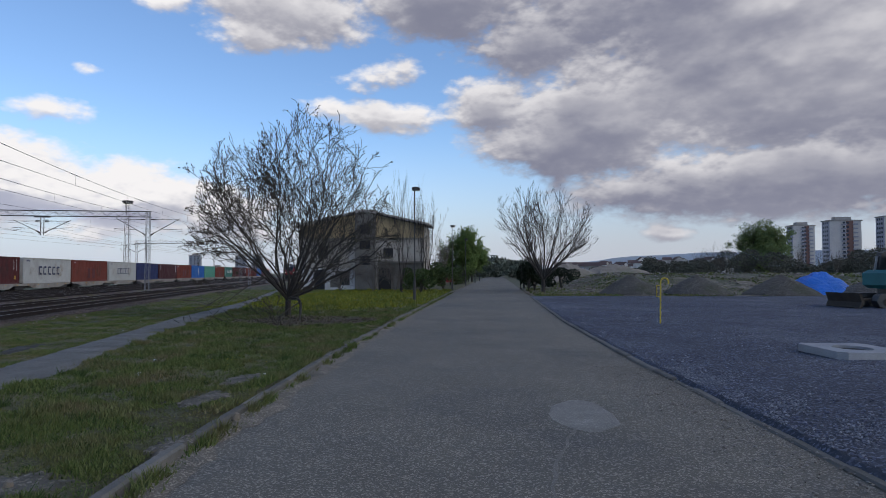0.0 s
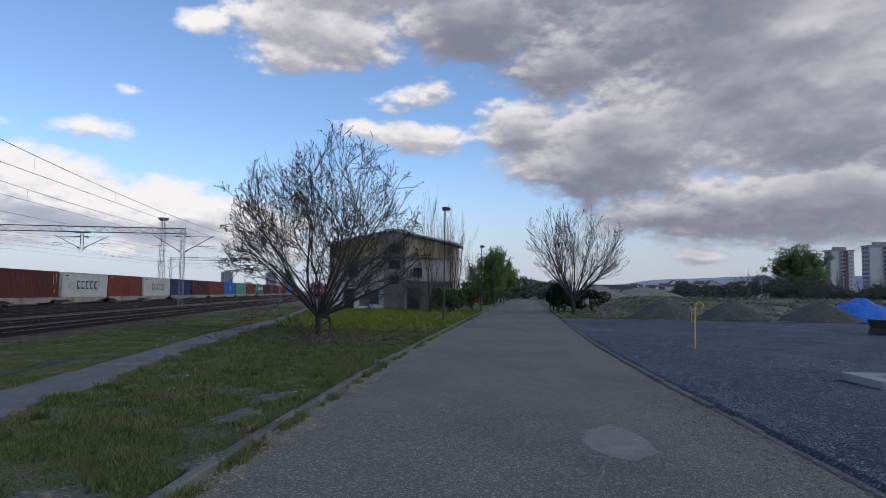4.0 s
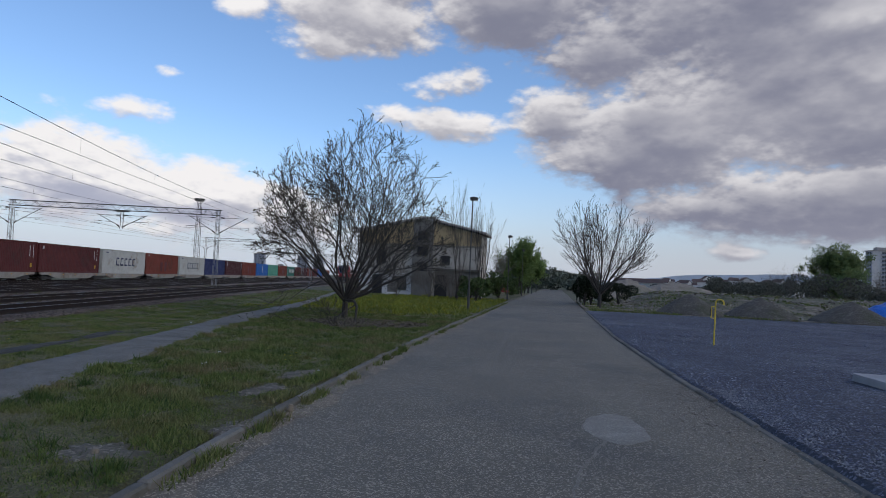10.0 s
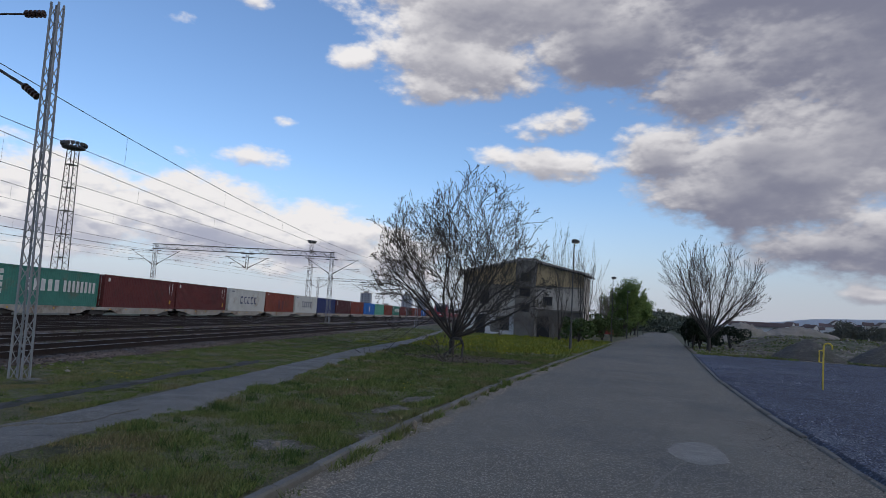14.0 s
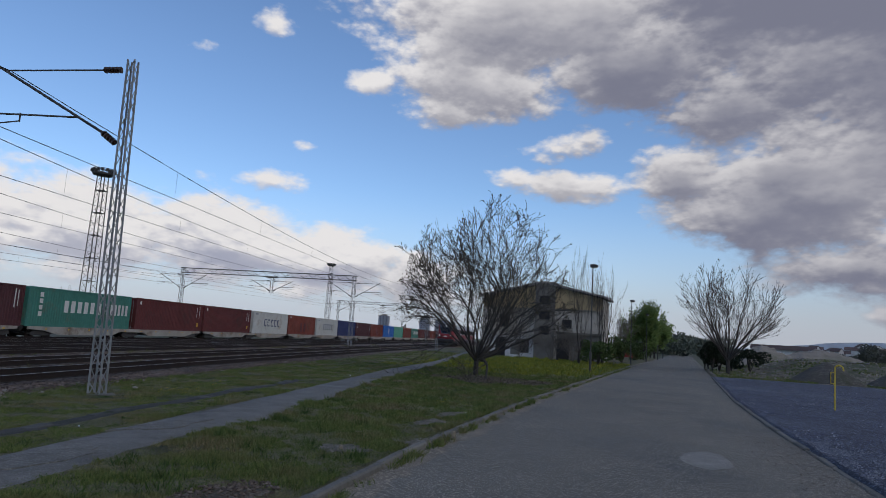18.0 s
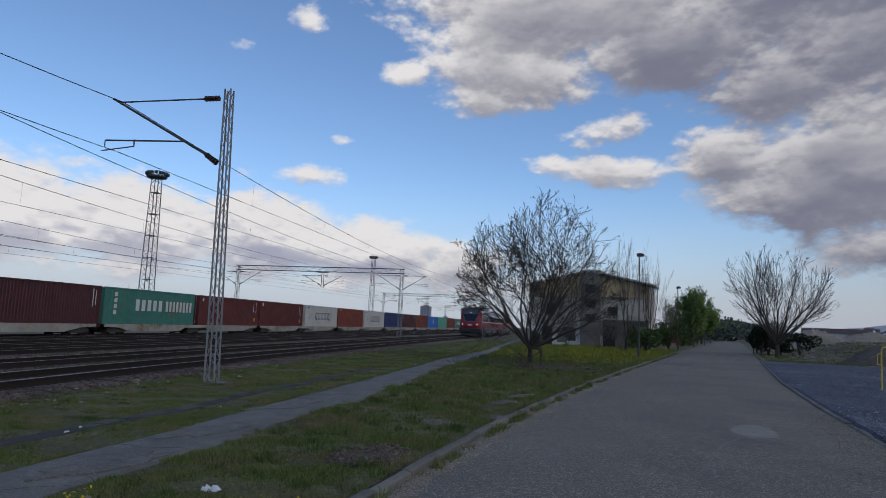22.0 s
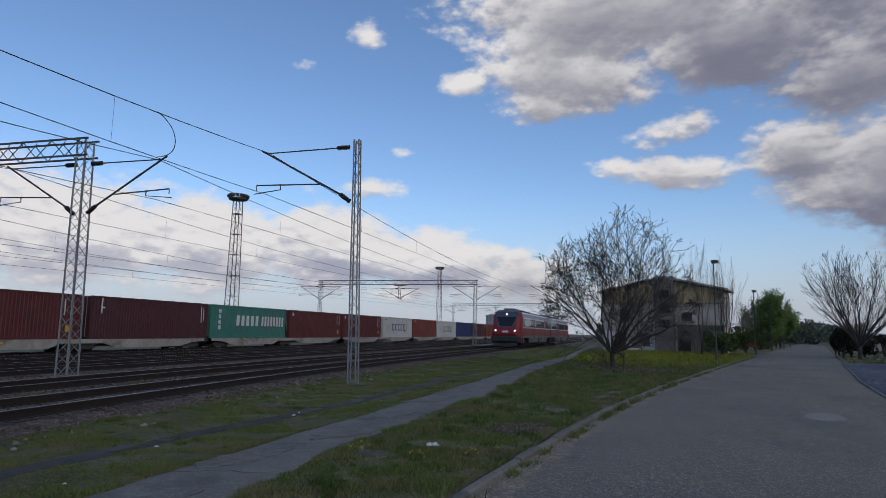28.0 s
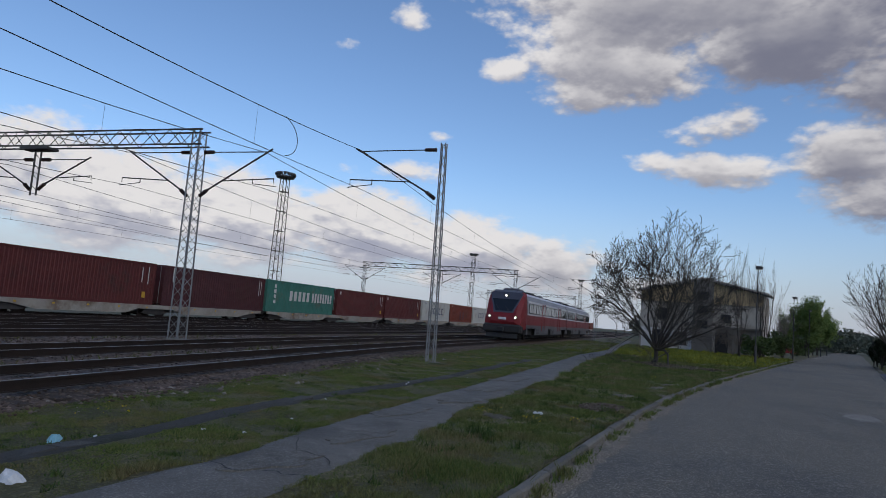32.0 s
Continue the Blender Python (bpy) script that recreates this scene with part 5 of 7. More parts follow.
TARP = surface("blue_tarpaulin", (0.010, 0.17, 0.68), (0.010, 0.14, 0.56), 1.0, 5, 0.42, 1.0, size=0.2, spec=0.5)


def mound(name, label, x, y, rx, ry, h, material, seed, rough=0.10, power=1.15, category="heap", sink=0.0):
    """A tipped heap: steep even sides, a blunt crest, lumps."""
    rows = []
    for i in range(15):
        r = i / 14
        row = []
        for k in range(33):
            a = 2 * math.pi * k / 32
            wob = 1 + 0.14 * noise.noise(Vector((2 * math.cos(a) + seed, 2 * math.sin(a), 0)))
            px, py = rx * r * wob * math.cos(a), ry * r * wob * math.sin(a)
            z = h * max(0.0, 1 - r ** power) * (1 + rough * noise.noise(Vector((px * 1.7, py * 1.7, seed)))) + rough * 0.5 * h * noise.noise(Vector((px * 4, py * 4, seed))) * min(1, r * 3) * (1 - r)
            row.append((px, py, z - (0.1 if i == 14 else 0)))
        rows.append(row)
    w = 33
    m = Mesher().add([p for r in rows for p in r], [(a * w + b, a * w + b + 1, a * w + w + b + 1, a * w + w + b) for a in range(14) for b in range(32)])
    return solid(name, m, material, label, category, at=pose(x, y, sink), smooth=True)


mound("spoil_mound", "dark grey tipped gravel heap with weeds behind", 11.2, 55.0, 2.6, 2.6, 1.62, HEAP, 1)
mound("spoil_mound", "low grey tipped gravel heap at the yard's edge", 16.6, 55.3, 2.8, 2.6, 1.6, HEAP, 2)
mound("spoil_mound", "broad grey gravel heap beside a blue tarpaulin", 23.0, 54.6, 3.2, 2.6, 1.6, HEAP, 3)
mound("spoil_mound", "grey gravel heap behind an excavator", 31.5, 54.5, 4.5, 3.5, 1.7, HEAP, 4)
mound("tarpaulin_cover", "heap under a bright blue wrinkled tarpaulin", 26.7, 56.2, 3.2, 2.4, 1.78, TARP, 5, 0.22, 1.5, "tarpaulin heap")
mound("spoil_mound", "pale sandy spoil heap beyond the yard", 13.2, 118, 8, 8, 3.4, SAND, 6, 0.25)
mound("spoil_mound", "long pale spoil heap beyond the yard", 27.0, 150, 13, 9, 3.6, SAND, 7, 0.25)
mound("spoil_mound", "low spoil heap with rubble beyond the yard", 20.0, 124, 7, 7, 2.2, SAND, 8, 0.3)


def bank_z(x, y):
    """The bank's height at x, y metres behind its foot line at y = 51."""
    t = min(1, max(0, ((y - 51) / 2.6 - 2) / 5))
    h = (1.55 if x > 12 else 1.55 * max(0.0, (x - 6) / 6)) * t * t * (3 - 2 * t)
    return -0.05 + h + relief(x, y, 2.6, 0.28) * t + relief(x, y, 0.9, 0.10) * (0.3 + t)


rows = []
for x in np.arange(2.9, 190, 1.6):
    row = []
    for i in range(15):
        y = 51 + i * 2.6
        t = min(1, max(0, (i - 2) / 5))
        row.append((x, y + x * 0.06, bank_z(x, y)))
    rows.append(row)
sheet("earth_bank", rows, BANK, "rough bank of earth, stones and weeds behind the yard", "bank")

# ---- excavator ----
TEAL = surface("teal_machine_paint", (0.02, 0.16, 0.17), (0.02, 0.12, 0.13), 1.0, 20, 0.5, 0.1, third=(0.08, 0.08, 0.07), amount=0.15)
MUDDY = surface("muddy_steel", (0.055, 0.043, 0.032), (0.035, 0.029, 0.024), 1.5, 25, 0.9, 0.4)
digger = thing("excavator", "teal tracked excavator with a muddy dozer blade", "excavator", pose(19.95, 34.9, 0.0, 0, 0, 8))
part("dozer_blade", Mesher().prism([(-2.55, 0.05), (-2.42, 0.02), (-2.25, 0.3), (-2.4, 0.72), (-2.55, 0.75), (-2.4, 0.32)], -1.25, 1.25, "y"), MUDDY, digger, "muddy dozer blade")
for y in (-0.85, 0.85):
    part("blade_arm", Mesher().tube((-2.35, y * 0.7, 0.35), (-0.8, y * 0.7, 0.5), 0.08, seg=6), MUDDY, digger)
    out = [(-1.5, 0.35), (-1.35, 0.08), (-1.1, 0.0), (1.1, 0.0), (1.35, 0.08), (1.5, 0.35), (1.35, 0.64), (1.1, 0.72), (-1.1, 0.72), (-1.35, 0.64)]
    tr = part("track", Mesher().prism(out, y - 0.22, y + 0.22, "y"), DARK_STEEL, digger, "dark crawler track")
    for k in range(5):
        part("roller", Mesher().tube((-1.0 + k * 0.5, y - 0.26, 0.3), (-1.0 + k * 0.5, y + 0.26, 0.3), 0.17, seg=12), MUDDY, tr)
part("slew_ring", Mesher().tube((0, 0, 0.55), (0, 0, 0.95), 0.55, seg=18), DARK_STEEL, digger)
part("engine_house", Mesher().box(-0.75, 1.9, -1.1, 1.1, 0.95, 1.9, 0.18), TEAL, digger, "teal engine house")
cb = part("cab", Mesher().box(-0.2, 1.0, -1.1, 0.0, 1.85, 2.75, 0.12), TEAL, digger, "teal cab")
part("cab_window", Mesher().box(-0.1, 0.9, -1.115, -1.09, 2.05, 2.62, 0.005), TR_GLASS, cb)
part("boom", Mesher().prism([(-0.55, 1.5), (-0.3, 2.75), (0.1, 2.9), (-0.15, 1.5)], 0.1, 0.45, "y"), DARK_STEEL, digger, "dark folded boom")
part("hydraulic_ram", Mesher().tube((-0.65, 0.28, 1.4), (-0.4, 0.28, 2.6), 0.06, seg=8), STEEL, digger)

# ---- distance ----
# the haze of distance is put into the hills' pale blue colour
HILL = surface("hazed_hill", (0.52, 0.55, 0.63), (0.54, 0.57, 0.65), 0.002, 0.02, 1.0, 0, spec=0.0)
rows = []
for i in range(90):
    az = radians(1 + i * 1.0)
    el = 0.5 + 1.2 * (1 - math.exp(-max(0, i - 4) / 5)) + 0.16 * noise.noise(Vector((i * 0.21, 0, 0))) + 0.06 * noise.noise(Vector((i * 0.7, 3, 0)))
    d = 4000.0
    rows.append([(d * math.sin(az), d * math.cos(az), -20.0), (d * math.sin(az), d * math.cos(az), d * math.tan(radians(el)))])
sheet("hills", rows, HILL, "low hills on the horizon, paled to blue by painted haze", "backdrop")

PANEL = surface("tower_panel", (0.52, 0.505, 0.50), (0.44, 0.43, 0.44), 0.15, 2, 0.85, 0.1)
# shaded copy of the panel colour, for the end walls and balconies
PANEL_SHADE = surface("tower_panel_shade", (0.30, 0.31, 0.37), (0.26, 0.27, 0.33), 0.15, 2, 0.85, 0.1)
BRICKRED = surface("tower_red_strip", (0.20, 0.112, 0.10), (0.17, 0.098, 0.09), 0.3, 3, 0.9, 0.1)
PANE = glass("far_window", (0.05, 0.06, 0.08), 0.15)


# panel tone of the farthest blocks, with haze worked into the colour
PANEL_HAZE = surface("hazy_tower_panel", (0.30, 0.31, 0.35), (0.26, 0.27, 0.31), 0.15, 2, 0.9, 0)


def tower_block(label, az, dist, width, deep, floors, turn):
    """A block of flats: pale front with a red recessed strip, a side with windows in a painted shade tone."""
    a = radians(az)
    base = thing("apartment_block", label, "apartment block", pose(dist * math.sin(a), dist * math.cos(a), -0.9 if az < 0 else -0.15, 0, 0, turn - az), group="blocks of flats")
    h = floors * 2.85
    w = width / 2
    part("wall", Mesher().box(-w, w, 0, deep, 0, h), PANEL if dist < 700 else PANEL_HAZE, base)
    part("side_cladding", Mesher().box(-w - 0.15, -w + 0.1, 0.1, deep - 0.1, 0, h - 0.2), PANEL_SHADE, base, "end wall painted in a blue-grey shade tone")
    if dist < 700:
        part("red_strip", Mesher().box(width * 0.02, width * 0.24, -0.25, 0.2, 0, h), BRICKRED, base, "brick red strip")
    part("roof", Mesher().box(-w - 0.6, w + 0.6, -0.8, deep + 0.6, h, h + 0.7), ROOFING, base)
    part("roof_house", Mesher().box(-w * 0.5, w * 0.5, deep * 0.25, deep * 0.75, h + 0.7, h + 3.0), ROOFING, base)
    win = Mesher().box(-0.75, 0.75, -0.06, 0.06, 0, 1.4).mesh("window", PANE)
    bal = Mesher().box(-1.6, 1.6, -1.0, 0.0, 0, 1.0).mesh("balcony", PANEL_SHADE)
    for f in range(floors):
        z = f * 2.85 + 0.9
        for t in (0.25, 0.5, 0.75):
            o = new("window", win)
            o.parent = base
            o.matrix_basis = pose(-w - 0.17, deep * t, z, 0, 0, 90)
        for x in ((-0.1, 0.13, 0.36) if dist < 700 else (-0.6, 0.0, 0.6)):
            o = new("window", win)
            o.parent = base
            o.matrix_basis = pose(w * x, -0.06 if abs(x - 0.13) > 0.1 else -0.27, z)
        if f:
            for x in (-0.1, 0.6):
                o = new("balcony", bal)
                o.parent = base
                o.matrix_basis = pose(w * x, 0, z - 0.9)
    return base


tower_block("pale concrete block of flats with a red strip", 24.7, 560, 16.5, 9, 13, 28)
tower_block("tall pale concrete block of flats with a red strip", 27.45, 520, 21.0, 10, 13, 28)
tower_block("pale concrete block of flats with a painted shaded end", 30.9, 500, 20.0, 10, 13, 28)
for az, d, fl in ((-25.8, 900, 9), (-22.15, 900, 9), (-20.8, 920, 9), (-24.0, 980, 4)):
    tower_block("distant block of flats beyond the yard, greyed by painted haze", az, d, 14, 9, fl, -14)

HOUSE_WALL = surface("far_house_wall", (0.55, 0.53, 0.51), (0.42, 0.40, 0.39), 0.2, 2, 0.9, 0, vary=0.35)
TILE = surface("far_roof_tile", (0.115, 0.072, 0.064), (0.09, 0.064, 0.06), 0.3, 3, 0.9, 0, vary=0.3)
rng = random.Random(77)
h0 = None
for i in range(36):
    az = 9.2 + i * 0.30 + rng.uniform(-0.1, 0.1)
    d = rng.uniform(680, 860)
    a = radians(az)
    m = pose(d * math.sin(a), d * math.cos(a), rng.uniform(4.0, 11.0), 0, 0, rng.uniform(0, 90))
    if h0 is None:
        h0 = thing("house", "small distant house with a tiled roof", "house", m, group="distant houses")
        part("wall", Mesher().prism([(-4, -12), (4, -12), (4, 4.4), (0, 7.0), (-4, 4.4)], -4, 4, "y"), HOUSE_WALL, h0)
        for x0, x1 in ((-4.5, 0), (0, 4.5)):
            zz = lambda x: 7.1 - abs(x) * 0.65
            part("roof", Mesher().prism([(x0, zz(x0)), (x1, zz(x1)), (x1, zz(x1) + 0.3), (x0, zz(x0) + 0.3)], -4.5, 4.5, "y"), TILE, h0)
        for x in (-2, 1):
            part("window", Mesher().box(x, x + 1.2, -4.06, -3.9, 1.2, 2.7), PANE, h0)
    else:
        copy_thing(h0, m)
shed = thing("long_shed", "long low white shed with a red roof beyond the spoil heaps", "shed", pose(33.0, 262, 0.8, 0, 0, -8))
part("wall", Mesher().box(-9, 9, 0, 8, 0, 3.6), WHITEWASH, shed)
part("roof", Mesher().prism([(-0.6, 3.5), (8.6, 3.5), (4, 5.2)], -9.5, 9.5, "x"), TILE, shed)


def leaf_cloud(spots, count, size, seed, squash=0.75):
    """Many small leaf cards in lumps round the given places: x, y, z, radius."""
    r = np.random.RandomState(seed)
    spots = np.array(spots, float)
    pick = r.choice(len(spots), count, p=spots[:, 3] ** 2 / (spots[:, 3] ** 2).sum())
    d = r.normal(size=(count, 3))
    d /= np.linalg.norm(d, axis=1)[:, None]
    rad = spots[pick, 3] * r.uniform(0.55, 1.05, count) ** 0.6
    c = spots[pick, :3] + d * rad[:, None] * (1, 1, squash)
    c[:, 2] = np.maximum(c[:, 2], 0.05)
    a = r.normal(size=(count, 3))
    a /= np.linalg.norm(a, axis=1)[:, None]
    b = np.cross(a, r.normal(size=(count, 3)))
    b /= np.linalg.norm(b, axis=1)[:, None]
    s = size * r.uniform(0.6, 1.4, count)[:, None]
    v = np.stack([c - a * s, c + b * s * 0.6, c + a * s, c - b * s * 0.6], 1).reshape(-1, 3)
    return cards("leaves", v)


def cards(name, v, per=4):
    """A mesh of loose faces with per corners each."""
    me = bpy.data.meshes.new(name)
    n = len(v)
    me.vertices.add(n)
    me.vertices.foreach_set("co", np.asarray(v, np.float32).ravel())
    me.loops.add(n)
    me.loops.foreach_set("vertex_index", np.arange(n, dtype=np.int32))
    me.polygons.add(n // per)
    me.polygons.foreach_set("loop_start", np.arange(0, n, per, dtype=np.int32))
    me.polygons.foreach_set("loop_total", np.full(n // per, per, np.int32))
    me.update(calc_edges=True)
    return me


def leafy(name, tones, rough=0.85, other=None, patch=1.0):
    """Foliage: each leaf or blade takes a tone of its own."""
    m = bpy.data.materials.new(name)
    m.use_nodes = True
    nd, ln = m.node_tree.nodes, m.node_tree.links
    b = nd["Principled BSDF"]
    geo = nd.new("ShaderNodeNewGeometry")
    cr = nd.new("ShaderNodeValToRGB")
    while len(cr.color_ramp.elements) < len(tones):
        cr.color_ramp.elements.new(0.5)
    for i, (e, c) in enumerate(zip(cr.color_ramp.elements, tones)):
        e.position, e.color = i / max(1, len(tones) - 1), (*c, 1)
    ln.new(geo.outputs["Random Per Island"], cr.inputs[0])
    col = cr.outputs[0]
    if other:                          # a second set of tones, in drifts of about so many metres
        cr2 = nd.new("ShaderNodeValToRGB")
        while len(cr2.color_ramp.elements) < len(other):
            cr2.color_ramp.elements.new(0.5)
        for i, (e, c) in enumerate(zip(cr2.color_ramp.elements, other)):
            e.position, e.color = i / max(1, len(other) - 1), (*c, 1)
        ln.new(geo.outputs["Random Per Island"], cr2.inputs[0])
        tc = nd.new("ShaderNodeTexCoord")
        nz = nd.new("ShaderNodeTexNoise")
        nz.inputs["Scale"].default_value, nz.inputs["Detail"].default_value = 1 / patch, 4
        ln.new(tc.outputs["Object"], nz.inputs["Vector"])
        mr = nd.new("ShaderNodeMapRange")
        mr.inputs["From Min"].default_value, mr.inputs["From Max"].default_value = 0.46, 0.66
        ln.new(nz.outputs["Fac"], mr.inputs["Value"])
        mx = nd.new("ShaderNodeMix")
        mx.data_type = "RGBA"
        ln.new(mr.outputs["Result"], mx.inputs["Factor"])
        ln.new(cr.outputs[0], mx.inputs["A"])
        ln.new(cr2.outputs[0], mx.inputs["B"])
        col = mx.outputs["Result"]
    ln.new(col, b.inputs["Base Color"])
    b.inputs["Roughness"].default_value = rough
    b.inputs["Specular IOR Level"].default_value = 0.2
    return m


WOOD_FAR = leafy("far_woods", [(0.07, 0.072, 0.056), (0.105, 0.108, 0.078), (0.085, 0.086, 0.074), (0.13, 0.122, 0.10)])
HEDGE = leafy("hedge_leaf", [(0.03, 0.05, 0.015), (0.055, 0.085, 0.025), (0.045, 0.06, 0.025), (0.08, 0.11, 0.03)])
CONIFER = leafy("conifer_leaf", [(0.012, 0.018, 0.010), (0.022, 0.03, 0.015)])
# distance haze is mixed into these leaf tones
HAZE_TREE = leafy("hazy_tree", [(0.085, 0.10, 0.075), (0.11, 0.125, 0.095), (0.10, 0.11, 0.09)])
rng = random.Random(5)
spots = []
for i in range(230):
    az = radians(rng.uniform(12.5, 64))
    d = rng.uniform(220, 320)
    r = rng.uniform(2.2, 4.6)
    spots.append((d * math.sin(az), d * math.cos(az), rng.uniform(0.8, 7.0) * (0.75 + 0.3 * math.sin(az * 40)), r))
for i in range(40):
    az = radians(rng.uniform(8.5, 14))
    d = rng.uniform(260, 330)
    spots.append((d * math.sin(az), d * math.cos(az), rng.uniform(0.6, 2.6), rng.uniform(1.6, 3.0)))
tagged(new("far_woods", leaf_cloud(spots, 190000, 0.27, 3)), "distant belt of dark bare and budding woods", "woods", kind="stuff").data.materials.append(WOOD_FAR)
spots = []
for i in range(70):
    x = rng.uniform(-20, 16)
    spots.append((x, rng.uniform(205, 290), rng.uniform(1.0, 5.5), rng.uniform(2.0, 3.6)))
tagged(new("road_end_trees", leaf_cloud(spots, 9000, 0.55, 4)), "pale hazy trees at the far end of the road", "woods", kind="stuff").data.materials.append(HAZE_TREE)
spots = []
for i in range(90):
    s = rng.uniform(150, 400)
    p = rail_at(rng.uniform(4, 22) + track_n("main", s), s)
    spots.append((p.x, p.y, rng.uniform(1.0, 4.0), rng.uniform(1.6, 3.2)))
tagged(new("trackside_trees", leaf_cloud(spots, 12000, 0.45, 6)), "grey scrubby trees along the far railway", "woods", kind="stuff").data.materials.append(WOOD_FAR)


def bush(label, x, y, r, h, seed, leaf, count=900, size=0.10):
    base = thing("bush", label, "bush", pose(x, y, 0))
    rg = random.Random(seed)
    m = Mesher()
    for k in range(9):
        a = rg.uniform(0, 6.28)
        t = rg.uniform(0.1, 0.7)
        p = Vector((0, 0, -0.05))
        q = Vector((math.sin(t) * math.cos(a) * r, math.sin(t) * math.sin(a) * r, h * rg.uniform(0.6, 0.95)))
        m.tube(p, q, 0.035, 0.01, 5)
    part("stem", m, BARK, base)
    sp = [(rg.gauss(0, r * 0.45), rg.gauss(0, r * 0.45), rg.uniform(h * 0.25, h * 0.8), rg.uniform(0.3, 0.5) * r) for _ in range(9)]
    lf = part("foliage", leaf_cloud(sp, count, size, seed), None, base)
    lf.data.materials.append(leaf)
    return base


for i, (x, y, r, h) in enumerate(((-6.5, 57, 1.5, 2.3), (-7.8, 63, 1.5, 2.6), (-5.6, 70, 1.4, 2.4), (-6.4, 78, 1.8, 3.0), (-8.0, 84, 2.2, 4.0), (-5.6, 93, 1.5, 2.6), (-5.2, 110, 1.6, 2.8), (-5.0, 120, 2.0, 3.4), (-7.5, 108, 2.4, 4.4))):
    bush("dense green bush along the road's verge", x, y, r, h, 100 + i, HEDGE, 1500, 0.11)
for i, (x, y, r, h) in enumerate(((3.3, 64.5, 0.9, 3.0), (4.0, 66.5, 1.1, 2.6), (3.1, 70, 0.9, 3.6), (2.9, 75, 0.9, 3.4), (6.8, 68, 1.6, 2.4), (5.4, 72, 1.5, 2.6))):
    bush("dark evergreen bush behind a bare tree", x, y, r, h, 200 + i, CONIFER, 1800, 0.10)
for i, (x, y, h, r) in enumerate(((-9.0, 76, 7.0, 2.2), (-7.0, 88, 7.2, 2.4), (-8.5, 97, 7.0, 2.5), (5, 96, 6.0, 2.4), (7, 108, 6.5, 2.6))):
    tree("thin bare tree with fine grey twigs", pose(x, y, 0), 300 + i, 4, h, r, 3, None, up=0.4, base_r=0.08, kids=(3, 4), wander=0.12, fork=0.8, tilt=0.6, bark=TWIG)
for az, d, h in ((-51.5, 150, 8.4), (-52.2, 160, 7.6), (-17.0, 330, 14.0), (-15.5, 340, 12.0)):
    a = radians(az)
    tree("bare tree standing beyond the goods train", pose(d * math.sin(a), d * math.cos(a), -0.8 if az < -40 else -0.2), int(400 + d), 5, h, h * 0.3, 3, None, up=0.4, base_r=0.12, kids=(3, 4), tilt=0.6, fork=1.5, bark=TWIG)
for i, (az, d, h) in enumerate(((17.2, 230, 9.5), (18.6, 240, 10.5), (22.6, 235, 9.0), (24.4, 232, 11.0), (25.9, 240, 9.5), (26.8, 228, 8.5), (28.6, 236, 10.0), (29.6, 230, 11.0), (31.0, 240, 9.0), (13.6, 245, 7.0), (14.9, 240, 7.5))):
    a = radians(az)
    tree("bare grey tree rising from the far woods", pose(d * math.sin(a), d * math.cos(a), 0), 500 + i, 6, h, h * 0.36, 3, None, up=0.35, base_r=0.16, kids=(3, 4), tilt=0.7, fork=1.5, bark=TWIG)
post = thing("leaning_post", "dark leaning post beside white rubble", "post", pose(6.9, 68.5, -0.1, 0, -9, 0))
part("post", Mesher().tube((0, 0, 0), (0, 0, 2.5), 0.07, 0.06, 6), DARK_STEEL, post)

# ---- parked car ----
CAR_RED = surface("red_car_paint", (0.20, 0.02, 0.02), (0.17, 0.018, 0.018), 1, 20, 0.3, 0, spec=0.6)
CAR_WHITE = surface("white_car_paint", (0.55, 0.55, 0.55), (0.5, 0.5, 0.5), 1, 20, 0.3, 0, spec=0.6)


def parked_car(label, m, paint):
    base = thing("parked_car", label, "car", m)
    part("body", Mesher().prism([(-2.0, 0.3), (2.0, 0.3), (2.05, 0.7), (1.9, 0.85), (1.0, 0.95), (-1.7, 0.98), (-2.0, 0.9)], -0.82, 0.82, "y"), paint, base)
    part("cabin", Mesher().prism([(1.0, 0.94), (0.35, 1.4), (-1.1, 1.42), (-1.75, 0.97)], -0.72, 0.72, "y"), TR_GLASS, base, "dark glazed cabin")
    part("roof", Mesher().prism([(0.4, 1.39), (0.3, 1.46), (-1.05, 1.48), (-1.15, 1.41)], -0.7, 0.7, "y"), paint, base)
    for x in (-1.25, 1.25):
        for y in (-0.8, 0.68):
            w = part("wheel", Mesher().tube((x, y, 0.31), (x, y + 0.14, 0.31), 0.31, seg=16), TR_DARK, base)
            part("rim", Mesher().tube((x, y - 0.01, 0.31), (x, y + 0.15, 0.31), 0.18, seg=12), STEEL, w)
    return base


parked_car("dark red car parked among the bushes", pose(-7.6, 100, 0, 0, 0, 8), CAR_RED)
parked_car("white car parked at the footpath's far end", pose(-31.5, 118, 0, 0, 0, 20), CAR_WHITE)

# ---- small things on the ground ----
GRASS = leafy("grass_blade", [(0.030, 0.056, 0.014), (0.076, 0.115, 0.028), (0.128, 0.168, 0.046), (0.185, 0.195, 0.072), (0.055, 0.090, 0.021)],
              other=[(0.20, 0.165, 0.080), (0.095, 0.078, 0.042), (0.28, 0.235, 0.130), (0.10, 0.115, 0.040), (0.155, 0.120, 0.066)], patch=1.3)
GRASS_YELLOW = leafy("yellow_green_blade", [(0.10, 0.135, 0.026), (0.15, 0.18, 0.026), (0.26, 0.24, 0.024), (0.08, 0.12, 0.024)], other=[(0.062, 0.094, 0.024), (0.10, 0.125, 0.03), (0.19, 0.18, 0.03)], patch=2.5)
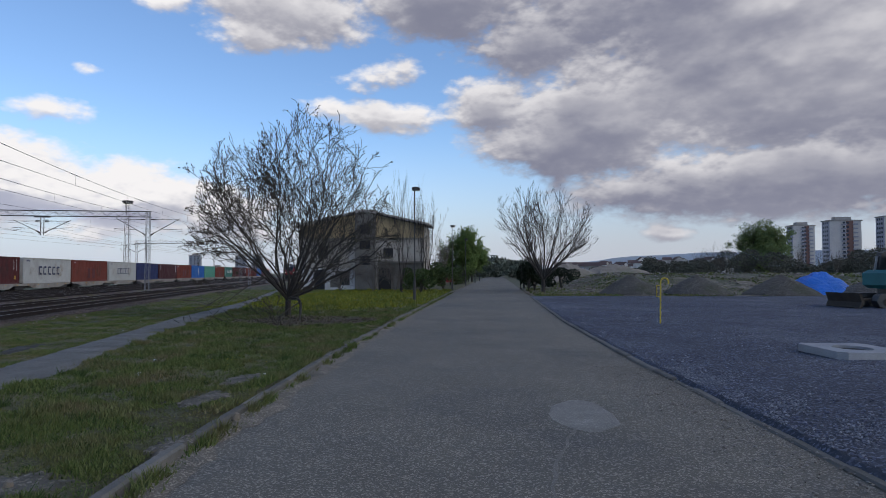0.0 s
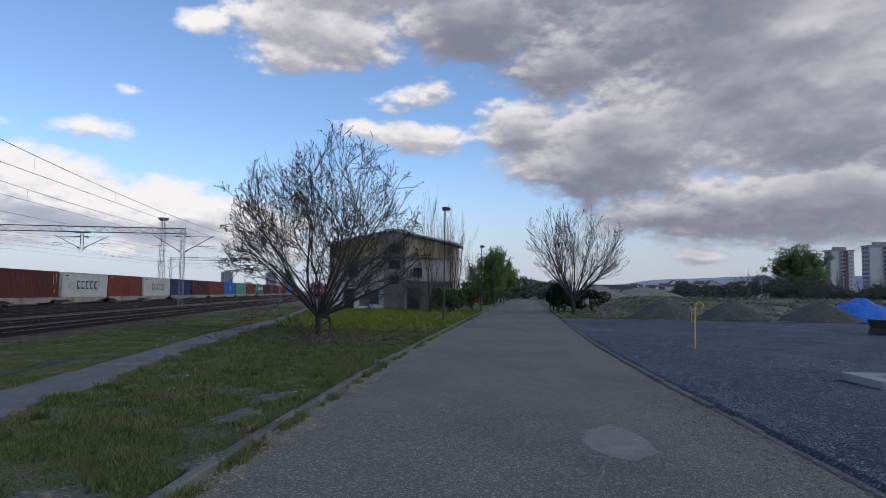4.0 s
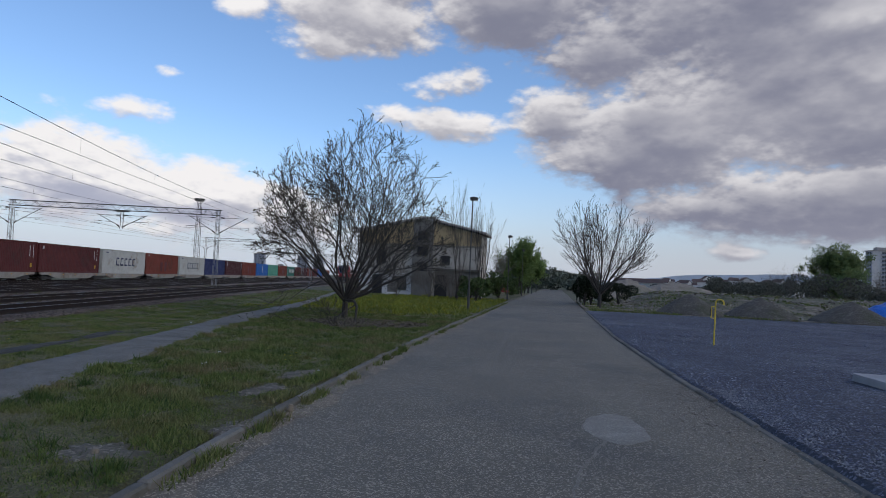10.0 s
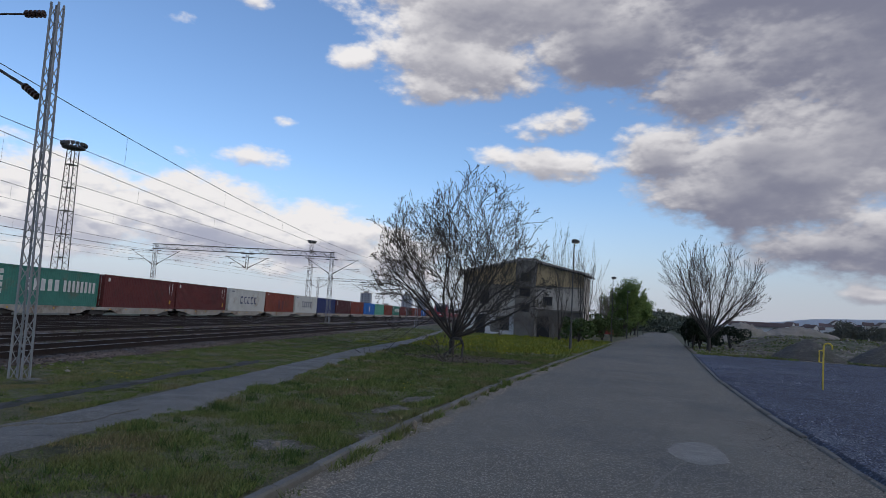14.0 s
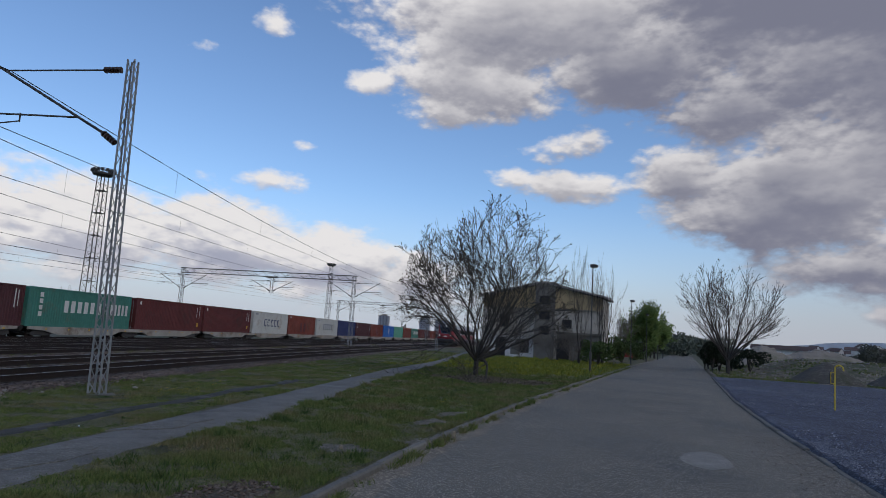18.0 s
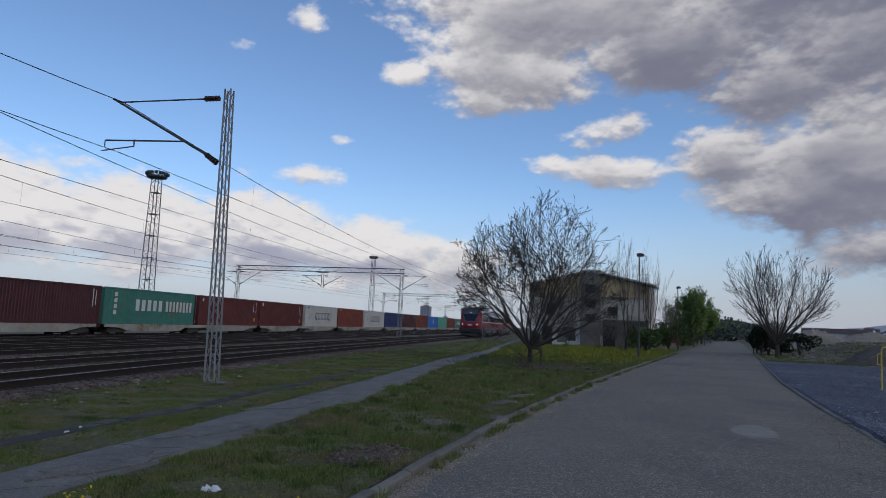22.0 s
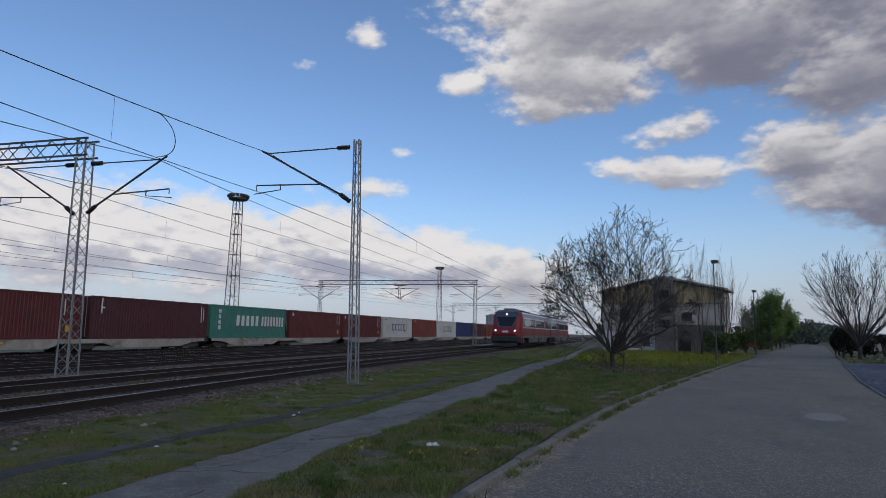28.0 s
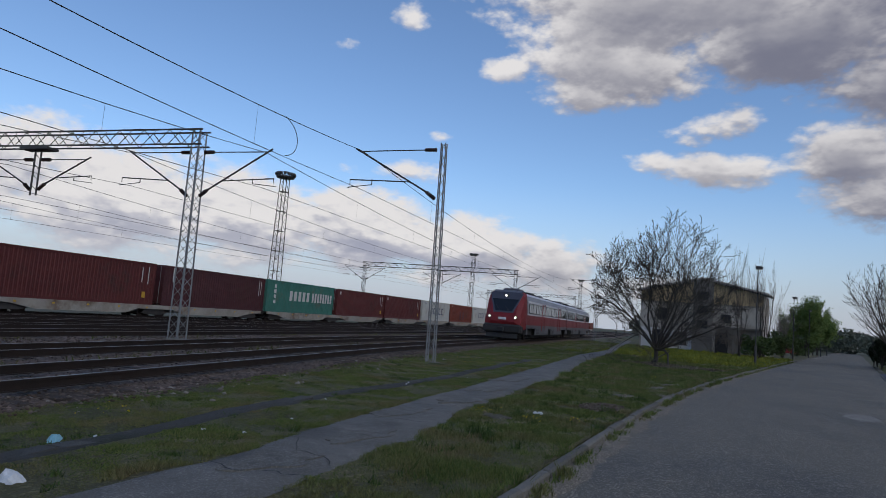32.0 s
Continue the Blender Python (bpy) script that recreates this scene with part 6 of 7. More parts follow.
DRY = leafy("dry_leaf", [(0.13, 0.10, 0.075), (0.09, 0.07, 0.055), (0.17, 0.14, 0.11), (0.06, 0.05, 0.04)])
STONES = leafy("loose_stone", [(0.092, 0.066, 0.052), (0.125, 0.094, 0.076), (0.058, 0.042, 0.034), (0.19, 0.155, 0.13), (0.10, 0.072, 0.057)])
PALE_STONES = leafy("pale_stone", [(0.20, 0.175, 0.15), (0.29, 0.265, 0.235), (0.12, 0.10, 0.085)])
YARD_STONES = leafy("yard_stone", [(0.10, 0.11, 0.16), (0.17, 0.18, 0.24), (0.07, 0.075, 0.11), (0.34, 0.35, 0.39)])
CHIPS = leafy("pale_chipping", [(0.20, 0.21, 0.25), (0.13, 0.14, 0.18), (0.30, 0.31, 0.34), (0.09, 0.10, 0.13)])
BLOOM = leafy("dandelion_bloom", [(0.55, 0.42, 0.02), (0.48, 0.36, 0.02)])
EARTH = surface("bare_earth", (0.150, 0.130, 0.105), (0.095, 0.082, 0.062), 3.0, 30, 0.95, 1.0, third=(0.06, 0.055, 0.034), amount=0.4, speck=0.9, speck_scale=30.0)


def field_noise(x, y, size, seed):
    """Smooth noise on arrays, from a few sines turned at random."""
    r = np.random.RandomState(seed)
    out = np.zeros_like(x)
    for k in range(7):
        a, f, p = r.uniform(0, 6.283), r.uniform(0.6, 1.9) / size, r.uniform(0, 6.283)
        out += np.sin((x * math.cos(a) + y * math.sin(a)) * f * 6.283 + p)
    return out / 7


def on_verge(count, y0, y1, seed):
    r = np.random.RandomState(seed)
    y = r.uniform(y0, y1, count)
    lo = np.array([ballast_x(v) for v in np.linspace(y0, y1, 80)])
    a = np.interp(y, np.linspace(y0, y1, 80), lo) + 0.7 * r.rand(count) ** 2 - 0.2
    b = np.interp(y, KERB_Y, KERB_L) - 0.12
    x = a + (b - a) * r.uniform(0, 1, count)
    pl, pr = np.interp(y, PATH_Y, PATH_L), np.interp(y, PATH_Y, PATH_R)
    edge = 0.12 + 0.18 * field_noise(x, y, 0.6, 4)
    ok = (x < pl + edge) | (x > pr - edge)
    for cx, cy, rx, ry in BARE:
        ok &= ((x - cx) / rx) ** 2 + ((y - cy) / ry) ** 2 > 0.75 + 0.5 * field_noise(x, y, 0.3, 71) - 0.6 * (r.rand(count) < 0.12)
    dx = x - np.interp(y, TROUGH_Y, TROUGH_X)
    ok &= ~((abs(dx + 0.05 * field_noise(x * 0, y, 0.7, 72)) < 0.20) & (y > -12) & (y < 13) & (r.rand(count) < 0.9))
    return x[ok], y[ok], r


BARE = [(-4.05, 9.3, 0.28, 0.7), (-4.15, 11.0, 0.35, 0.8), (-3.55, 2.4, 0.42, 0.75), (-4.0, 5.7, 0.5, 0.35), (-4.3, -0.9, 0.35, 0.3), (-3.3, 7.0, 0.2, 0.5), (-7.0, 23.2, 2.3, 2.0), (-8.3, 26, 1.0, 1.0)]
TROUGH_Y = [-12, -8, -4.7, -1.2, 1.2, 5.4, 10.3, 15.7]
TROUGH_X = [-4.7, -5.75, -6.7, -7.55, -7.9, -8.8, -9.95, -11.3]


def grass(name, label, x, y, r, height, width, material, dens_seed, follow=True, base=None):
    k = field_noise(x, y, 1.6, dens_seed) + 0.5 * field_noise(x, y, 0.45, dens_seed + 1)
    keep = r.rand(len(x)) < np.clip(0.80 + 0.9 * k, 0.40, 1.0)
    x, y, k, base = x[keep], y[keep], k[keep], None if base is None else base[keep]
    n = len(x)
    h = height * r.uniform(0.45, 1.25, n) * np.clip(0.75 + 1.9 * k, 0.25, 2.4)
    if follow:
        h *= np.where(x < np.interp(y, PATH_Y, PATH_L) - 0.1, 0.42, 1.0)      # cropped short towards the railway
    a = r.uniform(0, 6.283, n)
    w = width * r.uniform(0.6, 1.3, n)
    lean = r.normal(0, 0.5, (n, 2)) * h[:, None]
    z = verge_z(x, y) if follow else 0.0 * x if base is None else base
    p = np.stack([np.stack([x - w * np.cos(a), y - w * np.sin(a), z], 1), np.stack([x + w * np.cos(a), y + w * np.sin(a), z], 1),
                  np.stack([x + lean[:, 0], y + lean[:, 1], z + h], 1)], 1).reshape(-1, 3)
    ob = tagged(new(name, cards(name, p, 3)), label, "grass", kind="stuff")
    ob.data.materials.append(material)
    return ob


x, y, r = on_verge(600000, -11, 8, 1)
grass("grass", "short tufted green and dry grass blades", x, y, r, 0.046, 0.0062, GRASS, 11)
x, y, r = on_verge(360000, 8, 30, 2)
grass("grass", "short green grass blades across the verge", x, y, r, 0.068, 0.011, GRASS, 12)
x, y, r = on_verge(60000, 30, 66, 3)
near_road = (x > -16) & (y > 31 + 2 * np.sin(x))
grass("grass", "yellow-green flowering grass under the trees", x[near_road], y[near_road], r, 0.15, 0.03, GRASS_YELLOW, 13)
grass("grass", "green grass beside the footpath and track", x[~near_road], y[~near_road], r, 0.12, 0.03, GRASS, 14)
# taller dark tufts in clumps
x, y, r = on_verge(2200, -11, 30, 17)
c = np.repeat(np.stack([x, y], 1), 38, 0)
c = c + r.normal(size=c.shape) * 0.055 * np.repeat(r.uniform(0.6, 2.0, len(x)), 38)[:, None]
ok = (c[:, 0] < np.interp(c[:, 1], PATH_Y, PATH_L) - 0.05) | (c[:, 0] > np.interp(c[:, 1], PATH_Y, PATH_R) + 0.05)
ok &= c[:, 0] < np.interp(c[:, 1], KERB_Y, KERB_L) - 0.1
TUFT = leafy("tuft_blade", [(0.022, 0.044, 0.012), (0.05, 0.082, 0.020), (0.078, 0.115, 0.030), (0.036, 0.062, 0.015)])
grass("grass", "darker tufts of taller grass in the verge", c[ok, 0], c[ok, 1], r, 0.078, 0.007, TUFT, 18)
# grass that hangs over the kerb and grows in the gutter
r = np.random.RandomState(8)
y = r.uniform(-11, 60, 60000)
x = np.interp(y, KERB_Y, KERB_L) + np.where(r.rand(len(y)) < 0.6, 0.10 + 0.07 * abs(r.normal(size=len(y))), -0.12 + 0.05 * r.normal(size=len(y)))
k = field_noise(x * 0 + 3, y, 1.1, 21) + 0.6 * field_noise(x * 0 + 1, y, 4.0, 22)
ok = k + 0.25 * r.normal(size=len(k)) > 0.10
ob = grass("grass", "weeds and grass along the kerb and gutter", x[ok], y[ok], r, 0.10, 0.009, GRASS, 15, False)
ob.location.z = -0.06


def rocks(name, label, x, y, z, size, material, seed, category="stones"):
    """Loose stones: flattened eight-sided lumps."""
    r = np.random.RandomState(seed)
    n = len(x)
    s = size * r.uniform(0.4, 1.5, n) ** 1.5
    a = r.uniform(0, 6.283, n)
    c, d = np.cos(a), np.sin(a)
    e = r.uniform(0.6, 1.0, (n, 2))
    o = np.stack([x, y, z + s * 0.25], 1)
    px = np.stack([c * s, d * s, 0 * s], 1)
    py = np.stack([-d * s * e[:, 0], c * s * e[:, 0], 0 * s], 1)
    pz = np.stack([0.2 * s * r.normal(size=n), 0.2 * s * r.normal(size=n), s * 0.6 * e[:, 1]], 1)
    v = np.stack([o + px, o + py, o - px, o - py, o + pz, o - pz], 1).reshape(-1, 3)
    f = np.array([(0, 1, 4), (1, 2, 4), (2, 3, 4), (3, 0, 4), (1, 0, 5), (2, 1, 5), (3, 2, 5), (0, 3, 5)])
    faces = (np.arange(n)[:, None, None] * 6 + f[None]).reshape(-1, 3)
    me = bpy.data.meshes.new(name)
    me.vertices.add(len(v))
    me.vertices.foreach_set("co", v.astype(np.float32).ravel())
    me.loops.add(faces.size)
    me.loops.foreach_set("vertex_index", faces.astype(np.int32).ravel())
    me.polygons.add(len(faces))
    me.polygons.foreach_set("loop_start", np.arange(0, faces.size, 3, dtype=np.int32))
    me.polygons.foreach_set("loop_total", np.full(len(faces), 3, np.int32))
    me.update(calc_edges=True)
    me.materials.append(material)
    return tagged(new(name, me), label, category, kind="stuff")


r = np.random.RandomState(31)
s = r.uniform(-16, 45, 26000)
n = np.interp(s, TRACK_S, TRACKS["main"]) + 1.9 - 10 * r.rand(len(s)) ** 1.3
P = np.outer(n, NV) + np.outer(s, UV)
rocks("ballast_stones", "loose brown and grey ballast stones", P[:, 0], P[:, 1], 0.075 + fall(n), 0.025, STONES, 32)
s = r.uniform(-14, 30, 200)
n = np.interp(s, TRACK_S, TRACKS["main"]) + 1.7 + 0.5 * r.normal(size=len(s))
P = np.outer(n, NV) + np.outer(s, UV)
rocks("ballast_stones", "pale stones spilled at the ballast's edge", P[:, 0], P[:, 1], 0.04 + 0 * s, 0.042, PALE_STONES, 33)
y = r.uniform(4, 40, 30000) ** 1.0
x = np.interp(y, KERB_Y, KERB_R) + 0.15 + 18 * r.rand(len(y)) ** 1.5
rocks("yard_stones", "loose bluish grey crushed stones", x, y, -0.005 + 0.0 * x, 0.019, YARD_STONES, 34)
y = r.uniform(3.5, 13.5, 1500)
x = np.interp(y, KERB_Y, KERB_R) - 0.7 * abs(r.normal(size=len(y)))
rocks("yard_stones", "stones spilled onto the asphalt", x, y, -0.055 + 0 * x, 0.014, PALE_STONES, 35)
y = 4.0 + 9.0 * r.rand(14000)
x = np.interp(y, KERB_Y, KERB_R) + 0.1 + abs(r.normal(size=len(y))) * (1.5 - 0.08 * y)
ok = field_noise(x, y, 1.3, 61) + 0.5 * field_noise(x, y, 0.5, 62) + 0.22 * r.normal(size=len(x)) > 0.10
rocks("yard_stones", "pale stone chippings drifted along the yard's edge", x[ok], y[ok], 0.004 + 0 * x[ok], 0.012, CHIPS, 63)
a, q = r.uniform(0, 6.283, 700), np.sqrt(r.rand(700))
rocks("gravel_patch", "small patch of grey gravel in the grass", -3.55 + 0.42 * q * np.cos(a), 2.4 + 0.75 * q * np.sin(a), 0.055 + 0.03 * (1 - q), 0.020, STONES, 36)

s = r.uniform(-20, 70, 42000)
n = np.interp(s, TRACK_S, TRACKS["main"]) - 3 - 24 * r.rand(len(s))
P = np.outer(n, NV) + np.outer(s, UV)
rocks("ballast_stones", "dark loose ballast between the yard tracks", P[:, 0], P[:, 1], 0.07 + fall(n), 0.042, STONES, 37)
WEED = leafy("weed_leaf", [(0.04, 0.06, 0.018), (0.07, 0.09, 0.02), (0.12, 0.12, 0.025), (0.10, 0.085, 0.05)])
s = r.uniform(-20, 110, 30000)
band = r.choice([-2.1, -6.2, -8.6, -13.0, -17.2, -21.5], len(s)) + 0.35 * r.normal(size=len(s))
n = np.interp(s, TRACK_S, TRACKS["main"]) + band
P = np.outer(n, NV) + np.outer(s, UV)
ok = field_noise(s, band * 2.0, 7.0, 41) > 0.12
ob = grass("weeds", "scattered weeds between the yard tracks", P[ok, 0], P[ok, 1], r, 0.13, 0.02, WEED, 42, False, fall(n[ok]))
ob.location.z = 0.06

# weeds and stones on the bank and round the heaps
x = r.uniform(3.2, 62, 60000)
y = 51 + 34 * r.rand(len(x)) ** 1.2
ok = field_noise(x, y, 5.0, 51) + 0.6 * field_noise(x, y, 1.5, 52) + 0.35 * (y < 55) * (x < 10) > 0.10
x, y = x[ok], y[ok]
z = np.array([bank_z(float(a), float(b)) for a, b in zip(x, y)])
n = len(x)
h, a, w = 0.12 * r.uniform(0.4, 1.5, n), r.uniform(0, 6.283, n), 0.07 * r.uniform(0.5, 1.3, n)
py = y + 0.06 * x
lean = 0.5 * h[:, None] * r.normal(size=(n, 2))
v = np.stack([np.stack([x - w * np.cos(a), py - w * np.sin(a), z - 0.02], 1), np.stack([x + w * np.cos(a), py + w * np.sin(a), z - 0.02], 1), np.stack([x + lean[:, 0], py + lean[:, 1], z + h], 1)], 1).reshape(-1, 3)
ob = tagged(new("weeds", cards("weeds", v, 3)), "green weeds growing over the earth bank", "weeds", kind="stuff")
ob.data.materials.append(GRASS)
x = r.uniform(6, 70, 5200)
y = 53 + 32 * r.rand(len(x))
z = np.array([bank_z(float(a), float(b)) for a, b in zip(x, y)])
rocks("bank_stones", "pale stones and clods scattered over the earth bank", x, y + 0.06 * x, z, 0.12, PALE_STONES, 53)

# leaf litter under the tree
q, a = np.sqrt(r.rand(5000)), r.uniform(0, 6.283, 5000)
c = np.stack([-6.9 + 2.6 * q * np.cos(a), 23.6 + 2.2 * q * np.sin(a), 0.06 + 0.02 * r.rand(5000)], 1)
u1 = r.normal(size=(5000, 3)) * (1, 1, 0.3)
u1 /= np.linalg.norm(u1, axis=1)[:, None]
u2 = np.cross(u1, (0, 0, 1)) + 0.2 * r.normal(size=(5000, 3))
ob = tagged(new("leaf_litter", cards("leaf_litter", np.stack([c - u1 * 0.05, c + u2 * 0.03, c + u1 * 0.05, c - u2 * 0.03], 1).reshape(-1, 3))), "dry brown leaves scattered under the tree", "leaves", kind="stuff")
ob.data.materials.append(DRY)

# bare and stony patches in the verge
for bx, by, rx, ry in BARE[:6]:
    k, rings = 72, 5
    vs = [(bx, by, verge_z(bx, by) + 0.014)]
    for j in range(1, rings + 1):
        for i in range(k):
            t = 6.283 * i / k
            c, d = math.cos(t), math.sin(t)
            w = (0.8 + 0.6 * noise.noise(Vector((c * 1.3 + bx, d * 1.3, by))) + 0.5 * noise.noise(Vector((c * 4 + bx, d * 4, by))) + 0.3 * noise.noise(Vector((c * 11 + bx, d * 11, by)))) * j / rings
            px, py = bx + rx * w * c, by + ry * w * d
            vs.append((px, py, verge_z(px, py) + (0.014 if j < rings else -0.01)))
    fs = [(0, 1 + i, 1 + (i + 1) % k) for i in range(k)] + [(1 + j * k + i, 1 + j * k + (i + 1) % k, 1 + (j + 1) * k + (i + 1) % k, 1 + (j + 1) * k + i) for j in range(rings - 1) for i in range(k)]
    solid("bare_patch", Mesher().add(vs, fs), EARTH, "bare trodden earth in the grass", "earth", kind="structure", smooth=True)


def blot(name, label, cx, cy, rx, ry, material, z, seed, wob=0.22):
    """A thin irregular patch laid on the road."""
    k = 40
    pts = []
    for i in range(k):
        t = 6.283 * i / k
        w = 1 + wob * noise.noise(Vector((math.cos(t) * 1.6 + seed, math.sin(t) * 1.6, seed)))
        pts.append((cx + rx * w * math.cos(t), cy + ry * w * math.sin(t)))
    m = Mesher().prism(pts, z - 0.02, z, "z")
    return solid(name, m, material, label, "road patch", kind="structure")


blot("road_patch", "pale worn repair patch in the asphalt", 1.12, 8.95, 0.41, 0.86, PATCH, -0.031, 1.0)
blot("road_patch", "small pale worn spot in the asphalt", 0.43, 8.02, 0.17, 0.24, PATCH, -0.031, 2.0)
for (x0, y0), (x1, y1), w in (((0.93, 8.2), (0.55, 6.6), 0.03), ((0.55, 6.6), (0.42, 4.6), 0.022), ((-1.1, 16.4), (-1.5, 28.4), 0.035), ((-0.9, 13.4), (-1.1, 16.4), 0.02)):
    d = Vector((x1 - x0, y1 - y0)).normalized()
    m = Mesher()
    st = []
    for i in range(13):
        t = i / 12
        ox = 0.05 * noise.noise(Vector((t * 5, x0, 0)))
        st.append((x0 + (x1 - x0) * t + ox, y0 + (y1 - y0) * t, w * (0.5 + 0.8 * abs(noise.noise(Vector((t * 4, y0, 1)))))))
    m.add([p for sx, sy, sw in st for p in ((sx - d.y * sw, sy + d.x * sw, -0.026), (sx + d.y * sw, sy - d.x * sw, -0.026))], [(2 * i, 2 * i + 1, 2 * i + 3, 2 * i + 2) for i in range(12)])
    solid("road_streak", m, SEAM, "thin pale seam along the asphalt", "road patch", kind="structure")

# cracks are flat strips; the shadow in them is this dark colour
CRACK = surface("crack_shadow", (0.03, 0.03, 0.03), (0.045, 0.045, 0.042), 5, 40, 0.95, 0)
PATHWORN = surface("rough_tarmac", (0.17, 0.158, 0.138), (0.115, 0.107, 0.094), 5, 40, 0.95, 1.0, speck=0.6, speck_scale=60.0)
for k, (y, dy) in enumerate(((-6.9, 0.5), (-5.2, -0.7), (-3.4, 0.8), (-1.6, 1.1), (0.9, 0.4), (3.6, 1.0), (6.8, 0.5), (10.5, 0.9), (14.6, 0.6), (19.5, 1.2))):
    a, b = path_l(y) + 0.06, path_r(y + dy) - 0.06
    st = []
    for i in range(15):
        t = i / 14
        st.append((a + (b - a) * t, y + dy * t + 0.22 * noise.noise(Vector((t * 3, k, 0))) + 0.06 * noise.noise(Vector((t * 11, k, 2))), 0.006 + 0.014 * abs(noise.noise(Vector((t * 6, k, 5))))))
    m = Mesher().add([p for sx, sy, sw in st for p in ((sx, sy - sw, 0.070), (sx, sy + sw, 0.070))], [(2 * i, 2 * i + 1, 2 * i + 3, 2 * i + 2) for i in range(14)])
    solid("path_crack", m, CRACK, "dark crack across the footpath", "crack", kind="structure")
for k, (y, rx, ry) in enumerate(((-6.2, 0.30, 0.5), (-4.4, 0.24, 0.6), (-2.2, 0.3, 0.7), (0.2, 0.28, 0.8), (2.6, 0.28, 0.9), (5.4, 0.28, 0.8))):
    x = (path_l(y) + path_r(y)) / 2 + 0.2 * math.sin(k * 2.3)
    blot("worn_path_patch", "rough worn patch of tarmac in the footpath", x, y, rx, ry, PATHWORN, 0.066, k + 5.0, 0.6)

# the row of sunken concrete trough covers beside the footpath
TROUGH = surface("mossy_concrete", (0.050, 0.048, 0.042), (0.075, 0.072, 0.064), 2.5, 40, 0.92, 0.7, third=(0.032, 0.036, 0.020), amount=0.45, vary=0.35)
trough = thing("cable_trough", "row of sunken dark concrete trough covers", "trough covers", kind="structure")
rows = []
for y in np.arange(-12, 16, 0.25):
    x0 = float(np.interp(y, TROUGH_Y, TROUGH_X))
    w = 0.22 + 0.07 * noise.noise(Vector((y * 1.1, 3, 0))) + 0.05 * noise.noise(Vector((y * 3.7, 8, 0)))
    rows.append([(x0 + w * k, y, float(verge_z(x0 + w * k, y)) + (0.016 if abs(k) < 1 else -0.008)) for k in (-1, -0.6, 0, 0.6, 1)])
sheet("trough_bed", rows, TROUGH, "dark worn concrete strip of a buried cable trough", "trough")
COVER = Mesher().box(-0.13, 0.13, 0.015, 0.485, -0.06, 0.03, 0.012).mesh("cover_slab", TROUGH)
rg = random.Random(9)
for k in range(54):
    y = -12 + k * 0.5
    x0, x1 = np.interp(y, TROUGH_Y, TROUGH_X), np.interp(y + 0.5, TROUGH_Y, TROUGH_X)
    ob = new("cover_slab", COVER)
    ob.parent = trough
    ob.matrix_world = pose(float(x0), y, verge_z(float(x0), y) - 0.012 + rg.uniform(-0.02, 0.012), rg.uniform(-3, 3), rg.uniform(-6, 6), math.degrees(math.atan2(x0 - x1, 0.5)) + rg.uniform(-2, 2))

# sleepers
SLP = Mesher().box(-1.25, 1.25, -0.12, 0.12, -0.14, 0.0, 0.015).mesh("sleeper", SLEEPER)
for base in [o for o in scene.objects if o.name.startswith("railway_track")]:
    k = [o for o in scene.objects if o.name.startswith("railway_track")].index(base)
    name = list(TRACKS)[k]
    if k < 2:
        for j in range(200):
            s = -22 + j * 0.62
            ob = new("sleeper", SLP)
            ob.parent = base
            ob.matrix_world = rail_pose(track_n(name, s), s, RAIL_Z - 0.232 + random.uniform(-0.03, 0.006), 2.5)
    else:
        m = Mesher()
        for j in range(220):
            s = -20 + j * 0.65
            c = rail_at(track_n(name, s), s)
            q = [c + NV * dx + UV * dy for dx, dy in ((-1.25, -0.12), (1.25, -0.12), (1.25, 0.12), (-1.25, 0.12))]
            m.add([(p.x, p.y, z + float(fall(track_n(name, s)))) for z in (0.02, RAIL_Z - 0.236) for p in q], [(4, 5, 6, 7), (0, 1, 5, 4), (1, 2, 6, 5), (2, 3, 7, 6), (3, 0, 4, 7)])
        tagged(part("sleepers", m, SLEEPER, base), kind="stuff")

# litter
PLASTIC = surface("white_plastic", (0.62, 0.64, 0.66), (0.52, 0.54, 0.57), 6, 40, 0.5, 0.3)
PALE_BLUE = surface("pale_blue_fabric", (0.20, 0.42, 0.50), (0.25, 0.46, 0.52), 6, 40, 0.8, 0.3)


def scrap(name, label, x, y, size, material, seed, z=0.03):
    """A crumpled scrap: an uneven folded sheet with some thickness."""
    r = random.Random(seed)
    rows, w = [], 6
    for i in range(w):
        rows.append([((i / 5 - 0.5) * size * r.uniform(0.8, 1.1), (j / 5 - 0.5) * size * 0.6 * r.uniform(0.7, 1.2), size * (0.10 + 0.22 * r.random()) * (1 if 0 < i < 5 and 0 < j < 5 else 0.2)) for j in range(w)])
    m = Mesher().add([p for q in rows for p in q], [(a * w + b, a * w + b + 1, a * w + w + b + 1, a * w + w + b) for a in range(5) for b in range(5)])
    return solid(name, m, material, label, "litter", "scattered litter", at=pose(x, y, z, r.uniform(-8, 8), r.uniform(-8, 8), r.uniform(0, 180)))


scrap("paper_scrap", "crumpled pale plastic wrapper in the grass", -6.07, 11.1, 0.27, PLASTIC, 1)
scrap("face_mask", "discarded pale blue face mask in the grass", -6.23, -7.32, 0.22, PALE_BLUE, 2)
scrap("plastic_bag", "crumpled pale plastic bag in the grass", -5.0, -8.28, 0.26, PLASTIC, 3)
scrap("plastic_cup", "crushed white plastic cup in the grass", -3.95, 0.05, 0.20, PLASTIC, 4)
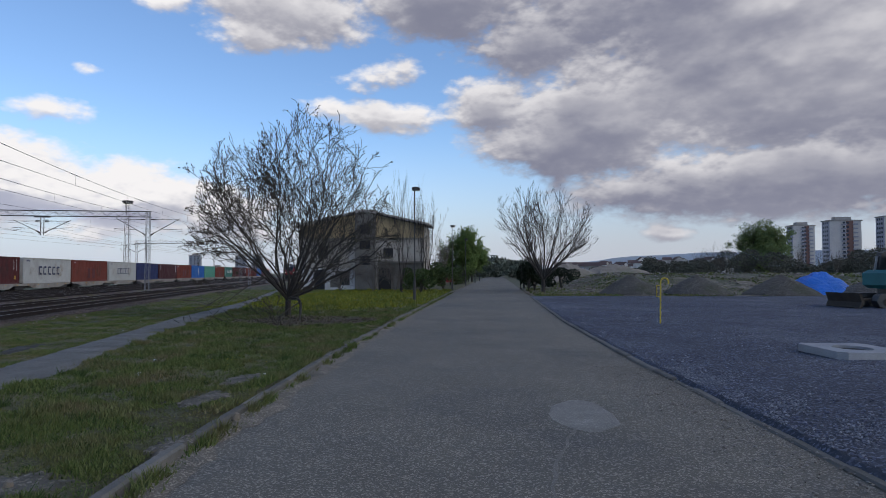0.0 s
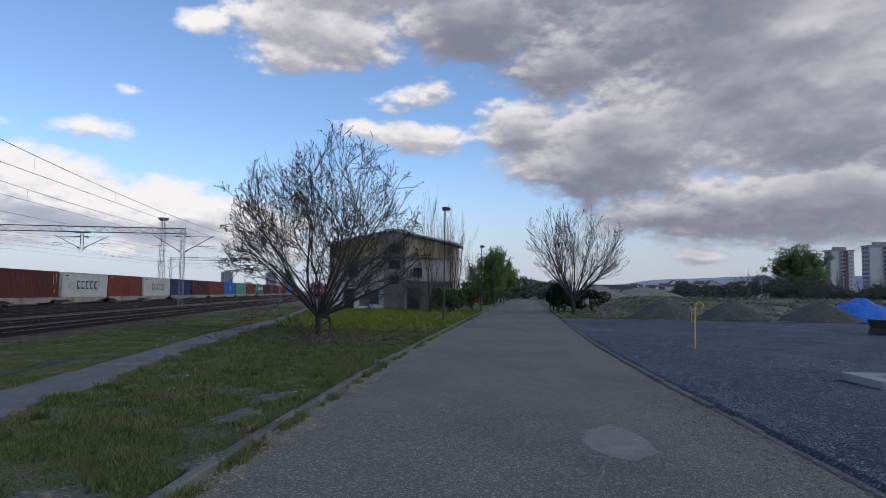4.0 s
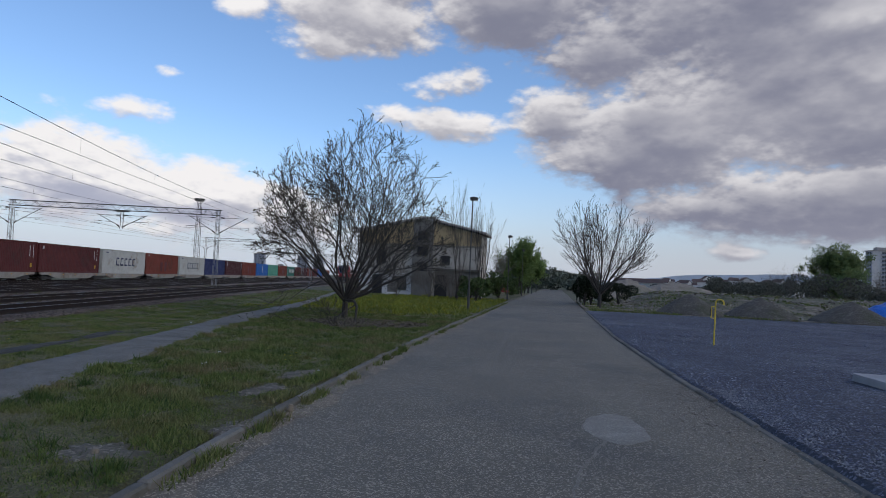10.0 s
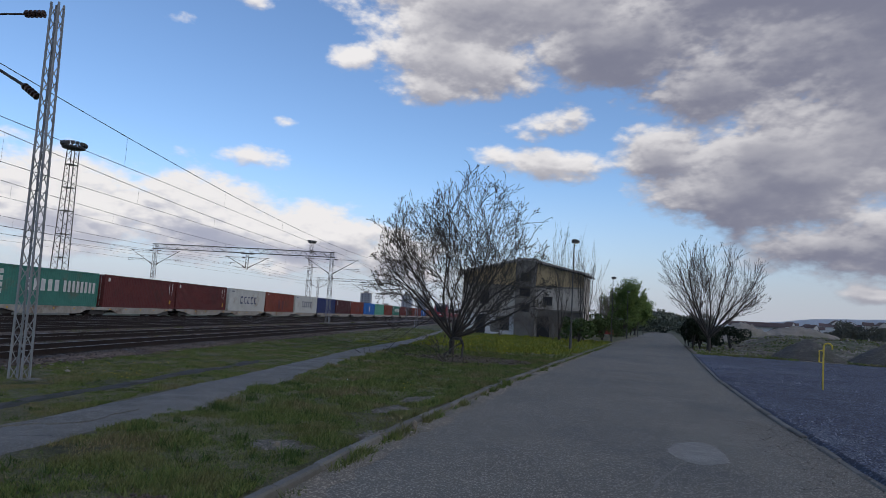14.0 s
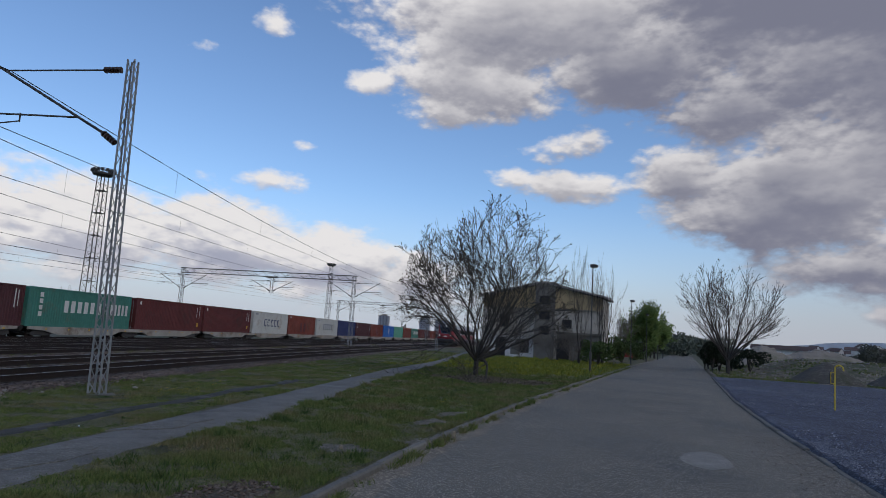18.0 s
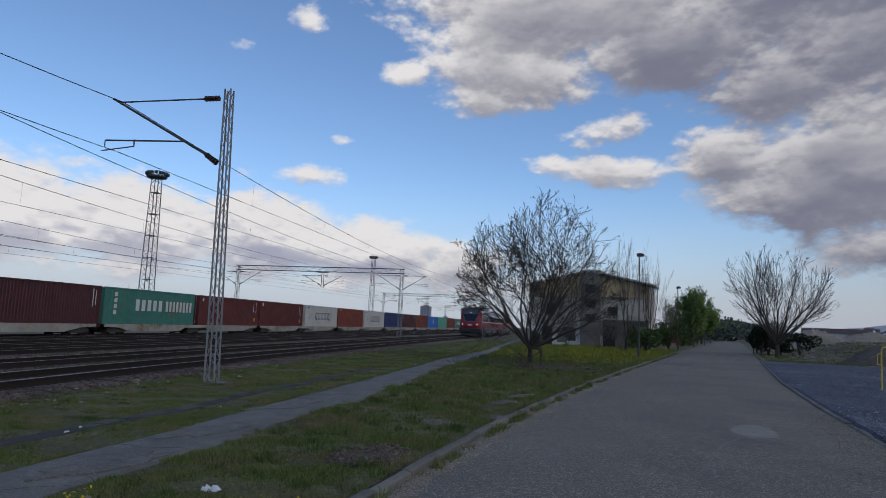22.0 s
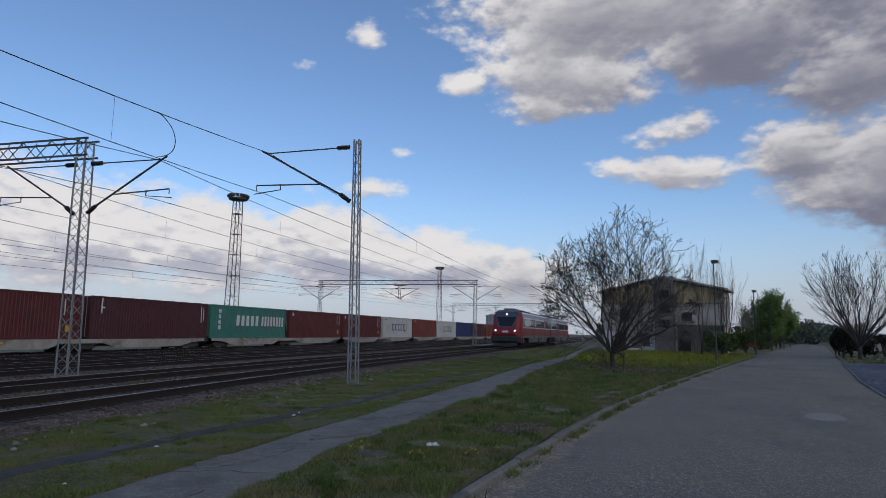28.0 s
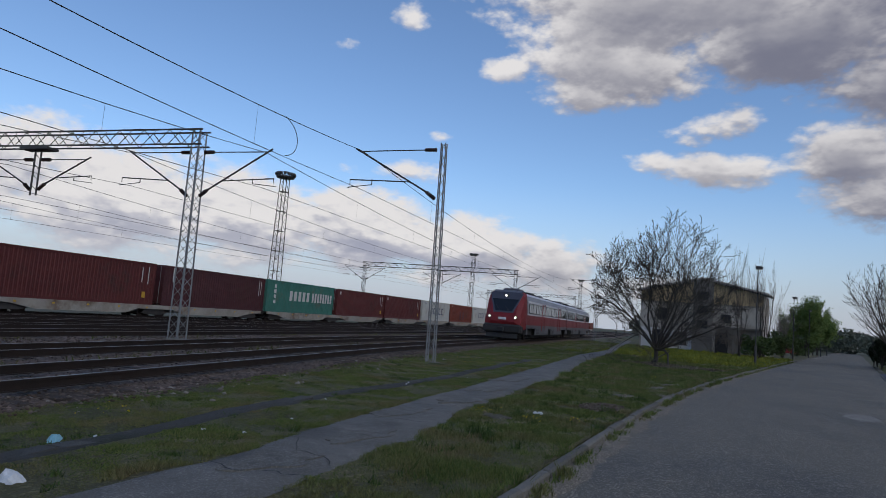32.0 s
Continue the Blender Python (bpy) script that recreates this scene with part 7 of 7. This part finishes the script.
for i, (x, y) in enumerate(((-8.12, 14.7), (-6.86, 13.1), (-9.69, 21.7), (-5.7, 16.7), (-5.45, 21.9), (-12.9, 23.1), (-5.96, 19.6), (-4.0, 11.5), (-5.9, -5.7), (-5.5, -5.4), (-7.8, 1.3), (-5.9, -4.2), (-6.2, -6.9),
                            (-7.0, -2.3), (-8.0, 1.66), (-8.07, 4.6), (-7.4, 18.2), (-6.6, 20.3), (-9.2, 16.1), (-11.4, 19.5))):
    scrap("paper_scrap", "small white scrap of litter in the grass", x, y, 0.04 + 0.035 * random.random(), PLASTIC, 20 + i)
TAN_STONE = surface("tan_stone", (0.24, 0.20, 0.155), (0.18, 0.15, 0.115), 4, 30, 0.9, 0.6)
for x, y, k in ((-3.2, 8.35, 0.55), (-3.05, 8.0, 0.3), (-4.0, 5.6, 0.5), (-4.6, -0.8, 0.5), (6.6, 67.5, 2.6), (7.2, 67.8, 2.0)):
    ob = solid("rubble_stone", Mesher().tube((0, 0, -0.05 * k), (0.02 * k, 0.01 * k, 0.09 * k), 0.10 * k, 0.055 * k, 7), TAN_STONE, "pale lump of broken concrete", "stone", at=pose(x, y, 0.0 if x > -3.6 or x > 0 else 0.03, 12, 8, 40 * k))
# dandelions
r = np.random.RandomState(77)
c = []
for cx, cy, k, sp in ((-4.72, -0.9, 60, 0.16), (-3.75, -0.75, 24, 0.10), (-3.1, -0.2, 26, 0.12), (-10.6, 9.5, 50, 0.3), (-11.6, 11.5, 30, 0.4), (-5.0, 13.0, 20, 0.3), (-7.4, -6.0, 20, 0.2)):
    for _ in range(k):
        c.append((cx + r.normal() * sp, cy + r.normal() * sp * 1.3, 0.07 + 0.07 * r.rand()))
for _ in range(500):
    c.append((r.uniform(-13, -4.6), r.uniform(33, 62), 0.12 + 0.08 * r.rand()))
c = np.array(c)
c = c[(c[:, 0] < np.interp(c[:, 1], PATH_Y, PATH_L) - 0.05) | (c[:, 0] > np.interp(c[:, 1], PATH_Y, PATH_R) + 0.05)]
m = len(c)
a = np.stack([np.full(m, 0.012), np.zeros(m), 0.006 * r.normal(size=m)], 1) * (1 + (c[:, 1:2] > 30))
b = np.stack([np.zeros(m), np.full(m, 0.012), 0.006 * r.normal(size=m)], 1) * (1 + (c[:, 1:2] > 30))
ob = tagged(new("dandelions", cards("dandelions", np.stack([c - a, c - b, c + a, c + b], 1).reshape(-1, 3))), "yellow dandelion blooms in the grass", "flowers", kind="stuff")
ob.data.materials.append(BLOOM)

# sand and dust drifted along the gutter
DUST = surface("gutter_dust", (0.215, 0.180, 0.135), (0.16, 0.136, 0.105), 3.0, 45, 0.95, 0.6, third=(0.09, 0.082, 0.066), amount=0.3, speck=1.2, speck_scale=60.0)
rows = []
for y in np.arange(-13, 40, 0.18):
    a = kerb_l(y) + 0.05
    w = 0.34 + 0.22 * noise.noise(Vector((y * 0.6, 4, 0))) + 0.14 * noise.noise(Vector((y * 2.1, 9, 0))) + 0.08 * noise.noise(Vector((y * 6.0, 2, 0)))
    i = 12 * (a + w - kerb_l(y)) / (kerb_r(y) - kerb_l(y))
    z = ROAD_Z + 0.05 * math.sin(math.pi * i / 12)
    rows.append([(a, y, ROAD_Z + 0.034), (a + w * 0.7, y, ROAD_Z + 0.05 * math.sin(math.pi * i * 0.7 / 12) + 0.022), (a + w, y, z + 0.004)])
sheet("gutter_dust", rows, DUST, "drifted sand and dust along the kerb", "road edge")


def motions():
    stops = ((0, 163.0), (6.5, 148.5), (13, 131.0), (16, 114.0), (19, 96.5), (21, 84.8), (23, 73.6), (26, 61.0), (29, 48.6), (32, 34.2))
    rows = []
    for t, s in stops:
        n = track_n("main", s)
        lean = math.degrees(math.atan2(track_n("main", s) - track_n("main", s + 20), 20))
        rows.append((t, rail_pose(n, s, RAIL_Z - 0.02, lean)))
    walk(railcar, rows)


motions()
